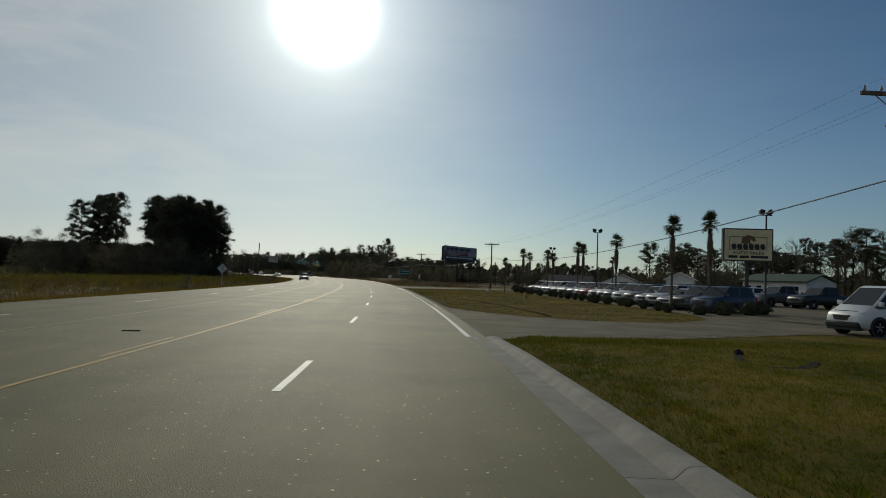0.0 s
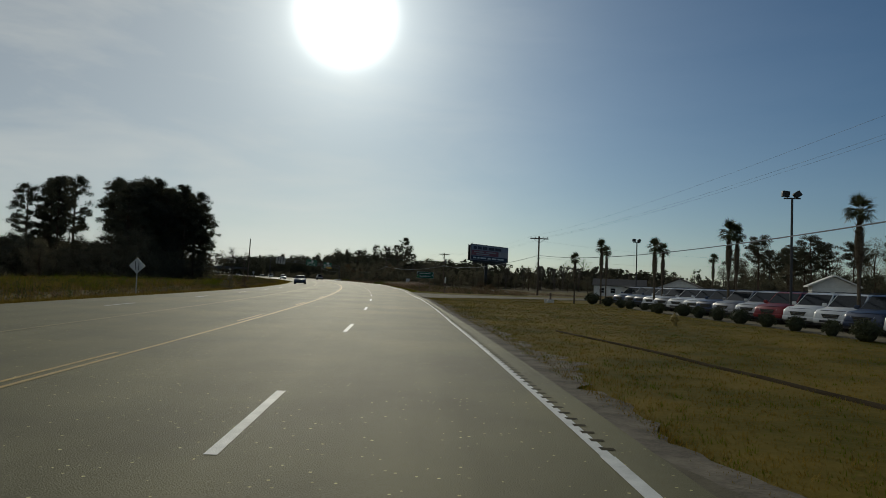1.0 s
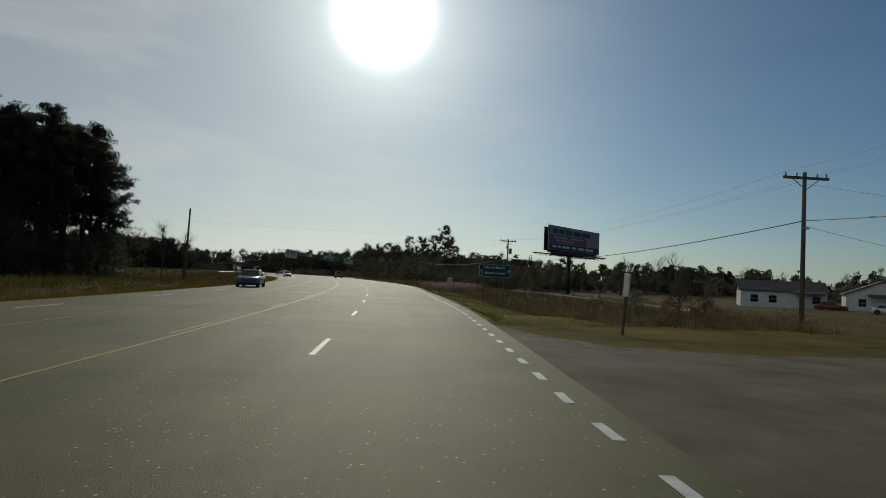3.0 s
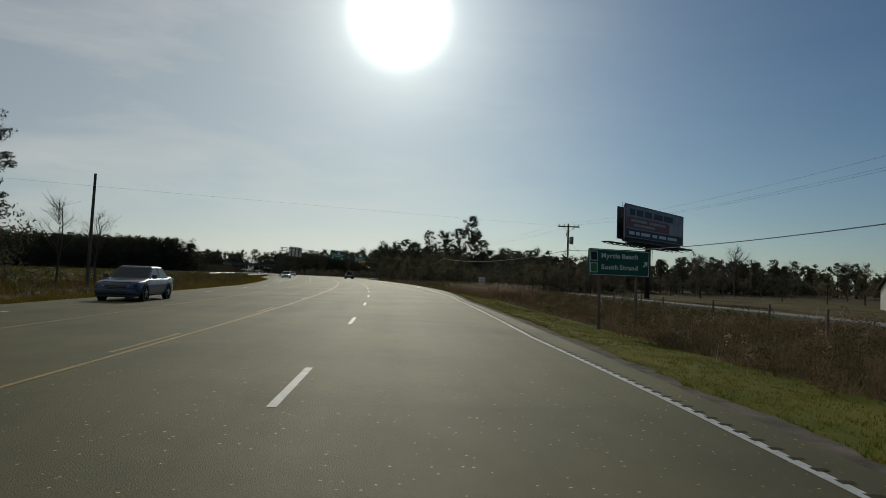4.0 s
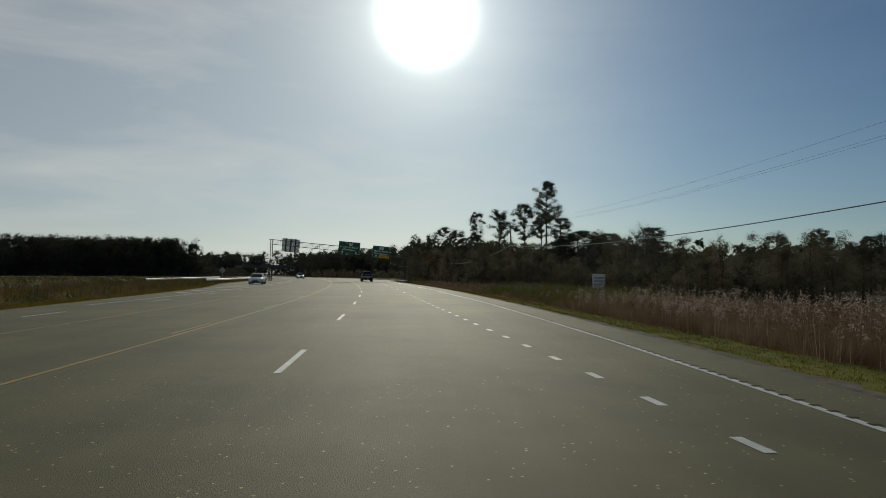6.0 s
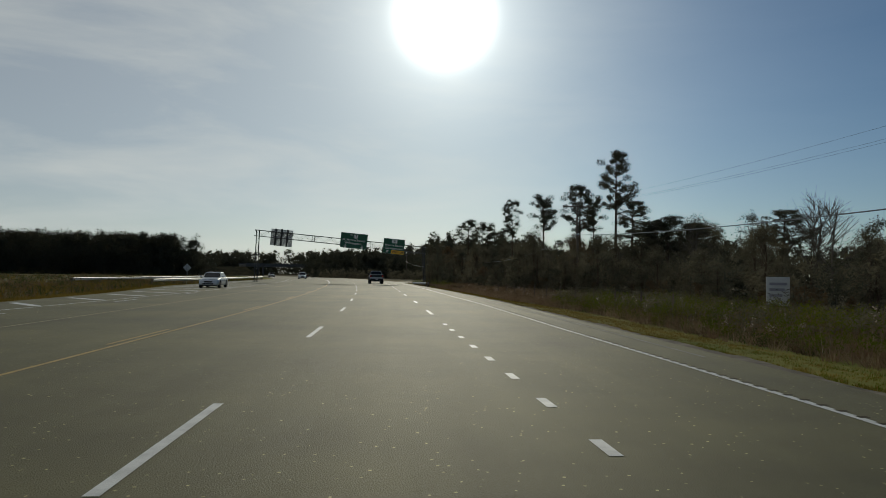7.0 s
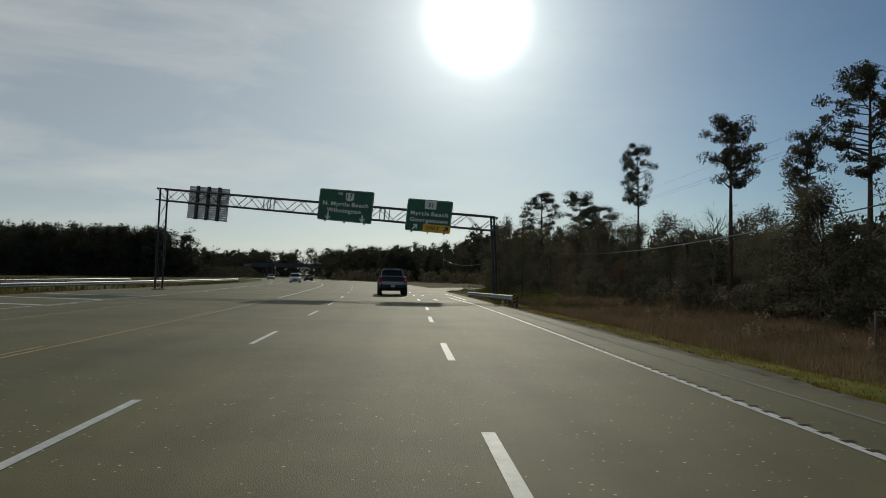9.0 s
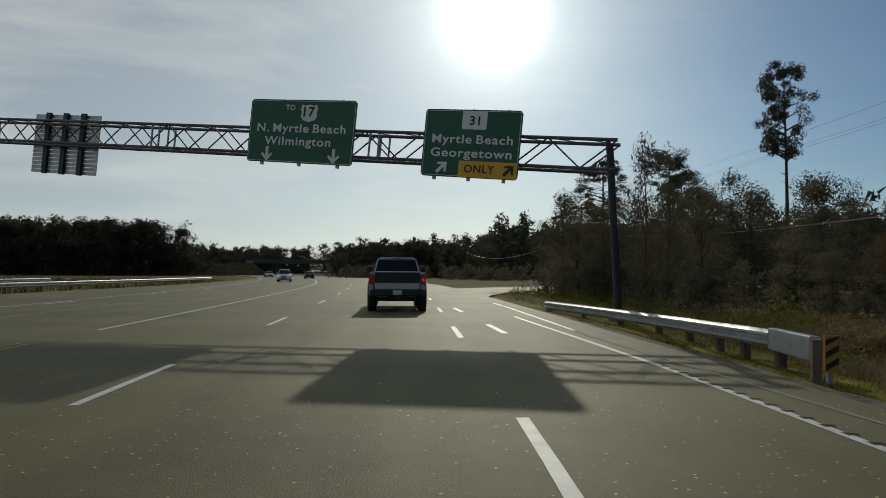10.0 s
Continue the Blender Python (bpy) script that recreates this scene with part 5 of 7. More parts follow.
vehicle("sedan", "red", pose(38.4, 180.5, -0.72, 0, 0, 70) @ SMALLER, "dark red car parked before a house")
vehicle("sedan", "white", pose(41.0, 171.0, -0.72, 0, 0, 60) @ SMALLER, "white car parked before a house")
vehicle("suv", "white", pose(66.0, 196.5, -0.72, 0, 0, 60) @ SMALLER, "white sport utility car parked beside the houses")
# cars in the far lanes, coming towards the camera
vehicle("sedan", "navy", pose(*rp(139.5, -9.7), 0, 0, heading(139)), "dark blue saloon car on the oncoming lane")
vehicle("sedan", "white", pose(*rp(256.0, -13.4), 0, 0, heading(256)), "white saloon car on the oncoming lane")
vehicle("suv", "white", pose(*rp(361.0, -9.0), 0, 0, heading(361)), "white car with lit headlamps far down the road", lit=True)
vehicle("sedan", "silver", pose(*rp(424.0, -11.0), 0, 0, heading(424)), "silver car with lit headlamps far down the road", lit=True)
vehicle("sedan", "black", pose(*rp(401.0, -4.2), 0, 0, heading(401) + 180), "dark car driving away far down the road")


# ---------------------------------------------------------------- the white crew-cab pickup ahead
def big_pickup(m):
    t = thing("pickup_truck", m, "large white crew-cab pickup with black tailgate panel and flared wings", "pickup truck")
    P = PAINTS["pale"]
    hw, f, r = 0.98, -2.95, 2.95
    # lower body in three lengths: nose, cab, bed
    part("nose", loft(B(), [ring(hw * 0.9, 0.62, 1.05, f), ring(hw * 0.97, 0.55, 1.20, f + 0.15), ring(hw, 0.52, 1.30, f + 0.7), ring(hw, 0.50, 1.36, -1.32)]), P, t)
    part("cab", loft(B(), [ring(hw, 0.50, 1.37, -1.315), ring(hw, 0.50, 1.39, 0.5), ring(hw, 0.50, 1.40, 1.03)]), P, t)
    # open bed: side walls, floor, tailgate
    for s in (-1, 1):
        bm = loft(B(), [[(s * x, y, z) for x, z in ((0.86, 0.62), (0.99, 0.60), (1.01, 0.95), (0.99, 1.38), (0.95, 1.43), (0.86, 1.43))] for y in (1.06, 1.7, r - 0.10)])
        part("bed_side", bm, P, t)
        part("bed_cap", box(B(), s * 0.91 - 0.07, s * 0.91 + 0.07, 1.06, r - 0.1, 1.43, 1.455, bevel=0.01), M_TRIM, t)
    part("bed_floor", box(B(), -0.86, 0.86, 1.06, r - 0.15, 0.70, 0.76), M_TRIM, t)
    part("bed_front", box(B(), -0.86, 0.86, 1.06, 1.12, 0.7, 1.42), P, t)
    tg = part("tailgate", box(B(), -0.80, 0.80, r - 0.12, r - 0.02, 0.80, 1.44, bevel=0.025), P, t)
    part("tailgate_panel", box(B(), -0.80, 0.80, r - 0.021, r - 0.006, 1.03, 1.41, bevel=0.005), M_TRIM, tg, "black tailgate panel")
    part("tailgate_handle", box(B(), -0.13, 0.13, r - 0.01, r + 0.012, 1.345, 1.40, bevel=0.006), M_BLACK, tg)
    bm = loft(B(), [[(-0.62, y, 0.90), (0.62, y, 0.90), (0.78, y, 1.0), (-0.78, y, 1.0)] for y in (r - 0.02, r - 0.008)])
    part("tailgate_pressing", bm, P, tg)
    # cab glasshouse
    base = [(-0.90, -1.15, 1.34), (0.90, -1.15, 1.34), (0.90, 1.02, 1.36), (-0.90, 1.02, 1.36)]
    mid = [(-0.76, -0.38, 1.90), (0.76, -0.38, 1.90), (0.76, 0.86, 1.90), (-0.76, 0.86, 1.90)]
    top = [(-0.64, -0.15, 1.985), (0.64, -0.15, 1.985), (0.64, 0.72, 1.985), (-0.64, 0.72, 1.985)]
    part("cab_top", loft(B(), [base, mid, top]), P, t)
    pane(t, "windscreen", [base[0], base[1], mid[1], mid[0]], (0, -1, 0.3), M_WINDOW)
    pane(t, "rear_window", [base[3], base[2], mid[2], mid[3]], (0, 1, 0.1), M_WINDOW)
    part("roof_spoiler", box(B(), -0.66, 0.66, 0.72, 0.90, 1.93, 1.975, bevel=0.012), P, t)
    part("roof_brake_lamp", box(B(), -0.14, 0.14, 0.89, 0.915, 1.935, 1.965), M_REDLENS, t)
    for s, (i, j) in ((-1, (0, 3)), (1, (1, 2))):
        a, b, c, d = Vector(base[i]), Vector(base[j]), Vector(mid[j]), Vector(mid[i])
        for u, v in ((0.06, 0.50), (0.53, 0.95)):
            pane(t, "side_window", [a.lerp(b, u), a.lerp(b, v), d.lerp(c, v), d.lerp(c, u)], (s, 0, 0.2), M_WINDOW)
        for y in (-0.25, 0.78):
            part("door_handle", box(B(), s * 0.985 - 0.02, s * 0.985 + 0.02, y - 0.13, y + 0.07, 1.16, 1.20, bevel=0.008), M_CHROME, t)
        for y in (-1.28, -0.12, 1.0):
            part("door_gap", box(B(), s * 0.981 - 0.003, s * 0.981 + 0.003, y - 0.006, y + 0.006, 0.62, 1.3), M_TRIM, t)
        part("mirror", box(B(), s * 1.10 - 0.10, s * 1.10 + 0.10, -0.98, -0.84, 1.38, 1.64, bevel=0.04), M_TRIM, t)
        part("mirror_arm", box(B(), s * 0.96 - 0.07, s * 0.96 + 0.07, -0.95, -0.88, 1.38, 1.44), M_TRIM, t)
        part("side_step", rod(B(), (s * 0.98, -1.2, 0.42), (s * 0.98, 1.15, 0.42), 0.06, seg=8), M_TRIM, t)
        for y in (-1.85, 1.95):
            bm = lathe(B(), [(-s * 0.16, 0.58), (0.0, 0.60), (s * 0.05, 0.57), (s * 0.05, 0.46), (-s * 0.16, 0.45)], 28, s * 1.02, y, 0.52)
            part("wing_flare", bm, M_TRIM, t)
            wheel(t, s * 0.92, y, 0.43, 0.31, M_DARKRIM)
        lamp = loft(B(), [[(s * 0.80, y, 0.98), (s * 1.0, y, 0.98), (s * 1.01, y, 1.37), (s * 0.80, y, 1.33)] for y in (r - 0.13, r - 0.0)])
        part("tail_lamp", lamp, M_REDLENS, t, "dark red tail lamp")
        part("exhaust", rod(B(), (s * 0.62, r - 0.3, 0.50), (s * 0.62, r + 0.05, 0.50), 0.06, seg=12), M_DARKSTEEL, t)
        part("headlamp", box(B(), s * 0.78 - 0.16, s * 0.78 + 0.14, f - 0.02, f + 0.2, 1.0, 1.18, bevel=0.03), M_LAMPGLASS, t)
        part("mud_flap", box(B(), s * 0.92 - 0.15, s * 0.92 + 0.15, 2.42, 2.45, 0.3, 0.62), M_TRIM, t)
    part("turn_lamp", box(B(), -0.96, -0.88, r - 0.005, r + 0.004, 1.10, 1.20), M_REDLIT, t, "lit red turn lamp")
    part("rear_bumper", box(B(), -0.97, 0.97, r - 0.18, r + 0.10, 0.56, 0.80, bevel=0.04), M_TRIM, t)
    part("number_plate", box(B(), -0.16, 0.16, r + 0.10, r + 0.115, 0.62, 0.78), M_PLATE, t)
    part("tow_hitch", box(B(), -0.06, 0.06, r - 0.1, r + 0.14, 0.44, 0.54), M_DARKSTEEL, t)
    part("rear_axle", rod(B(), (-0.8, 1.95, 0.43), (0.8, 1.95, 0.43), 0.09, seg=8), M_DARKSTEEL, t)
    part("chassis", box(B(), -0.42, 0.42, -2.4, 2.7, 0.46, 0.62), M_DARKSTEEL, t)
    part("grille", box(B(), -0.62, 0.62, f - 0.03, f + 0.08, 0.86, 1.2, bevel=0.02), M_TRIM, t)
    return t


big_pickup(pose(*rp(296.0, 3.12), 0, 0, heading(296) + 180))


# ---------------------------------------------------------------- buildings
def house(m, label, w, d, wall, ridge, wall_mat, roof_mat, porch=None, along_x=True, openings=()):
    """A gabled house; its front looks towards -y. openings: (x, width, z0, z1, kind)."""
    t = thing("house", m, label, "house")
    # front and back walls with real openings: built from pieces round them
    def wall_run(name, y0, y1, cuts):
        bm = B()
        xs = sorted(cuts)
        x = -w / 2
        for cx, cw, z0, z1, kind in xs:
            box(bm, x, cx - cw / 2, y0, y1, 0, wall)
            if z0 > 0:
                box(bm, cx - cw / 2, cx + cw / 2, y0, y1, 0, z0)
            box(bm, cx - cw / 2, cx + cw / 2, y0, y1, z1, wall)
            x = cx + cw / 2
        box(bm, x, w / 2, y0, y1, 0, wall)
        return part(name, bm, wall_mat, t)

    wall_run("front_wall", -d / 2, -d / 2 + 0.15, openings)
    wall_run("back_wall", d / 2 - 0.15, d / 2, [])
    for s in (-1, 1):
        bm = B()
        x0, x1 = (s * w / 2, s * (w / 2 - 0.15))
        if along_x:
            out = [(-d / 2 + 0.15, 0), (d / 2 - 0.15, 0), (d / 2 - 0.15, wall), (0, ridge - 0.08), (-d / 2 + 0.15, wall)]
        else:
            out = [(-d / 2 + 0.15, 0), (d / 2 - 0.15, 0), (d / 2 - 0.15, wall), (-d / 2 + 0.15, wall)]
        prism(bm, out, min(x0, x1), max(x0, x1))
        part("side_wall", bm, wall_mat, t)
    if not along_x:
        for y0, y1 in ((-d / 2, -d / 2 + 0.15), (d / 2 - 0.15, d / 2)):
            part("gable", loft(B(), [[(-w / 2, y, wall), (w / 2, y, wall), (0, y, ridge - 0.08)] for y in (y0, y1)]), wall_mat, t)
    e = 0.35
    for s in (-1, 1):
        if along_x:
            slope = (ridge - wall) / (d / 2)
            q = [(-w / 2 - e, s * (d / 2 + e), wall - slope * e), (w / 2 + e, s * (d / 2 + e), wall - slope * e), (w / 2 + e, 0, ridge), (-w / 2 - e, 0, ridge)]
        else:
            slope = (ridge - wall) / (w / 2)
            q = [(s * (w / 2 + e), -d / 2 - e, wall - slope * e), (s * (w / 2 + e), d / 2 + e, wall - slope * e), (0, d / 2 + e, ridge), (0, -d / 2 - e, ridge)]
        part("roof", loft(B(), [q, [(a, b, c + 0.12) for a, b, c in q]]), roof_mat, t)
    # siding boards on the front
    for cx, cw, z0, z1, kind in openings:
        if kind == "door":
            dr = part("door", box(B(), cx - cw / 2, cx + cw / 2, -d / 2 + 0.05, -d / 2 + 0.1, z0, z1), M_TRIMWHITE, t, "pale panel door")
            part("door_handle", box(B(), cx + cw * 0.32, cx + cw * 0.40, -d / 2 + 0.02, -d / 2 + 0.05, 0.95, 1.0), M_CHROME, dr)
        else:
            wd = part("window", border(B(), cx - cw / 2 - 0.08, cx + cw / 2 + 0.08, z0 - 0.08, z1 + 0.08, -d / 2 - 0.03, -d / 2 + 0.06, 0.09), M_TRIMWHITE, t)
            part("pane", box(B(), cx - cw / 2, cx + cw / 2, -d / 2 + 0.06, -d / 2 + 0.075, z0, z1), M_WINDOW, wd)
            part("glazing_bar", box(B(), cx - cw / 2, cx + cw / 2, -d / 2 + 0.03, -d / 2 + 0.058, (z0 + z1) / 2 - 0.025, (z0 + z1) / 2 + 0.025), M_TRIMWHITE, wd)
            part("sill", box(B(), cx - cw / 2 - 0.12, cx + cw / 2 + 0.12, -d / 2 - 0.08, -d / 2 - 0.031, z0 - 0.14, z0 - 0.082), M_TRIMWHITE, wd)
    part("foundation", box(B(), -w / 2 + 0.02, w / 2 - 0.02, -d / 2 + 0.02, d / 2 - 0.02, -0.6, -0.002), M_CONCRETE, t)
    if porch:
        x0, x1, dep = porch
        pr = part("porch_roof", loft(B(), [[(x0, -d / 2 - dep, wall * 0.86), (x1, -d / 2 - dep, wall * 0.86), (x1, -d / 2 - 0.36, wall * 0.97), (x0, -d / 2 - 0.36, wall * 0.97)],
                                     [(x0, -d / 2 - dep, wall * 0.86 + 0.12), (x1, -d / 2 - dep, wall * 0.86 + 0.12), (x1, -d / 2 - 0.36, wall * 0.97 + 0.12), (x0, -d / 2 - 0.36, wall * 0.97 + 0.12)]]), roof_mat, t)
        part("porch_floor", box(B(), x0, x1, -d / 2 - dep, -d / 2 - 0.01, -0.5, 0.0), M_CONCRETE, t)
        k = int((x1 - x0) / 2.2)
        for i in range(k + 1):
            x = x0 + 0.15 + (x1 - x0 - 0.3) * i / max(1, k)
            part("porch_post", box(B(), x - 0.06, x + 0.06, -d / 2 - dep + 0.1, -d / 2 - dep + 0.22, 0, wall * 0.86), M_TRIMWHITE, t)
    return t


OFFICE = (36.9, 73.0)
M_TRIMWHITE = mat("white_trim", (0.7, 0.7, 0.67), 0.6, var=0.06)
house(pose(35.6, 190.6, -0.95, 0, 0, -14), "single-storey white house with a dark shingle roof and porch", 11.6, 7.0, 2.7, 4.1, M_SIDING, M_ROOFGREY, porch=(1.2, 5.6, 1.6),
      openings=[(-3.9, 1.1, 0.9, 2.0, "window"), (-1.4, 1.1, 0.9, 2.0, "window"), (2.2, 0.95, 0.0, 2.05, "door"), (4.4, 1.1, 0.9, 2.0, "window")])
house(pose(49.6, 189.0, -0.95, 0, 0, -22), "small white gabled house with a pale roof and a lean-to", 9.7, 9.0, 2.7, 4.7, M_SIDING, M_ROOFBROWN, porch=(-2.2, 2.2, 1.7), along_x=False,
      openings=[(-2.8, 1.0, 0.9, 2.0, "window"), (0.2, 0.95, 0.0, 2.05, "door"), (2.8, 1.0, 0.9, 2.0, "window")])
office = house(pose(*OFFICE, -0.3, 0, 0, -62), "long white office building with a green metal roof", 7.4, 5.0, 2.5, 3.2, M_SIDING, M_ROOFGREEN,
      openings=[(-3.0, 0.7, 0.9, 2.0, "window"), (-1.7, 0.7, 0.9, 2.0, "window"), (-0.4, 0.9, 0.0, 2.05, "door"), (1.0, 0.7, 0.9, 2.0, "window"), (2.6, 0.7, 0.9, 2.0, "window")])
for y, z0, z1 in ((-1.2, 0.9, 2.0), (1.3, 0.9, 2.0)):
    gw = part("gable_window", box(B(), -0.5, 0.5, -0.03, -0.003, z0, z1, pose(3.7, y, 0, 0, 0, 90)), M_TRIMWHITE, office)
    part("pane", box(B(), -0.42, 0.42, -0.04, -0.032, z0 + 0.08, z1 - 0.08, pose(3.7, y, 0, 0, 0, 90)), M_WINDOW, gw)
house(pose(27.5, 33.5, -0.2, 0, 0, -35), "small cream painted shed office with white trim", 5.0, 4.0, 2.6, 3.2, M_YSIDING, M_SIDING, openings=[(-1.0, 0.9, 0.9, 2.0, "window"), (1.0, 0.9, 0.0, 2.05, "door")])
house(pose(31.0, 89.0, -0.1, 0, 0, -22), "small white gabled carport office behind the parked cars", 3.4, 4.2, 2.3, 3.1, M_SIDING, M_SIDING, along_x=False, openings=[(0, 2.6, 0.0, 2.1, "door")])


# ---------------------------------------------------------------- lot lamps and small fixtures
def lot_lamp(x, y, top, yaw, label="dark steel floodlight pole with two lamp heads"):
    t = thing("floodlight", pose(x, y, -0.1, 0, 0, yaw), label, "floodlight", "floodlights on the lot")
    part("pole", rod(B(), (0, 0, -0.3), (0, 0, top), 0.065, 0.05, 10), M_DARKSTEEL, t)
    part("crossbar", box(B(), -0.36, 0.36, -0.03, 0.03, top, top + 0.06), M_DARKSTEEL, t)
    for s, a in ((-1, 8), (1, -35)):
        hd = part("lamp_head", box(B(), -0.16, 0.16, -0.12, 0.12, 0.0, 0.27, pose(s * 0.30, 0, top + 0.10, 0, a, 0), bevel=0.03), M_BLACK, t)
        part("lamp_glass", box(B(), -0.13, 0.13, -0.128, -0.121, 0.04, 0.23, pose(s * 0.30, 0, top + 0.10, 0, a, 0)), M_BLACK, hd)
    return t


lot_lamp(13.35, 59.3, 5.85, -8)
lot_lamp(19.6, 41.5, 5.95, 4)
lot_lamp(14.9, 93.4, 5.8, 10)
lot_lamp(37.9, 116.9, 6.6, 10)


def utility_box(x, y):
    t = thing("utility_box", pose(x, y, -0.62, 0, 0, 12), "small pale utility pedestal in the grass", "utility box")
    part("cabinet", box(B(), -0.27, 0.27, -0.24, 0.24, -0.25, 0.68, bevel=0.03), M_SIDING, t)
    part("lid", box(B(), -0.29, 0.29, -0.26, 0.26, 0.684, 0.73, bevel=0.01), M_TRANSFORMER, t)
    return t


def stake(x, y, h, r, material, label, lean=0.0):
    t = thing("marker_post", pose(x, y, -0.75, 0, lean, 10), label, "marker post")
    part("shaft", box(B(), -r, r, -r, r, -0.3, h, bevel=r * 0.3), material, t)
    part("cap", box(B(), -r * 1.1, r * 1.1, -r * 1.1, r * 1.1, h + 0.002, h + 0.04, bevel=r * 0.3), material, t)
    return t


stake(5.42, 86.4, 0.85, 0.05, M_SIDING, "short white marker post beside the utility pedestal")
stake(6.0, 87.3, 1.42, 0.07, M_POLE, "brown wooden stake behind the utility pedestal")


utility_box(5.9, 86.6)


M_HYDRANT = mat("faded_yellow_paint", (0.30, 0.22, 0.06), 0.7, var=0.3, scale=6)


def hydrant(x, y):
    t = thing("hydrant", pose(x, y, -0.22), "weathered pale yellow fire hydrant in the grass", "hydrant")
    bm = B()
    for z0, z1, a, b in ((0, 0.06, 0.16, 0.16), (0.06, 0.48, 0.095, 0.09), (0.48, 0.53, 0.14, 0.14), (0.53, 0.64, 0.115, 0.05)):
        rod(bm, (0, 0, z0), (0, 0, z1), a, b, 12)
    part("barrel", bm, M_HYDRANT, t)
    for d in ((1, 0), (-1, 0), (0, -1)):
        part("outlet", rod(B(), (0, 0, 0.40), (d[0] * 0.17, d[1] * 0.17, 0.40), 0.055, seg=10), M_HYDRANT, t)
    part("cap_nut", rod(B(), (0, 0, 0.63), (0, 0, 0.69), 0.025, seg=6), M_HYDRANT, t)
    return t


hydrant(6.7, 54.8)
ms = thing("mailbox", pose(-3.65, 102.9, 0.12, 0, 5, -60), "white curved roadside panel on a post", "mailbox")
part("panel", box(B(), -0.12, 0.12, -0.04, 0.04, 1.0, 1.7, bevel=0.03), M_SIDING, ms)
part("post", box(B(), -0.03, 0.03, -0.03, 0.03, -0.4, 1.0), M_POLE, ms)


# ---------------------------------------------------------------- overpass far ahead
def overpass():
    c = Vector((-160.0, 508.0, 0.0))
    t = thing("overpass", pose(c.x, c.y, 0, 0, 0, heading(505) + 4), "long low concrete road bridge far ahead", "bridge")
    part("deck", box(B(), -26, 60, -5, 5, 4.3, 5.2), M_HAZE, t)
    for s in (-1, 1):
        part("parapet", box(B(), -26, 60, s * 4.8 - 0.15, s * 4.8 + 0.15, 5.2, 5.8), M_HAZE, t)
    for x in (-17, 10, 30):
        for y in (-3, 3):
            part("pier", rod(B(), (x, y, -0.3), (x, y, 4.3), 0.45, seg=12), M_HAZE, t)
    for x0, x1 in ((-26.0, -120.0), (60.0, 150.0)):
        part("embankment", loft(B(), [[(x, -14, -0.4), (x, -5, 4.2 * k), (x, 5, 4.2 * k), (x, 14, -0.4)] for x, k in ((x0 + (4 if x0 < 0 else -4), 0.1), (x0, 1.0), (x1, 0.6))]), M_DUFF, t)
    return t


overpass()


# ---------------------------------------------------------------- trees
RNG = np.random.default_rng(11)


def pine(label, h, crown_from, spread, clumps, seed, group="pines", leaf=0.19, bark=M_BARK, needles=M_NEEDLE, per=120, clump=0.8):
    rng = np.random.default_rng(seed)
    t = thing("pine_tree", pose(0, 0, 0), label, "tree", group)
    bend = rng.normal(size=(2,)) * 0.012 * h
    pts = [(bend[0] * (k / 8) ** 2, bend[1] * (k / 8) ** 2, -0.5 + (h * 0.97 + 0.5) * k / 8) for k in range(9)]
    part("trunk", tube(B(), pts, [0.018 * h * (1 - 0.85 * k / 8) for k in range(9)], 8), bark, t, smooth=True)
    centres, radii = [], []
    bm = B()
    n = clumps
    for k in range(n):
        f = crown_from + (1 - crown_from) * (k + rng.random()) / n
        z = h * f * 0.98
        u = (f - crown_from) / (1 - crown_from)
        reach = spread * (0.35 + 0.9 * math.sin(math.pi * min(1, u * 0.85 + 0.12))) * (0.55 + 0.6 * rng.random())
        a = rng.random() * 2 * math.pi
        end = Vector((bend[0] * f * f + reach * math.cos(a), bend[1] * f * f + reach * math.sin(a), z + reach * (0.12 + 0.2 * rng.random())))
        start = Vector((bend[0] * f * f, bend[1] * f * f, z - 0.2))
        rod(bm, start, end, 0.006 * h * (1.1 - u), 0.012, 5)
        centres.append(end)
        radii.append(clump * (0.7 + 0.6 * rng.random()))
        if rng.random() < 0.7:
            centres.append(start.lerp(end, 0.6) + Vector(rng.normal(size=3) * 0.25))
            radii.append(clump * 0.7)
    # a few dead stubs lower down
    for k in range(5):
        z = h * (0.25 + (crown_from - 0.25) * rng.random())
        a = rng.random() * 6.28
        rod(bm, (0, 0, z), (0.7 * math.cos(a), 0.7 * math.sin(a), z + 0.15), 0.03, 0.01, 4)
    tagged(part("branchwork", bm, bark, t), kind="stuff")
    tri_ob("crown", scatter_leaves(rng, [tuple(c) for c in centres], radii, per, leaf, flat=0.6), needles, t)
    return t


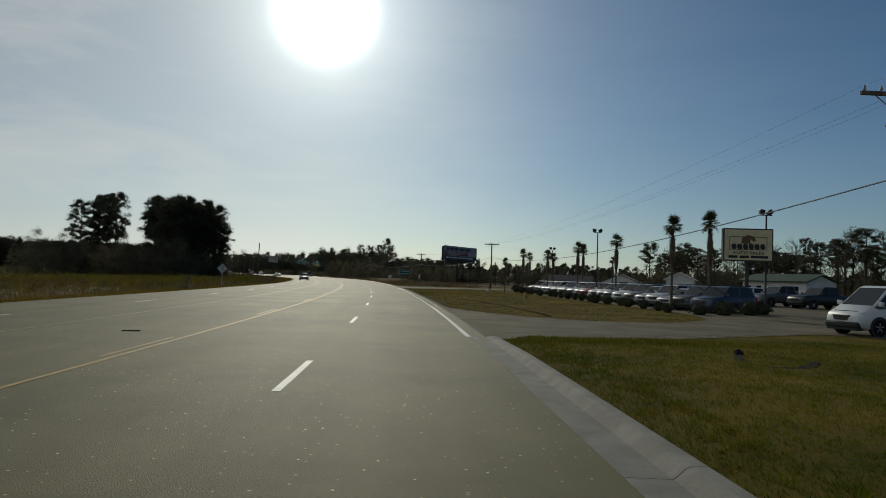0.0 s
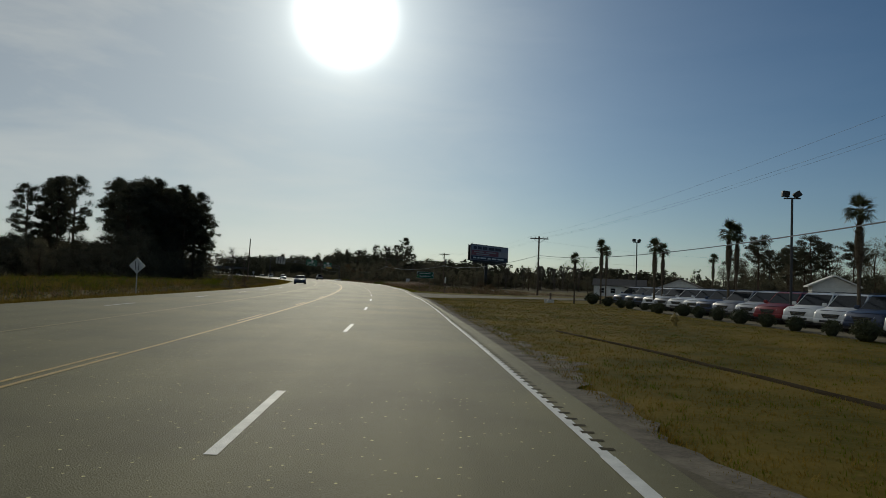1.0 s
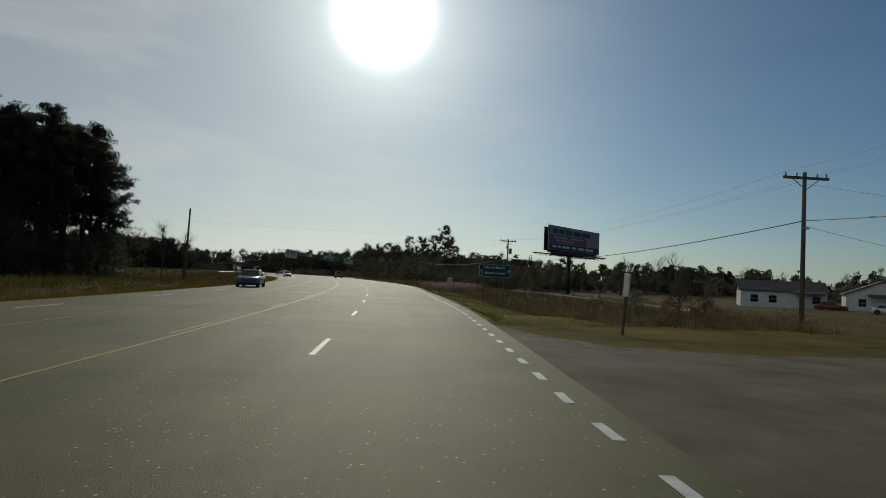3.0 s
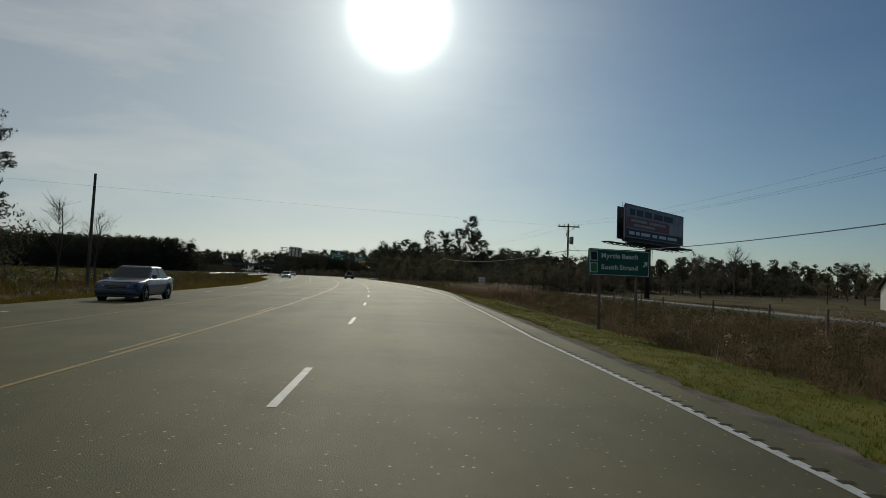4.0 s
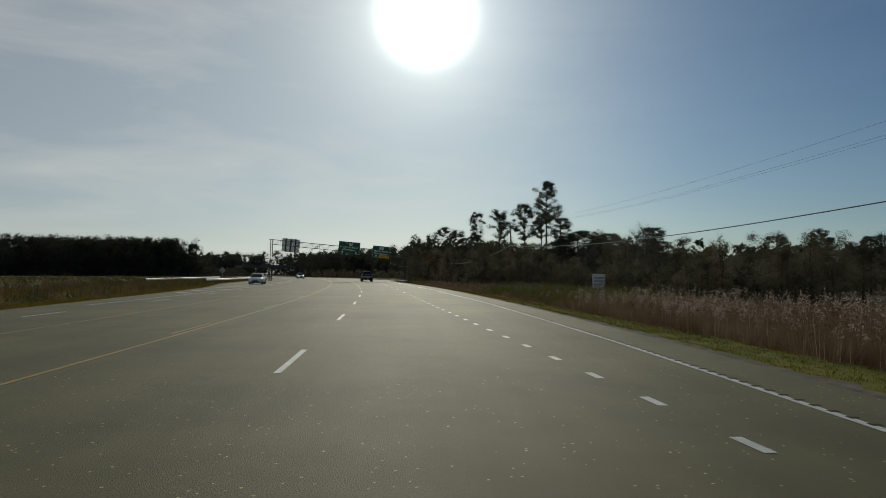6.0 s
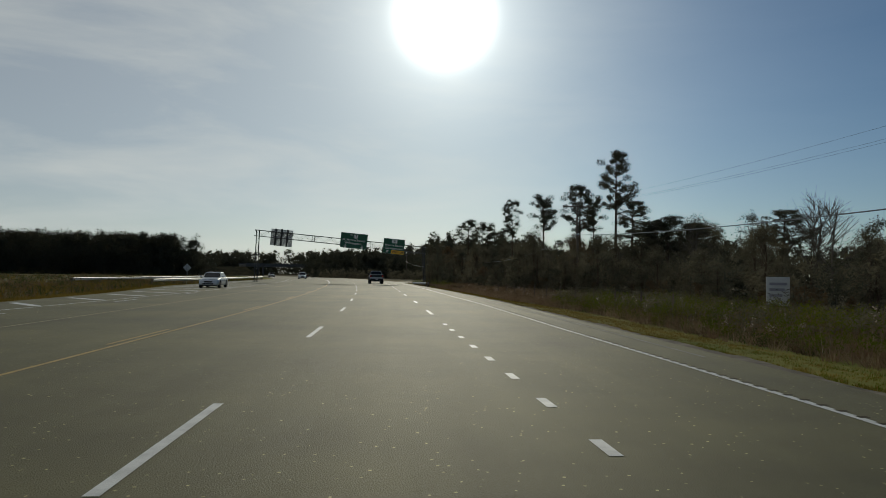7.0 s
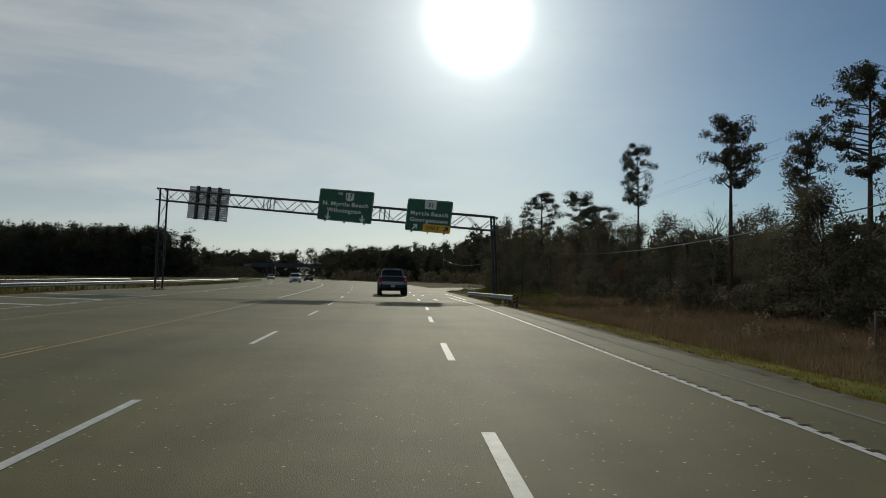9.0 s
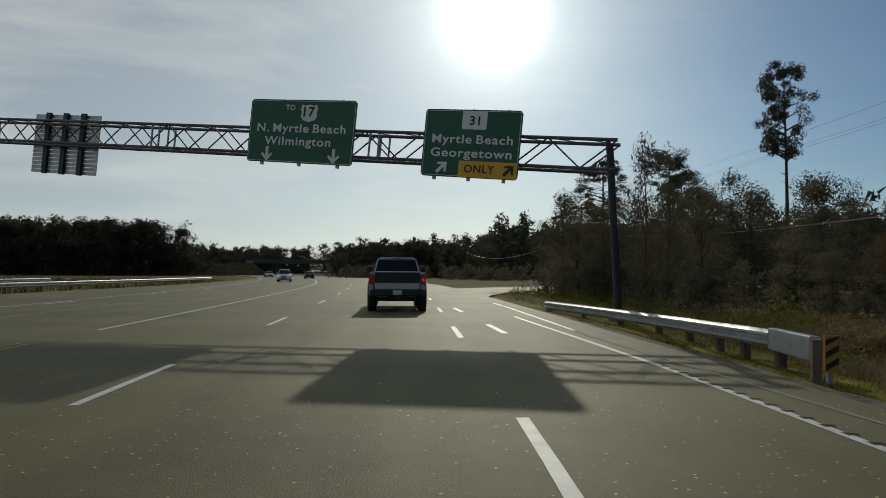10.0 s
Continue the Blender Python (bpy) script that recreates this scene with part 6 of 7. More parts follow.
def broadleaf(label, h, spread, seed, leaves, group="trees of the wood", n=46, leaf=0.135, per=100, low=0.12):
    rng = np.random.default_rng(seed)
    t = thing("tree", pose(0, 0, 0), label, "tree", group)
    part("trunk", tube(B(), [(0.1 * math.sin(k), 0.08 * math.cos(2 * k), -0.4 + (h * 0.8 + 0.4) * k / 6) for k in range(7)], [0.02 * h * (1 - 0.8 * k / 6) for k in range(7)], 7), M_BARK, t)
    bm = B()
    cs, rs = [], []
    for k in range(n):
        f = low + (1 - low) * rng.random()
        prof = math.sin(math.pi * min(0.97, 0.18 + 0.8 * (f - low) / (1 - low)))
        a, r = rng.random() * 6.28, spread * prof * (0.45 + 0.6 * rng.random())
        e = Vector((r * math.cos(a), r * math.sin(a), h * f))
        if k % 2 == 0:
            rod(bm, (0, 0, max(0.3, h * f * 0.72)), e, 0.004 * h, 0.01, 4)
        cs.append(tuple(e))
        rs.append(spread * (0.22 + 0.2 * rng.random()))
    tagged(part("branchwork", bm, M_BARK, t), kind="stuff")
    tri_ob("crown", scatter_leaves(rng, cs, rs, per, leaf, flat=0.85), leaves, t)
    return t


def bare_tree(label, h, seed):
    rng = np.random.default_rng(seed)
    t = thing("bare_tree", pose(0, 0, 0), label, "tree", "bare trees")
    part("trunk", tube(B(), [(0.06 * k * math.sin(seed + k), 0.05 * k, -0.4 + (h * 0.75 + 0.4) * k / 6) for k in range(7)], [0.013 * h * (1 - 0.75 * k / 6) for k in range(7)], 6), M_TWIG, t)
    bm = B()
    for k in range(34):
        f = 0.3 + 0.65 * rng.random()
        a = rng.random() * 6.28
        r = h * 0.24 * (1.15 - f) * (0.6 + rng.random())
        s = Vector((0, 0, h * f * 0.78))
        e = s + Vector((r * math.cos(a), r * math.sin(a), r * (0.8 + 0.6 * rng.random())))
        rod(bm, s, e, 0.0035 * h, 0.008, 4)
        for j in range(6):
            q = s.lerp(e, 0.35 + 0.6 * rng.random())
            d = Vector(rng.normal(size=3)) * 0.35
            rod(bm, q, q + (e - s).normalized() * h * 0.07 + d, 0.012, 0.004, 3)
    tagged(part("branchwork", bm, M_TWIG, t), kind="stuff")
    return t


def put(proto, used, x, y, z, scale, turn, wide=None):
    m = pose(x, y, z, 0, 0, turn) @ Matrix.Diagonal(((wide or scale), (wide or scale), scale, 1))
    if proto not in used:
        used.add(proto)
        proto.matrix_basis = m
        proto.scale = proto.scale
        return proto
    return copy_thing_scaled(proto, m)


def copy_thing_scaled(proto, m):
    ob = copy_thing(proto, Matrix())
    ob.matrix_basis = m
    return ob


USED = set()
# tall pines by the exit, each at its own place
TALL = [pine("tall slender pine with a sparse dark crown", 16.0, 0.60, 2.2, 40, 21, clump=0.72, leaf=0.16, per=150), pine("tall pine with bare trunk and tufted top", 15.0, 0.64, 2.2, 36, 22, clump=0.72, leaf=0.16, per=150),
        pine("tall pine with a broad dark crown", 15.0, 0.56, 2.3, 42, 23, clump=0.72, leaf=0.16, per=150)]
for i, (x, y, top) in enumerate([(-23.2, 277.4, 16.6), (-32.75, 305.0, 14.6), (-39.0, 320.9, 15.7), (-51.7, 351.0, 14.5), (-24.5, 314.8, 15.5), (-27.2, 292.0, 14.6), (-21.0, 281.0, 11.0), (-45.5, 336.0, 12.6), (-43.0, 352.0, 12.5),
                                 (-18.5, 268.0, 8.0), (-20.5, 262.0, 7.0), (-12.0, 290.0, 9.0), (-9.0, 262.0, 8.0), (-15.0, 300.0, 10.0)]):
    base = (16.0, 15.0, 15.0)[(0, 1, 0, 2, 1, 2)[i % 6] if i else 0]
    k = (0, 1, 0, 2, 1, 2)[i % 6] if i else 0
    put(TALL[k], USED, x, y, -0.3, (top + 0.3) / base, 57 * i, wide=0.64 if i == 2 else 0.85 + 0.05 * (i % 4))

# the wood on the right: mixed trees down to the ground
MIX = [broadleaf("dense dark green tree at the wood's edge", 8.0, 2.6, 31, M_LEAF), broadleaf("dark leafy tree in the wood", 10.0, 2.8, 32, M_LEAF, low=0.2), broadleaf("russet autumn tree at the wood's edge", 7.0, 2.2, 33, M_AUTUMN),
       broadleaf("dark evergreen tree in the wood", 9.0, 2.4, 34, M_NEEDLE, leaf=0.15, per=70)]
rng = np.random.default_rng(5)


def wood_edge(y):
    return ramp(y, (206, 26), (232, 21.0), (250, 18.5), (272, 17.6), (284, 16.6), (292, 14.4), (306, 12.6), (316, 14.2), (324, 18.6), (332, 26.5), (345, 44.0), (380, 61.0))


for i in range(165):
    y = 206 + 142 * rng.random()
    edge = wood_edge(y) + 1.0
    l = edge + 30 * rng.random() ** 1.7
    p = rp(y, l, -0.3)
    k = rng.choice(4, p=(0.37, 0.30, 0.05, 0.28))
    tall = ramp(y, (206, 3.6), (236, 4.0), (250, 4.2), (257, 5.2), (268, 5.6), (276, 4.0), (284, 2.7), (292, 2.5), (298, 4.6), (316, 6.4), (345, 7.0)) * (0.78 + 0.42 * rng.random()) * (1 + (l - edge) / 55)
    s = tall / (8.0, 10.0, 7.0, 9.0)[k]
    put(MIX[k], USED, p.x, p.y, -0.3, s, 360 * rng.random(), wide=s * (1.05 + 0.25 * rng.random()))


def understory(label, spots, tops, leaves, seed, leaf=0.13, per=26):
    """Saplings and thicket under the trees, past counting."""
    rng = np.random.default_rng(seed)
    cs, rs, stems = [], [], []
    for (x, y), h in zip(spots, tops):
        for j in range(13):
            f = 0.08 + 0.88 * rng.random()
            r = h * 0.42 * math.sin(math.pi * min(0.95, 0.25 + 0.7 * f)) * rng.random() ** 0.7
            a = rng.random() * 6.28
            cs.append((x + r * math.cos(a), y + r * math.sin(a), -0.4 + h * f))
            rs.append(h * (0.10 + 0.09 * rng.random()))
        stems.append((x, y, h))
    tri = scatter_leaves(rng, cs, rs, per, leaf, flat=0.95)
    tt = []
    for x, y, h in stems:
        for a in (0, 2.1, 4.2):
            tt += [(x + 0.04 * math.cos(a), y + 0.04 * math.sin(a), -0.6), (x + 0.04 * math.cos(a + 2.1), y + 0.04 * math.sin(a + 2.1), -0.6), (x, y, h * 0.9)]
    return tagged(tri_ob("thicket", np.concatenate([tri, np.array(tt)]), leaves), label, "thicket", kind="stuff")


for lab, n, m, sd, lo, hi in (("dark green thicket at the foot of the wood", 210, M_LEAF, 301, 1.6, 3.4), ("brown thicket at the foot of the wood", 60, M_AUTUMN, 302, 1.0, 2.0), ("evergreen saplings at the foot of the wood", 130, M_NEEDLE, 303, 1.6, 3.6)):
    ys = 206 + 132 * rng.random(n)
    understory(lab, [rp(y, wood_edge(y) + 6.5 * rng.random() ** 1.3)[:2] for y in ys], np.array([ramp(y, (262, 1.0), (272, 0.65), (291, 0.65), (298, 1.0)) for y in ys]) * (lo + (hi - lo) * rng.random(n)), m, sd)
n = 130
understory("low thicket beyond the exit ramp", [(-118 + 78 * u + 4 * rng.normal(), 428 - 42 * u ** 2 + 5 * rng.normal()) for u in rng.random(n)], 2.2 + 1.8 * rng.random(n), M_LEAF, 304, 0.3, 14)
# trees behind the dealer's office
rng = np.random.default_rng(77)
for i in range(40):
    u = rng.random() * 1.2 - 0.2
    x, y = 40 + 26 * u + rng.normal() * 2.0, 104 - 30 * u + 14 * rng.random()
    if i % 4:
        put(TALL[i % 3], USED, x, y, -0.3, (6.2 + 2.8 * rng.random()) / 15.0, 360 * rng.random(), wide=0.45 + 0.2 * rng.random())
    else:
        s = (0.45 + 0.3 * rng.random()) * (0.8 + 0.35 * max(0.0, u))
        put(MIX[(3, 0, 1)[i % 3]], USED, x, y, -0.3, s, 360 * rng.random(), wide=s * 1.05)
us = rng.random(70) * 1.2 - 0.2
understory("dark thicket behind the car lot", [(41 + 26 * u + rng.normal() * 2, 106 - 30 * u + 9 * rng.random()) for u in us], 2.4 + 2.0 * rng.random(70), M_NEEDLE, 305, 0.2, 24)
for i, (x, y, top) in enumerate([(52.0, 84.0, 9.5), (55.0, 80.5, 10.5), (57.5, 79.0, 11.5), (60.5, 76.0, 11.0), (46.5, 92.0, 6.2), (49.0, 95.0, 6.5)]):
    put(TALL[2], USED, x, y, -0.3, top / 15.0, 50 * i, wide=0.75)
# trees behind the white houses
for i, (x, y, s) in enumerate([(62, 196, 0.8), (66, 199, 0.9), (70, 203, 0.95), (74, 200, 0.85), (79, 206, 0.9), (84, 203, 0.8), (58, 205, 0.6), (54, 208, 0.55), (49, 212, 0.6), (44, 210, 0.5), (38, 214, 0.55), (32, 212, 0.5), (27, 215, 0.45), (68, 192, 0.6), (-49.0, 293.3, 0.72), (-48.2, 295.5, 0.66), (46.0, 108.0, 0.8), (50.0, 104.0, 0.85), (54.0, 99.0, 0.95), (43.0, 112.0, 0.7), (57.0, 95.0, 1.0), (39.0, 131.0, 0.75), (42.5, 129.0, 0.85), (46.0, 128.0, 0.8), (49.5, 126.0, 0.9), (53.0, 123.0, 0.85), (56.5, 120.0, 0.95), (48.0, 138.0, 0.75), (52.5, 136.0, 0.8), (44.0, 140.0, 0.7)]):
    put(MIX[(3, 1, 0)[i % 3]], USED, x, y, -0.4, s * (1.25 if x > 56 else 1.0), 60 * i, wide=s * (1.1 if x > 0 else 0.5))
rng = np.random.default_rng(78)
for i in range(34):
    u = rng.random()
    x, y = 2 + 78 * u, 243 + 38 * math.sin(u * 2.2) + 12 * rng.random()
    top = 5.5 + 3.0 * rng.random()
    put(TALL[i % 3], USED, x, y, -0.3, top / 15.0, 47 * i, wide=0.42 + 0.12 * rng.random())
BARE = [bare_tree("leafless pale tree at the wood's edge", 9.0, 41), bare_tree("leafless spindly tree at the wood's edge", 8.0, 42)]
for i, (x, y, s) in enumerate([(50.5, 86.0, 0.95), (47.0, 90.0, 0.9), (45.3, 294.8, 1.7), (-14.0, 236.0, 0.95), (-12.5, 243.0, 1.0), (-10.0, 251.0, 1.1), (-6.0, 238.0, 0.8), (-24.0, 286.0, 1.1), (-18.0, 256.0, 0.9), (-46.0, 157.5, 1.0), (-44.5, 160.0, 0.8), (58.0, 120.0, 1.4), (66.0, 128.0, 1.5),
                               (60.0, 98.0, 1.35), (24.0, 250.0, 1.0), (30.0, 262.0, 1.1), (70.0, 180.0, 1.3), (-27.5, 303.0, 1.2), (-33.0, 312.0, 1.1), (-21.5, 297.0, 1.05), (12.0, 243.0, 0.95), (17.0, 240.0, 0.8), (22.5, 246.0, 1.15), (27.0, 244.0, 1.0), (31.0, 250.0, 1.25), (36.5, 252.0, 0.9), (44.0, 256.0, 1.0), (52.0, 250.0, 1.1), (58.0, 246.0, 0.9)]):
    put(BARE[i % 2], USED, x, y, -0.3, s, 77 * i)

# the pine wood on the left
LEFT = [pine("tall pine of a dense roadside wood", 17.5, 0.36, 2.5, 62, 51, group="pines of the left wood", leaf=0.22, clump=0.85, per=120), pine("tall pine with a rounded dark crown", 17.5, 0.44, 2.4, 56, 52, group="pines of the left wood", leaf=0.22, clump=0.85, per=120),
        pine("slim tall pine with a pointed dark crown", 17.5, 0.34, 2.0, 58, 53, group="pines of the left wood", leaf=0.22, clump=0.8, per=120)]
rng = np.random.default_rng(9)
spots = [(-50.5, 154.0), (-50.0, 148.5), (-49.5, 142.5), (-50.5, 137.0), (-51.5, 131.5), (-51.5, 127.0), (-54.0, 151.5), (-55.0, 145.0), (-54.5, 139.0), (-58.5, 149.0), (-60.0, 143.0), (-52.0, 146.0), (-53.0, 135.0),
         (-66.0, 133.5), (-69.5, 137.0), (-72.0, 135.0), (-69.0, 143.0), (-71.0, 140.0), (-59.0, 156.0), (-64.0, 153.0)]
spots += [(-49.8, 151.2), (-51.6, 140.0), (-52.4, 148.6), (-53.2, 143.6), (-52.6, 129.4), (-56.4, 147.4), (-57.0, 141.4), (-57.6, 136.4), (-55.8, 132.6), (-52.0, 153.0), (-56.6, 153.2), (-51.0, 134.2)]
for i, (x, y) in enumerate(spots):
    s = 0.86 + 0.09 * rng.random() if i % 5 else 0.80
    if i == 0:
        s = 0.74
    if x < -62:
        s *= 1.06
    put(LEFT[i % 3], USED, x, y, -0.3, s, 360 * rng.random(), wide=0.80 + 0.20 * rng.random())
for i in range(48):
    x, y = -47.5 - 26 * rng.random() ** 1.3, 117 + 39 * rng.random()
    s = 0.55 + 0.35 * rng.random()
    put(MIX[(0, 3, 1)[i % 3]], USED, x, y, -0.3, s, 360 * rng.random(), wide=s * 1.25)

n = 170
understory("dense dark thicket under the pines", list(zip(-46.5 - 30 * rng.random(n) ** 1.2, 114 + 44 * rng.random(n))), 3.6 + 2.4 * rng.random(n), M_LEAF, 305, 0.24, 30)


# far woods all round: past counting, one object a belt
def far_wood(name, label, line, depth, n, h0, h1, seed, leaves=M_NEEDLE, leaf=0.8, even=1.6, count=10):
    rng = np.random.default_rng(seed)
    pts = [Vector(p) for p in line]
    seg = [(b - a).length for a, b in zip(pts, pts[1:])]
    tot = sum(seg)
    cs, rs, trunks = [], [], []
    for i in range(n):
        d = rng.random() * tot
        k = 0
        while k < len(seg) - 1 and d > seg[k]:
            d -= seg[k]
            k += 1
        dirv = (pts[k + 1] - pts[k]).normalized()
        p = pts[k] + dirv * d + Vector((-dirv.y, dirv.x)) * depth * rng.random()
        h = h0 + (h1 - h0) * rng.random() ** even
        w = h * (0.16 + 0.08 * rng.random())
        top_heavy = rng.random() < 0.45
        for j in range(15):
            f = (0.55 if top_heavy else 0.12) + (0.45 if top_heavy else 0.88) * rng.random()
            r = w * math.sin(math.pi * min(0.96, 0.2 + 0.72 * f)) * rng.random() ** 0.6
            a = rng.random() * 6.28
            cs.append((p.x + r * math.cos(a), p.y + r * math.sin(a), h * f))
            rs.append(h * (0.07 + 0.05 * rng.random()))
        for j in range(13):
            cs.append((p.x + rng.normal() * w * 1.5, p.y + rng.normal() * w * 1.5, h * 0.62 * rng.random()))
            rs.append(h * 0.14)
        trunks.append((p, h))
    tri = scatter_leaves(rng, cs, rs, count, leaf * 1.15, flat=0.8)
    tt = []
    for p, h in trunks:
        r = 0.011 * h
        for a in (0, 2.1, 4.2):
            u, v = (p.x + r * math.cos(a), p.y + r * math.sin(a), -0.5), (p.x + r * math.cos(a + 2.1), p.y + r * math.sin(a + 2.1), -0.5)
            tt += [u, v, (p.x, p.y, h * 0.95)]
    ob = tri_ob(name, np.concatenate([tri, np.array(tt)]), leaves)
    return tagged(ob, label, "wood", kind="stuff")


far_wood("far_wood", "far belt of mixed pines behind the houses", [(0, 330), (50, 385), (130, 385), (195, 300), (215, 190), (215, 60), (180, -60)], 45, 900, 6.5, 12.0, 61, leaf=0.75, count=12)
far_wood("far_wood", "low far scrub wood behind the field", [(0, 240), (26, 268), (70, 285), (110, 250), (125, 190)], 18, 430, 3.0, 5.6, 62, M_LEAF, 0.42)
far_wood("far_wood", "wooded rise left of the highway", [(-330, 330), (-240, 410), (-192, 446), (-186, 470)], 60, 760, 14.0, 17.5, 63, leaf=0.62, even=0.8, count=22)
far_wood("far_wood", "far wood across the end of the road", [(-420, 520), (-330, 640), (-250, 690), (-160, 640), (-110, 560), (-84, 470)], 50, 800, 15.0, 20.0, 64, leaf=0.85, count=15)
far_wood("far_wood", "dark wood inside the exit loop", [(-165, 530), (-126, 456), (-108, 450), (-86, 456), (-60, 440), (-40, 405), (-20, 370)], 40, 420, 7.5, 12.0, 65, leaf=0.5, even=1.2, count=22)
far_wood("far_wood", "far wood on the left", [(-320, -60), (-300, 60), (-260, 160), (-250, 260), (-310, 330)], 50, 420, 9.0, 13.5, 66, leaf=1.0)
far_wood("far_wood", "far wood behind the start of the road", [(150, -60), (60, -220), (-120, -240), (-300, -80)], -50, 300, 9.0, 14.0, 67, leaf=1.1)


# ---------------------------------------------------------------- palms and shrubs of the dealer
def palm(h, seed):
    rng = np.random.default_rng(seed)
    t = thing("palm_tree", pose(0, 0, 0), "cabbage palm with a shaggy trunk and fan fronds", "palm", "palms along the lot")
    part("trunk", tube(B(), [(0, 0, -0.3), (0, 0, h * 0.3), (0.02, 0, h * 0.5)], [0.11, 0.075, 0.08], 9), M_BOOT, t)
    part("boot_collar", tube(B(), [(0.02, 0, h * 0.44), (0.02, 0, h * 0.54), (0.02, 0, h * 0.66), (0.02, 0, h * 0.76), (0.02, 0, h * 0.84)], [0.08, 0.17, 0.19, 0.11, 0.06], 9), M_BOOT, t, "shaggy leaf boots")
    tri = []
    for k in range(150):
        z = h * (0.46 + 0.36 * rng.random())
        a = rng.random() * 6.28
        r = 0.07 + 0.10 * math.sin(math.pi * (z / h - 0.44) / 0.40)
        c = np.array([r * math.cos(a), r * math.sin(a), z])
        o = np.array([math.cos(a), math.sin(a), 0])
        s = np.array([-math.sin(a), math.cos(a), 0])
        tri += [c - s * 0.04, c + s * 0.04, c + o * (0.08 + 0.10 * rng.random()) + np.array([0, 0, 0.18])]
    tri_ob("boot_fringe", np.array(tri), M_BOOT, t)
    for k in range(34):
        a = rng.random() * 6.28
        el = radians(-34 + 120 * rng.random())
        d = Vector((math.cos(a) * math.cos(el), math.sin(a) * math.cos(el), math.sin(el)))
        side = d.cross(Vector((0, 0, 1))).normalized()
        up = side.cross(d)
        hub = Vector((0.02, 0, h * 0.86)) + d * 0.28
        bm = rod(B(), (0.02, 0, h * 0.85), hub, 0.018, 0.012, 4)
        for j in range(15):
            b = radians(-72 + 144 * j / 14)
            q = d * math.cos(b) + side * math.sin(b)
            ln = 0.56 * (0.72 + 0.25 * math.cos(b)) * (0.85 + 0.3 * rng.random())
            tip = hub + q * ln - up * 0.08 - Vector((0, 0, 0.10 * rng.random()))
            w = q.cross(up).normalized() * 0.020
            vs = [bm.verts.new(v) for v in (hub - w * 0.5, hub + q * ln * 0.5 - w, tip, hub + q * ln * 0.5 + w)]
            bm.faces.new(vs)
        part("frond", bm, M_PALM, t)
    return t


PALMS = [palm(5.0, 71), palm(5.0, 72)]
for i, (x, y, top) in enumerate([(13.4, 40.0, 5.75), (16.5, 42.3, 6.3), (13.9, 54.9, 5.6), (12.9, 65.5, 5.5), (13.5, 65.9, 5.35), (11.4, 74.6, 5.0), (12.15, 75.3, 4.75), (10.05, 85.9, 5.6), (11.46, 90.6, 5.35), (7.8, 85.8, 4.55), (25.3, 102.0, 5.6)]):
    put(PALMS[i % 2], USED, x, y, -0.3 if x < 9 else -0.1, top / 5.0, 40 * i, wide=0.72 if i in (4, 6, 8, 9) else 0.86)


def shrub(seed):
    rng = np.random.default_rng(seed)
    t = thing("shrub", pose(0, 0, 0), "dark clipped evergreen shrub before the parked cars", "shrub", "shrubs along the lot")
    bm = B()
    bmesh.ops.create_icosphere(bm, subdivisions=2, radius=0.42, matrix=Matrix.Translation((0, 0, 0.40)) @ Matrix.Diagonal((1, 1, 0.9, 1)))
    for v in bm.verts:
        v.co *= 1 + 0.25 * noise.noise(v.co * 3 + Vector((seed, 0, 0)))
    part("core", bm, M_SHRUB, t)
    d = rng.normal(size=(340, 3))
    d /= np.linalg.norm(d, axis=1)[:, None]
    d[:, 2] = np.abs(d[:, 2]) - 0.3
    c = d * (0.38 + 0.26 * rng.random((len(d), 1))) * np.array([1, 1, 1.0]) + np.array([0, 0, 0.46])
    tri_ob("foliage", scatter_leaves(rng, c, [0.08] * len(c), 3, 0.085), M_SHRUB, t)
    return t


SHRUBS = [shrub(81), shrub(82)]
rng = np.random.default_rng(83)
for i in range(20):
    y = 36.4 + 2.2 * i
    p = Vector((12.3 - 0.075 * (y - 36.4) + rng.normal() * 0.2, y, 0))
    s = 0.6 + 0.28 * rng.random()
    put(SHRUBS[i % 2], USED, p.x, p.y, -0.1, s, 60 * i, wide=s * (0.75 + 0.25 * rng.random()))
for i, (x, y, s) in enumerate([(9.2, 85.0, 1.15), (10.4, 84.6, 0.8), (12.0, 84.0, 0.9), (14.4, 35.0, 0.95), (16.2, 36.0, 1.0), (13.0, 34.6, 0.8), (17.6, 37.6, 0.9)]):
    put(SHRUBS[i % 2], USED, x, y, -0.15, s, 60 * i)


for i, (x, y, s) in enumerate([(0.6, 113.0, 0.26), (-1.2, 113.6, 0.2), (1.9, 113.8, 0.22), (-3.0, 168.0, 0.2), (2.0, 131.0, 0.2), (-22.5, 88.0, 0.17), (-24.0, 97.0, 0.2), (-19.5, 52.0, 0.16)]):
    put(MIX[(2, 0)[i % 2]], USED, x, y, -0.35, s, 60 * i, wide=s * 1.5)


# ---------------------------------------------------------------- grass, weeds and litter
def blades(rng, xy, z, height, width, per, spread, lean=0.35):
    """Grass tufts: thin bent blades, as triangles."""
    n = len(xy) * per
    base = np.repeat(np.column_stack([xy, z]), per, axis=0)
    hgt = np.repeat(height, per) * (0.55 + 0.6 * rng.random(n))
    a = rng.random(n) * 2 * np.pi
    base[:, :2] += np.column_stack([np.cos(a), np.sin(a)]) * (spread * rng.random(n))[:, None]
    o = np.column_stack([np.cos(a), np.sin(a), np.zeros(n)])
    s = np.column_stack([-np.sin(a), np.cos(a), np.zeros(n)])
    le = lean * rng.random(n)
    tip = base + o * (hgt * le)[:, None]
    tip[:, 2] += hgt
    w = (width * (0.6 + 0.8 * rng.random(n)))[:, None]
    return np.stack([base - s * w, base + s * w, tip], axis=1).reshape(-1, 3)


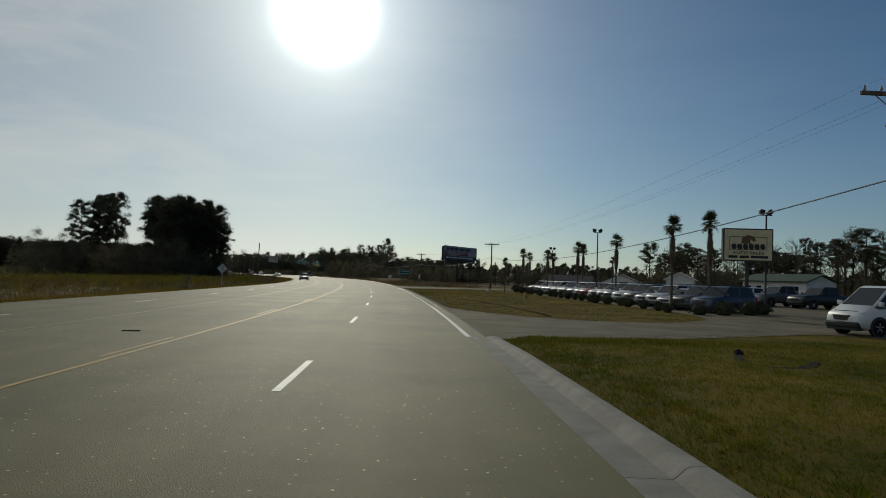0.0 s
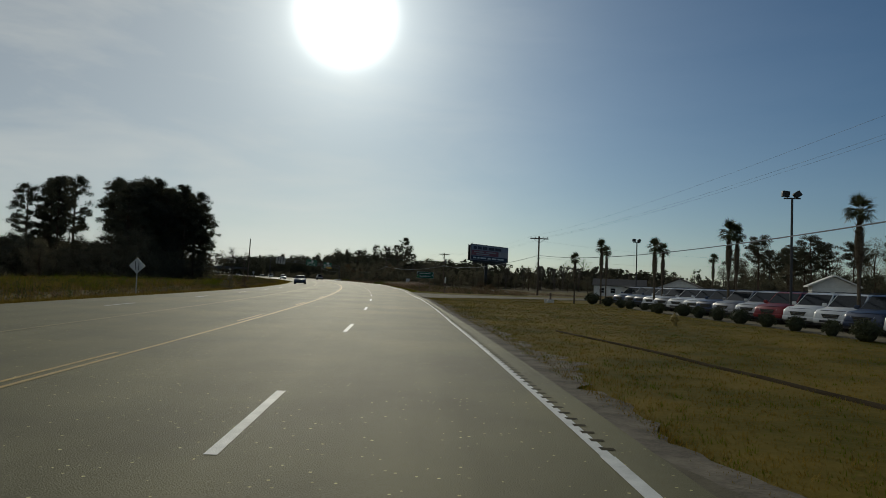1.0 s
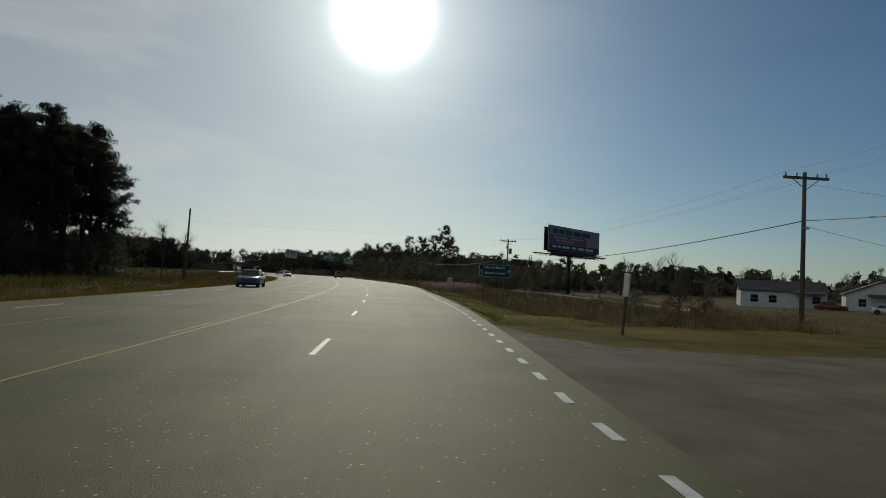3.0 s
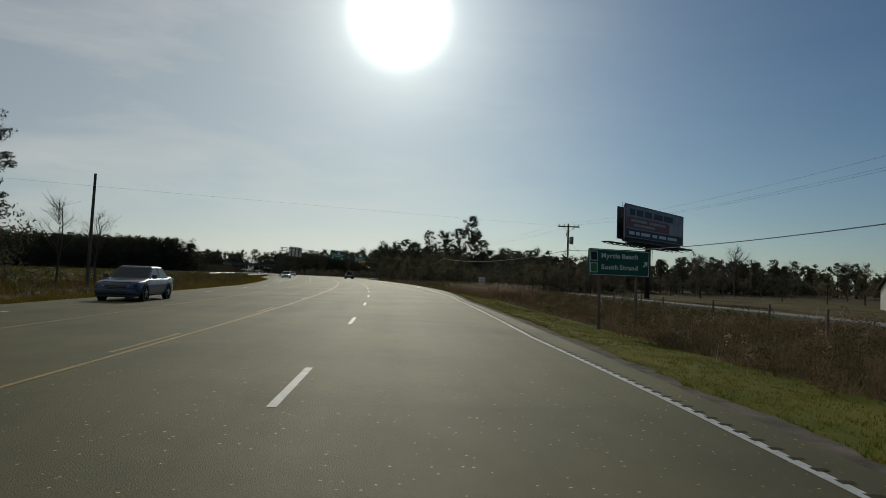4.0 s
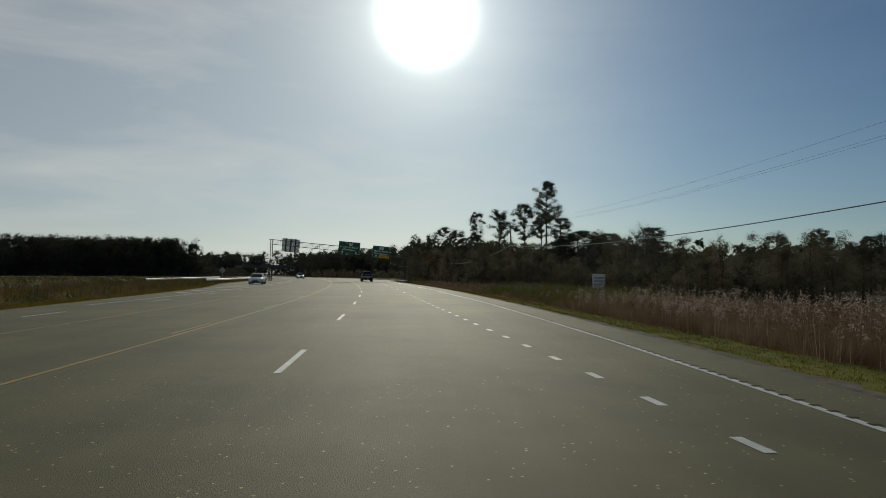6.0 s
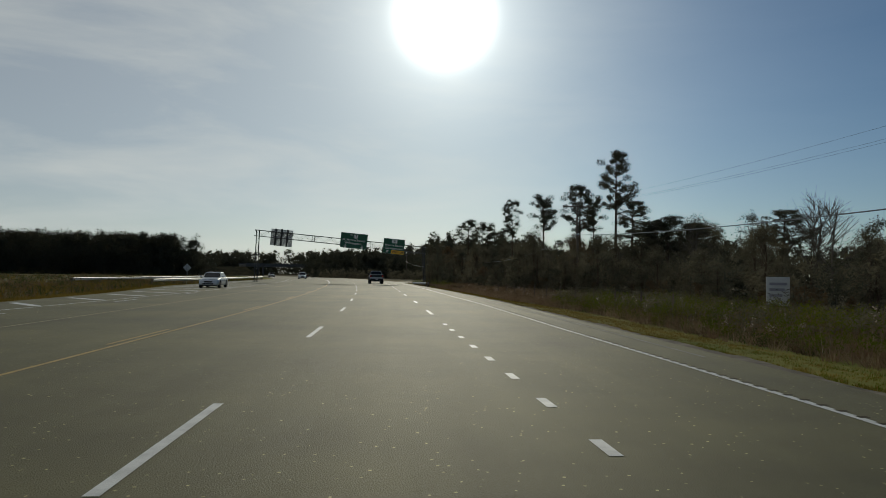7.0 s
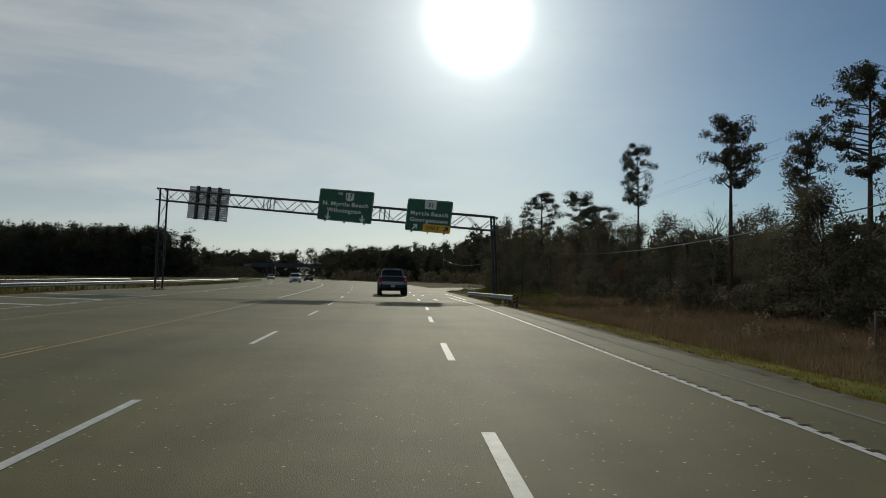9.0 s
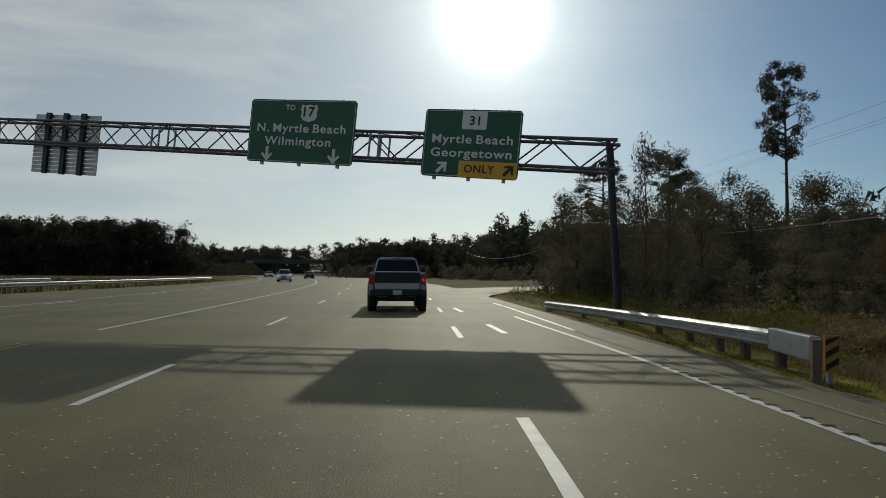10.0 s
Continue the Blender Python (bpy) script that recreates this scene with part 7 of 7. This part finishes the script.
def spread_spots(rng, n, y0, y1, l0, l1, power=1.0):
    """Random places beside the road between two offsets from the pavement's edge."""
    ys = y0 + (y1 - y0) * rng.random(n)
    us = rng.random(n) ** power
    out = []
    for y, u in zip(ys, us):
        e = right_pave(y) if l0 > 0 else left_pave(y)
        l = e + l0 + (l1 - l0) * u
        p = rp(y, l)
        out.append((p.x, p.y, ground_z(y, l, p)))
    return np.array(out)


def grass(name, label, xy, height, width, per, spread, material, rng, z=-0.12, lean=0.35):
    h = height * (0.7 + 0.6 * rng.random(len(xy)))
    base = xy[:, 2] - 0.02 if xy.shape[1] > 2 else np.full(len(xy), z)
    ob = tri_ob(name, blades(rng, xy[:, :2], base, h, width, per, spread, lean), material)
    return tagged(ob, label, "grass", kind="stuff")


def outside(xy, poly):
    """Keeps the places that lie outside an outline."""
    x, y = xy[:, 0], xy[:, 1]
    inside = np.zeros(len(xy), bool)
    j = len(poly) - 1
    for i in range(len(poly)):
        xi, yi, xj, yj = *poly[i], *poly[j]
        hit = ((yi > y) != (yj > y)) & (x < (xj - xi) * (y - yi) / (yj - yi + 1e-9) + xi)
        inside ^= hit
        j = i
    return xy[~inside]


rng = np.random.default_rng(91)
lawn = np.concatenate([outside(outside(spread_spots(rng, 32000, 17, 89, 0.35, 13.0, 1.4), drive), side), outside(spread_spots(rng, 16000, 3, 18, 0.75, 12.0, 1.1), drive)])
green = (lawn[:, 1] < 20) & (rng.random(len(lawn)) < 0.6) | (rng.random(len(lawn)) < 0.22)
grass("lawn_grass", "short mown green grass", lawn[green], 0.06, 0.009, 8, 0.16, M_GREENGRASS, rng, -0.11, 0.9)
grass("lawn_grass", "short golden dry grass in the lawn", lawn[~green], 0.055, 0.009, 8, 0.16, M_LAWNDRY, rng, -0.11, 1.0)
verge = np.concatenate([outside(spread_spots(rng, 17000, 104, 238, 0.35, 4.4, 1.15), side), spread_spots(rng, 4200, 238, 296, 0.35, 2.5, 1.15)])
far_end = verge[:, 1] > 212
grass("verge_grass", "short straw grass along the shoulder", verge[far_end], 0.06, 0.008, 10, 0.18, M_LAWNDRY, rng, -0.2, 1.1)
verge = verge[~far_end]
grass("verge_grass", "short green grass along the shoulder", verge[::2], 0.055, 0.008, 10, 0.18, M_GREENGRASS, rng, -0.2, 1.1)
grass("verge_grass", "short golden grass along the shoulder", verge[1::2], 0.05, 0.008, 10, 0.18, M_LAWNDRY, rng, -0.2, 1.1)
for m, n, h, lab, nm in ((M_RUST, 6200, 0.46, "knee-high russet weeds between road and fence", "tall_weeds"), (M_DRY, 3600, 0.42, "rank dry straw grass between road and fence", "tall_grass"), (M_WEED, 3000, 0.36, "green weeds among the dry grass", "tall_weeds")):
    a = outside(spread_spots(rng, n, 106, 292, 4.6 if m is M_WEED else 4.2, 14.0), side)
    low = (a[:, 1] < 172) & (a[:, 1] > 138)
    grass(nm, lab, a[~low], h, 0.009, 17, 0.36, m, rng, -0.42, 1.25)
    grass(nm, lab.replace("knee-high", "low"), a[low], h * 0.72, 0.009, 17, 0.36, m, rng, -0.42, 1.25)
far_weeds = spread_spots(rng, 3400, 238, 290, 2.1, 9.0, 0.9)
grass("tall_weeds", "low russet weeds before the wood", far_weeds[::2], 0.40, 0.009, 17, 0.36, M_RUST, rng, -0.3, 1.2)
grass("tall_grass", "pale tan grass before the wood", far_weeds[1::2], 0.36, 0.009, 15, 0.36, M_DRY, rng, -0.3, 1.2)
rank = spread_spots(rng, 1500, 172, 203, 3.2, 9.5, 0.8)
grass("tall_weeds", "waist-high russet weeds under the seed plumes", rank, 0.72, 0.009, 20, 0.4, M_RUST, rng, -0.42, 0.8)
field = outside(spread_spots(rng, 4200, 112, 215, 12, 34), side)
grass("field_grass", "dry broken grass of the field", field, 0.17, 0.02, 9, 0.5, M_DRY, rng, -0.35, 1.0)


def brush(name, label, xy, r, z, count, leaf, material, rng):
    """Low leafy clumps, past counting."""
    rad = r * (0.5 + 0.9 * rng.random(len(xy)))
    cs = np.column_stack([xy[:, :2], (xy[:, 2] if xy.shape[1] > 2 else z) + rad * 0.55])
    return tagged(tri_ob(name, scatter_leaves(rng, cs, rad, count, leaf, flat=0.8), material), label, "brush", kind="stuff")


brush("low_brush", "low brown brush in the weeds", outside(spread_spots(rng, 800, 108, 290, 4.2, 13.0), side), 0.42, -0.42, 60, 0.07, M_AUTUMN, rng)
brush("low_brush", "green bushes before the wood", outside(spread_spots(rng, 260, 208, 240, 4.8, 12.0), side), 0.6, -0.42, 90, 0.08, M_GREENGRASS, rng)
brush("low_brush", "low green brush in the weeds", outside(spread_spots(rng, 480, 108, 244, 4.6, 14.0), side), 0.48, -0.42, 64, 0.07, M_WEED, rng)
brush("low_brush", "bright green saplings behind the guard rail", np.array([rp(y, l)[:2] for y, l in zip(284 + 32 * rng.random(110), 11.3 + 2.2 * rng.random(110))]), 0.62, -0.35, 90, 0.09, M_GREENGRASS, rng)
brush("low_brush", "yellow-green bushes beside the guard rail", np.array([(x + 0.35 * rng.normal(), y + 0.35 * rng.normal(), z) for x, y in ((-48.2, 292.8), (-46.5, 289.8), (-46.0, 285.6)) for z in (-0.3, 0.15, 0.3)]), 0.45, -0.3, 110, 0.07, M_BUSH, rng)
grass("tall_grass", "pale dry grass round the guard rail posts", np.array([rp(y, l)[:2] for y, l in zip(283 + 33 * rng.random(900), 9.6 + 2.6 * rng.random(900))]), 0.42, 0.014, 9, 0.3, M_DRY, rng, -0.3, 0.7)
brush("low_brush", "green brambles before the wood", spread_spots(rng, 280, 212, 246, 6.0, 12.5), 0.62, -0.42, 90, 0.08, M_LEAF, rng)
# pale plumes on long stalks
def clumped(rng, spots, size, least):
    """Keeps the places where a slow noise is high, so that they gather in clumps."""
    return spots[[noise.noise(Vector((a[0] / size, a[1] / size, 4.0))) + 0.25 * rng.normal() > least for a in spots]]


pl = np.concatenate([clumped(rng, spread_spots(rng, 1300, 172, 203, 3.4, 9.5), 2.6, 0.02), clumped(rng, spread_spots(rng, 160, 116, 172, 6.0, 13.0), 3.0, 0.25),
                     clumped(rng, spread_spots(rng, 300, 203, 284, 4.6, 9.0), 3.0, 0.2), outside(clumped(rng, spread_spots(rng, 160, 108, 138, 3.5, 14.0), 3.0, 0.1), side)])
brush("low_brush", "rank brush at the corner of the side road", outside(spread_spots(rng, 150, 108, 134, 3.6, 15.0), side), 0.55, -0.42, 80, 0.08, M_AUTUMN, rng)
hh = (0.5 + 0.45 * rng.random(len(pl))) * np.where((pl[:, 1] > 172) & (pl[:, 1] < 215), 1.15, 0.75)
pz, pl = pl[:, 2], pl[:, :2]
cs = np.column_stack([pl + rng.normal(size=pl.shape) * 0.2, pz + hh])
tagged(tri_ob("seed_plumes", np.concatenate([scatter_leaves(rng, cs, [0.12] * len(cs), 13, 0.06, flat=1.9), blades(rng, pl, pz, hh, 0.006, 3, 0.15, 0.3)]), M_PLUME), "pale feathery seed plumes on tall grass", "grass", kind="stuff")
# left verge
lv = spread_spots(rng, 9000, 20, 300, -0.6, -4.5)
grass("verge_grass", "dry grass along the far verge", lv, 0.2, 0.015, 8, 0.3, M_LAWNDRY, rng, -0.22, 0.7)
lv2 = spread_spots(rng, 5200, 30, 300, -3.5, -16)
grass("tall_weeds", "russet weeds behind the far verge", lv2[::3], 0.45, 0.02, 10, 0.5, M_RUST, rng, -0.3, 0.8)
grass("tall_grass", "dry straw grass behind the far verge", np.concatenate([lv2[1::3], lv2[2::3]]), 0.40, 0.02, 10, 0.5, M_LAWNDRY, rng, -0.3, 0.8)
brush("low_brush", "low brush behind the far verge", spread_spots(rng, 700, 40, 290, -3.0, -17.0), 0.5, -0.3, 60, 0.08, M_WEED, rng)
brush("low_brush", "brown brush behind the far verge", spread_spots(rng, 500, 40, 290, -3.0, -17.0), 0.5, -0.3, 60, 0.08, M_AUTUMN, rng)
lv3 = spread_spots(rng, 1500, 60, 130, -8, -24)
grass("tall_weeds", "golden dry weeds behind the far verge", lv3[:1100], 0.6, 0.025, 12, 0.6, M_LAWNDRY, rng, -0.3, 0.6)
grass("tall_weeds", "yellow-green weeds behind the far verge", lv3[1100:], 0.7, 0.03, 12, 0.6, M_GREENGRASS, rng, -0.3, 0.5)
brush("low_brush", "yellow-green bushes at the left wood's edge", np.array([(-33.5 + rng.normal(), 86 + 1.4 * rng.normal()) for k in range(9)] + [(-30 + rng.normal(), 104 + 1.8 * rng.normal()) for k in range(12)] + [(-44 + 1.5 * rng.normal(), 84 + 1.5 * rng.normal()) for k in range(10)]), 0.8, -0.3, 160, 0.09, M_GREENGRASS, rng)


# the open ground on the left, up to the wooded rise
n = 7000
fy = 60 + 330 * rng.random(n)
fl = -20 - 150 * rng.random(n) ** 1.3
ff = np.array([rp(y, l)[:2] for y, l in zip(fy, fl)])
grass("field_grass", "golden dry grass of the open ground", ff[::2], 0.55, 0.05, 8, 1.1, M_LAWNDRY, rng, -0.3, 0.8)
grass("field_grass", "olive weeds of the open ground", ff[1::2], 0.6, 0.05, 8, 1.1, M_WEED, rng, -0.3, 0.6)
fb = np.array([rp(y, l)[:2] for y, l in zip(70 + 320 * rng.random(900), -24 - 160 * rng.random(900) ** 1.2)])
brush("low_brush", "dark bushes scattered over the open ground", fb[:520], 0.8, -0.3, 60, 0.16, M_WEED, rng)
brush("low_brush", "brown bushes scattered over the open ground", fb[520:], 0.75, -0.3, 60, 0.16, M_AUTUMN, rng)


# gravel and dirt along the pavement's edge
def stones(name, label, rng, xy, size, material):
    n = len(xy)
    s = size * (0.4 + 1.0 * rng.random(n))
    tri = []
    for (x, y, gz), r in zip(xy, s):
        a = rng.random() * 6.28
        p = [np.array([x + r * math.cos(a + k * 2.094) * (0.7 + 0.5 * rng.random()), y + r * math.sin(a + k * 2.094), gz - 0.004]) for k in range(3)]
        top = np.array([x, y, gz + r * (0.5 + 0.4 * rng.random())])
        for k in range(3):
            tri += [p[k], p[(k + 1) % 3], top]
    return tagged(tri_ob(name, np.array(tri), material), label, "gravel", kind="stuff")


g = np.concatenate([outside(outside(spread_spots(rng, 7000, 18, 90, 0.0, 2.2, 1.8), drive), side), spread_spots(rng, 4200, 112, 296, 0.0, 0.9, 1.6)])
stones("loose_gravel", "loose pale gravel and chippings along the pavement", rng, g, 0.022, M_GRAVEL)


def soil_rut():
    pts = [(Vector(p), w) for p, w in (((1.2, 48.6, 0), 0.04), ((1.75, 46.4, 0), 0.10), ((2.05, 45.2, 0), 0.07), ((2.35, 44, 0), 0.11), ((2.6, 42.9, 0), 0.08), ((2.8, 41.9, 0), 0.13), ((3.0, 40.4, 0), 0.10), ((3.35, 39, 0), 0.16), ((3.5, 37.8, 0), 0.13), ((3.75, 36.5, 0), 0.2), ((4.0, 34.0, 0), 0.18), ((4.3, 31.4, 0), 0.2), ((4.5, 28.4, 0), 0.12))]
    bm = B()
    secs = []
    for k, (p, w) in enumerate(pts):
        d = Vector((math.cos(0.2), -0.15, 0))
        secs.append([p + d * (w * u) + Vector((0, 0, z)) for u, z in ((-1, -0.16), (-0.55, -0.01 + 0.01 * (k % 2)), (0, 0.02), (0.5, -0.005), (1, -0.16))])
    loft(bm, secs)
    return tagged(part("soil_ridge", bm, M_MUD, None, smooth=True), "narrow ridge of dark bare soil across the lawn", "soil", kind="structure")


soil_rut()


def tyre_scrap():
    t = thing("tyre_scrap", pose(0, 0, -0.02), "torn black strip of tyre lying in the grass", "tyre scrap")
    line = [(5.95, 13.75, 0.10), (5.72, 13.1, 0.06), (5.62, 12.5, 0.05), (5.85, 12.05, 0.05), (6.3, 12.1, 0.05), (6.75, 12.5, 0.05), (7.2, 13.15, 0.06)]
    secs = []
    for k, p in enumerate(line):
        q, o = Vector(line[min(k + 1, 6)]), Vector(line[max(k - 1, 0)])
        d = (q - o).normalized()
        n = Vector((-d.y, d.x, 0)) * (0.07 + 0.02 * (k % 2))
        secs.append([Vector(p) - n - Vector((0, 0, 0.07)), Vector(p) + n - Vector((0, 0, 0.05)), Vector(p) + n + Vector((0, 0, 0.03)), Vector(p) - n + Vector((0, 0, 0.01))])
    part("tread", loft(B(), secs), M_TYRE, t)
    part("bead", tube(B(), [(5.95, 13.75, 0.10), (5.98, 13.85, 0.15), (6.02, 13.88, 0.18), (6.08, 13.8, 0.12)], [0.05, 0.06, 0.05, 0.03], 6), M_TYRE, t)
    return t


tyre_scrap()
ds = part("road_debris", box(B(), -0.2, 0.2, -0.05, 0.05, 0.006, 0.03, pose(*rp(15.9, -4.65), 0, 0, 12), bevel=0.008), M_TRIM, None)
tagged(ds, "flat dark scrap lying on the asphalt", "debris")
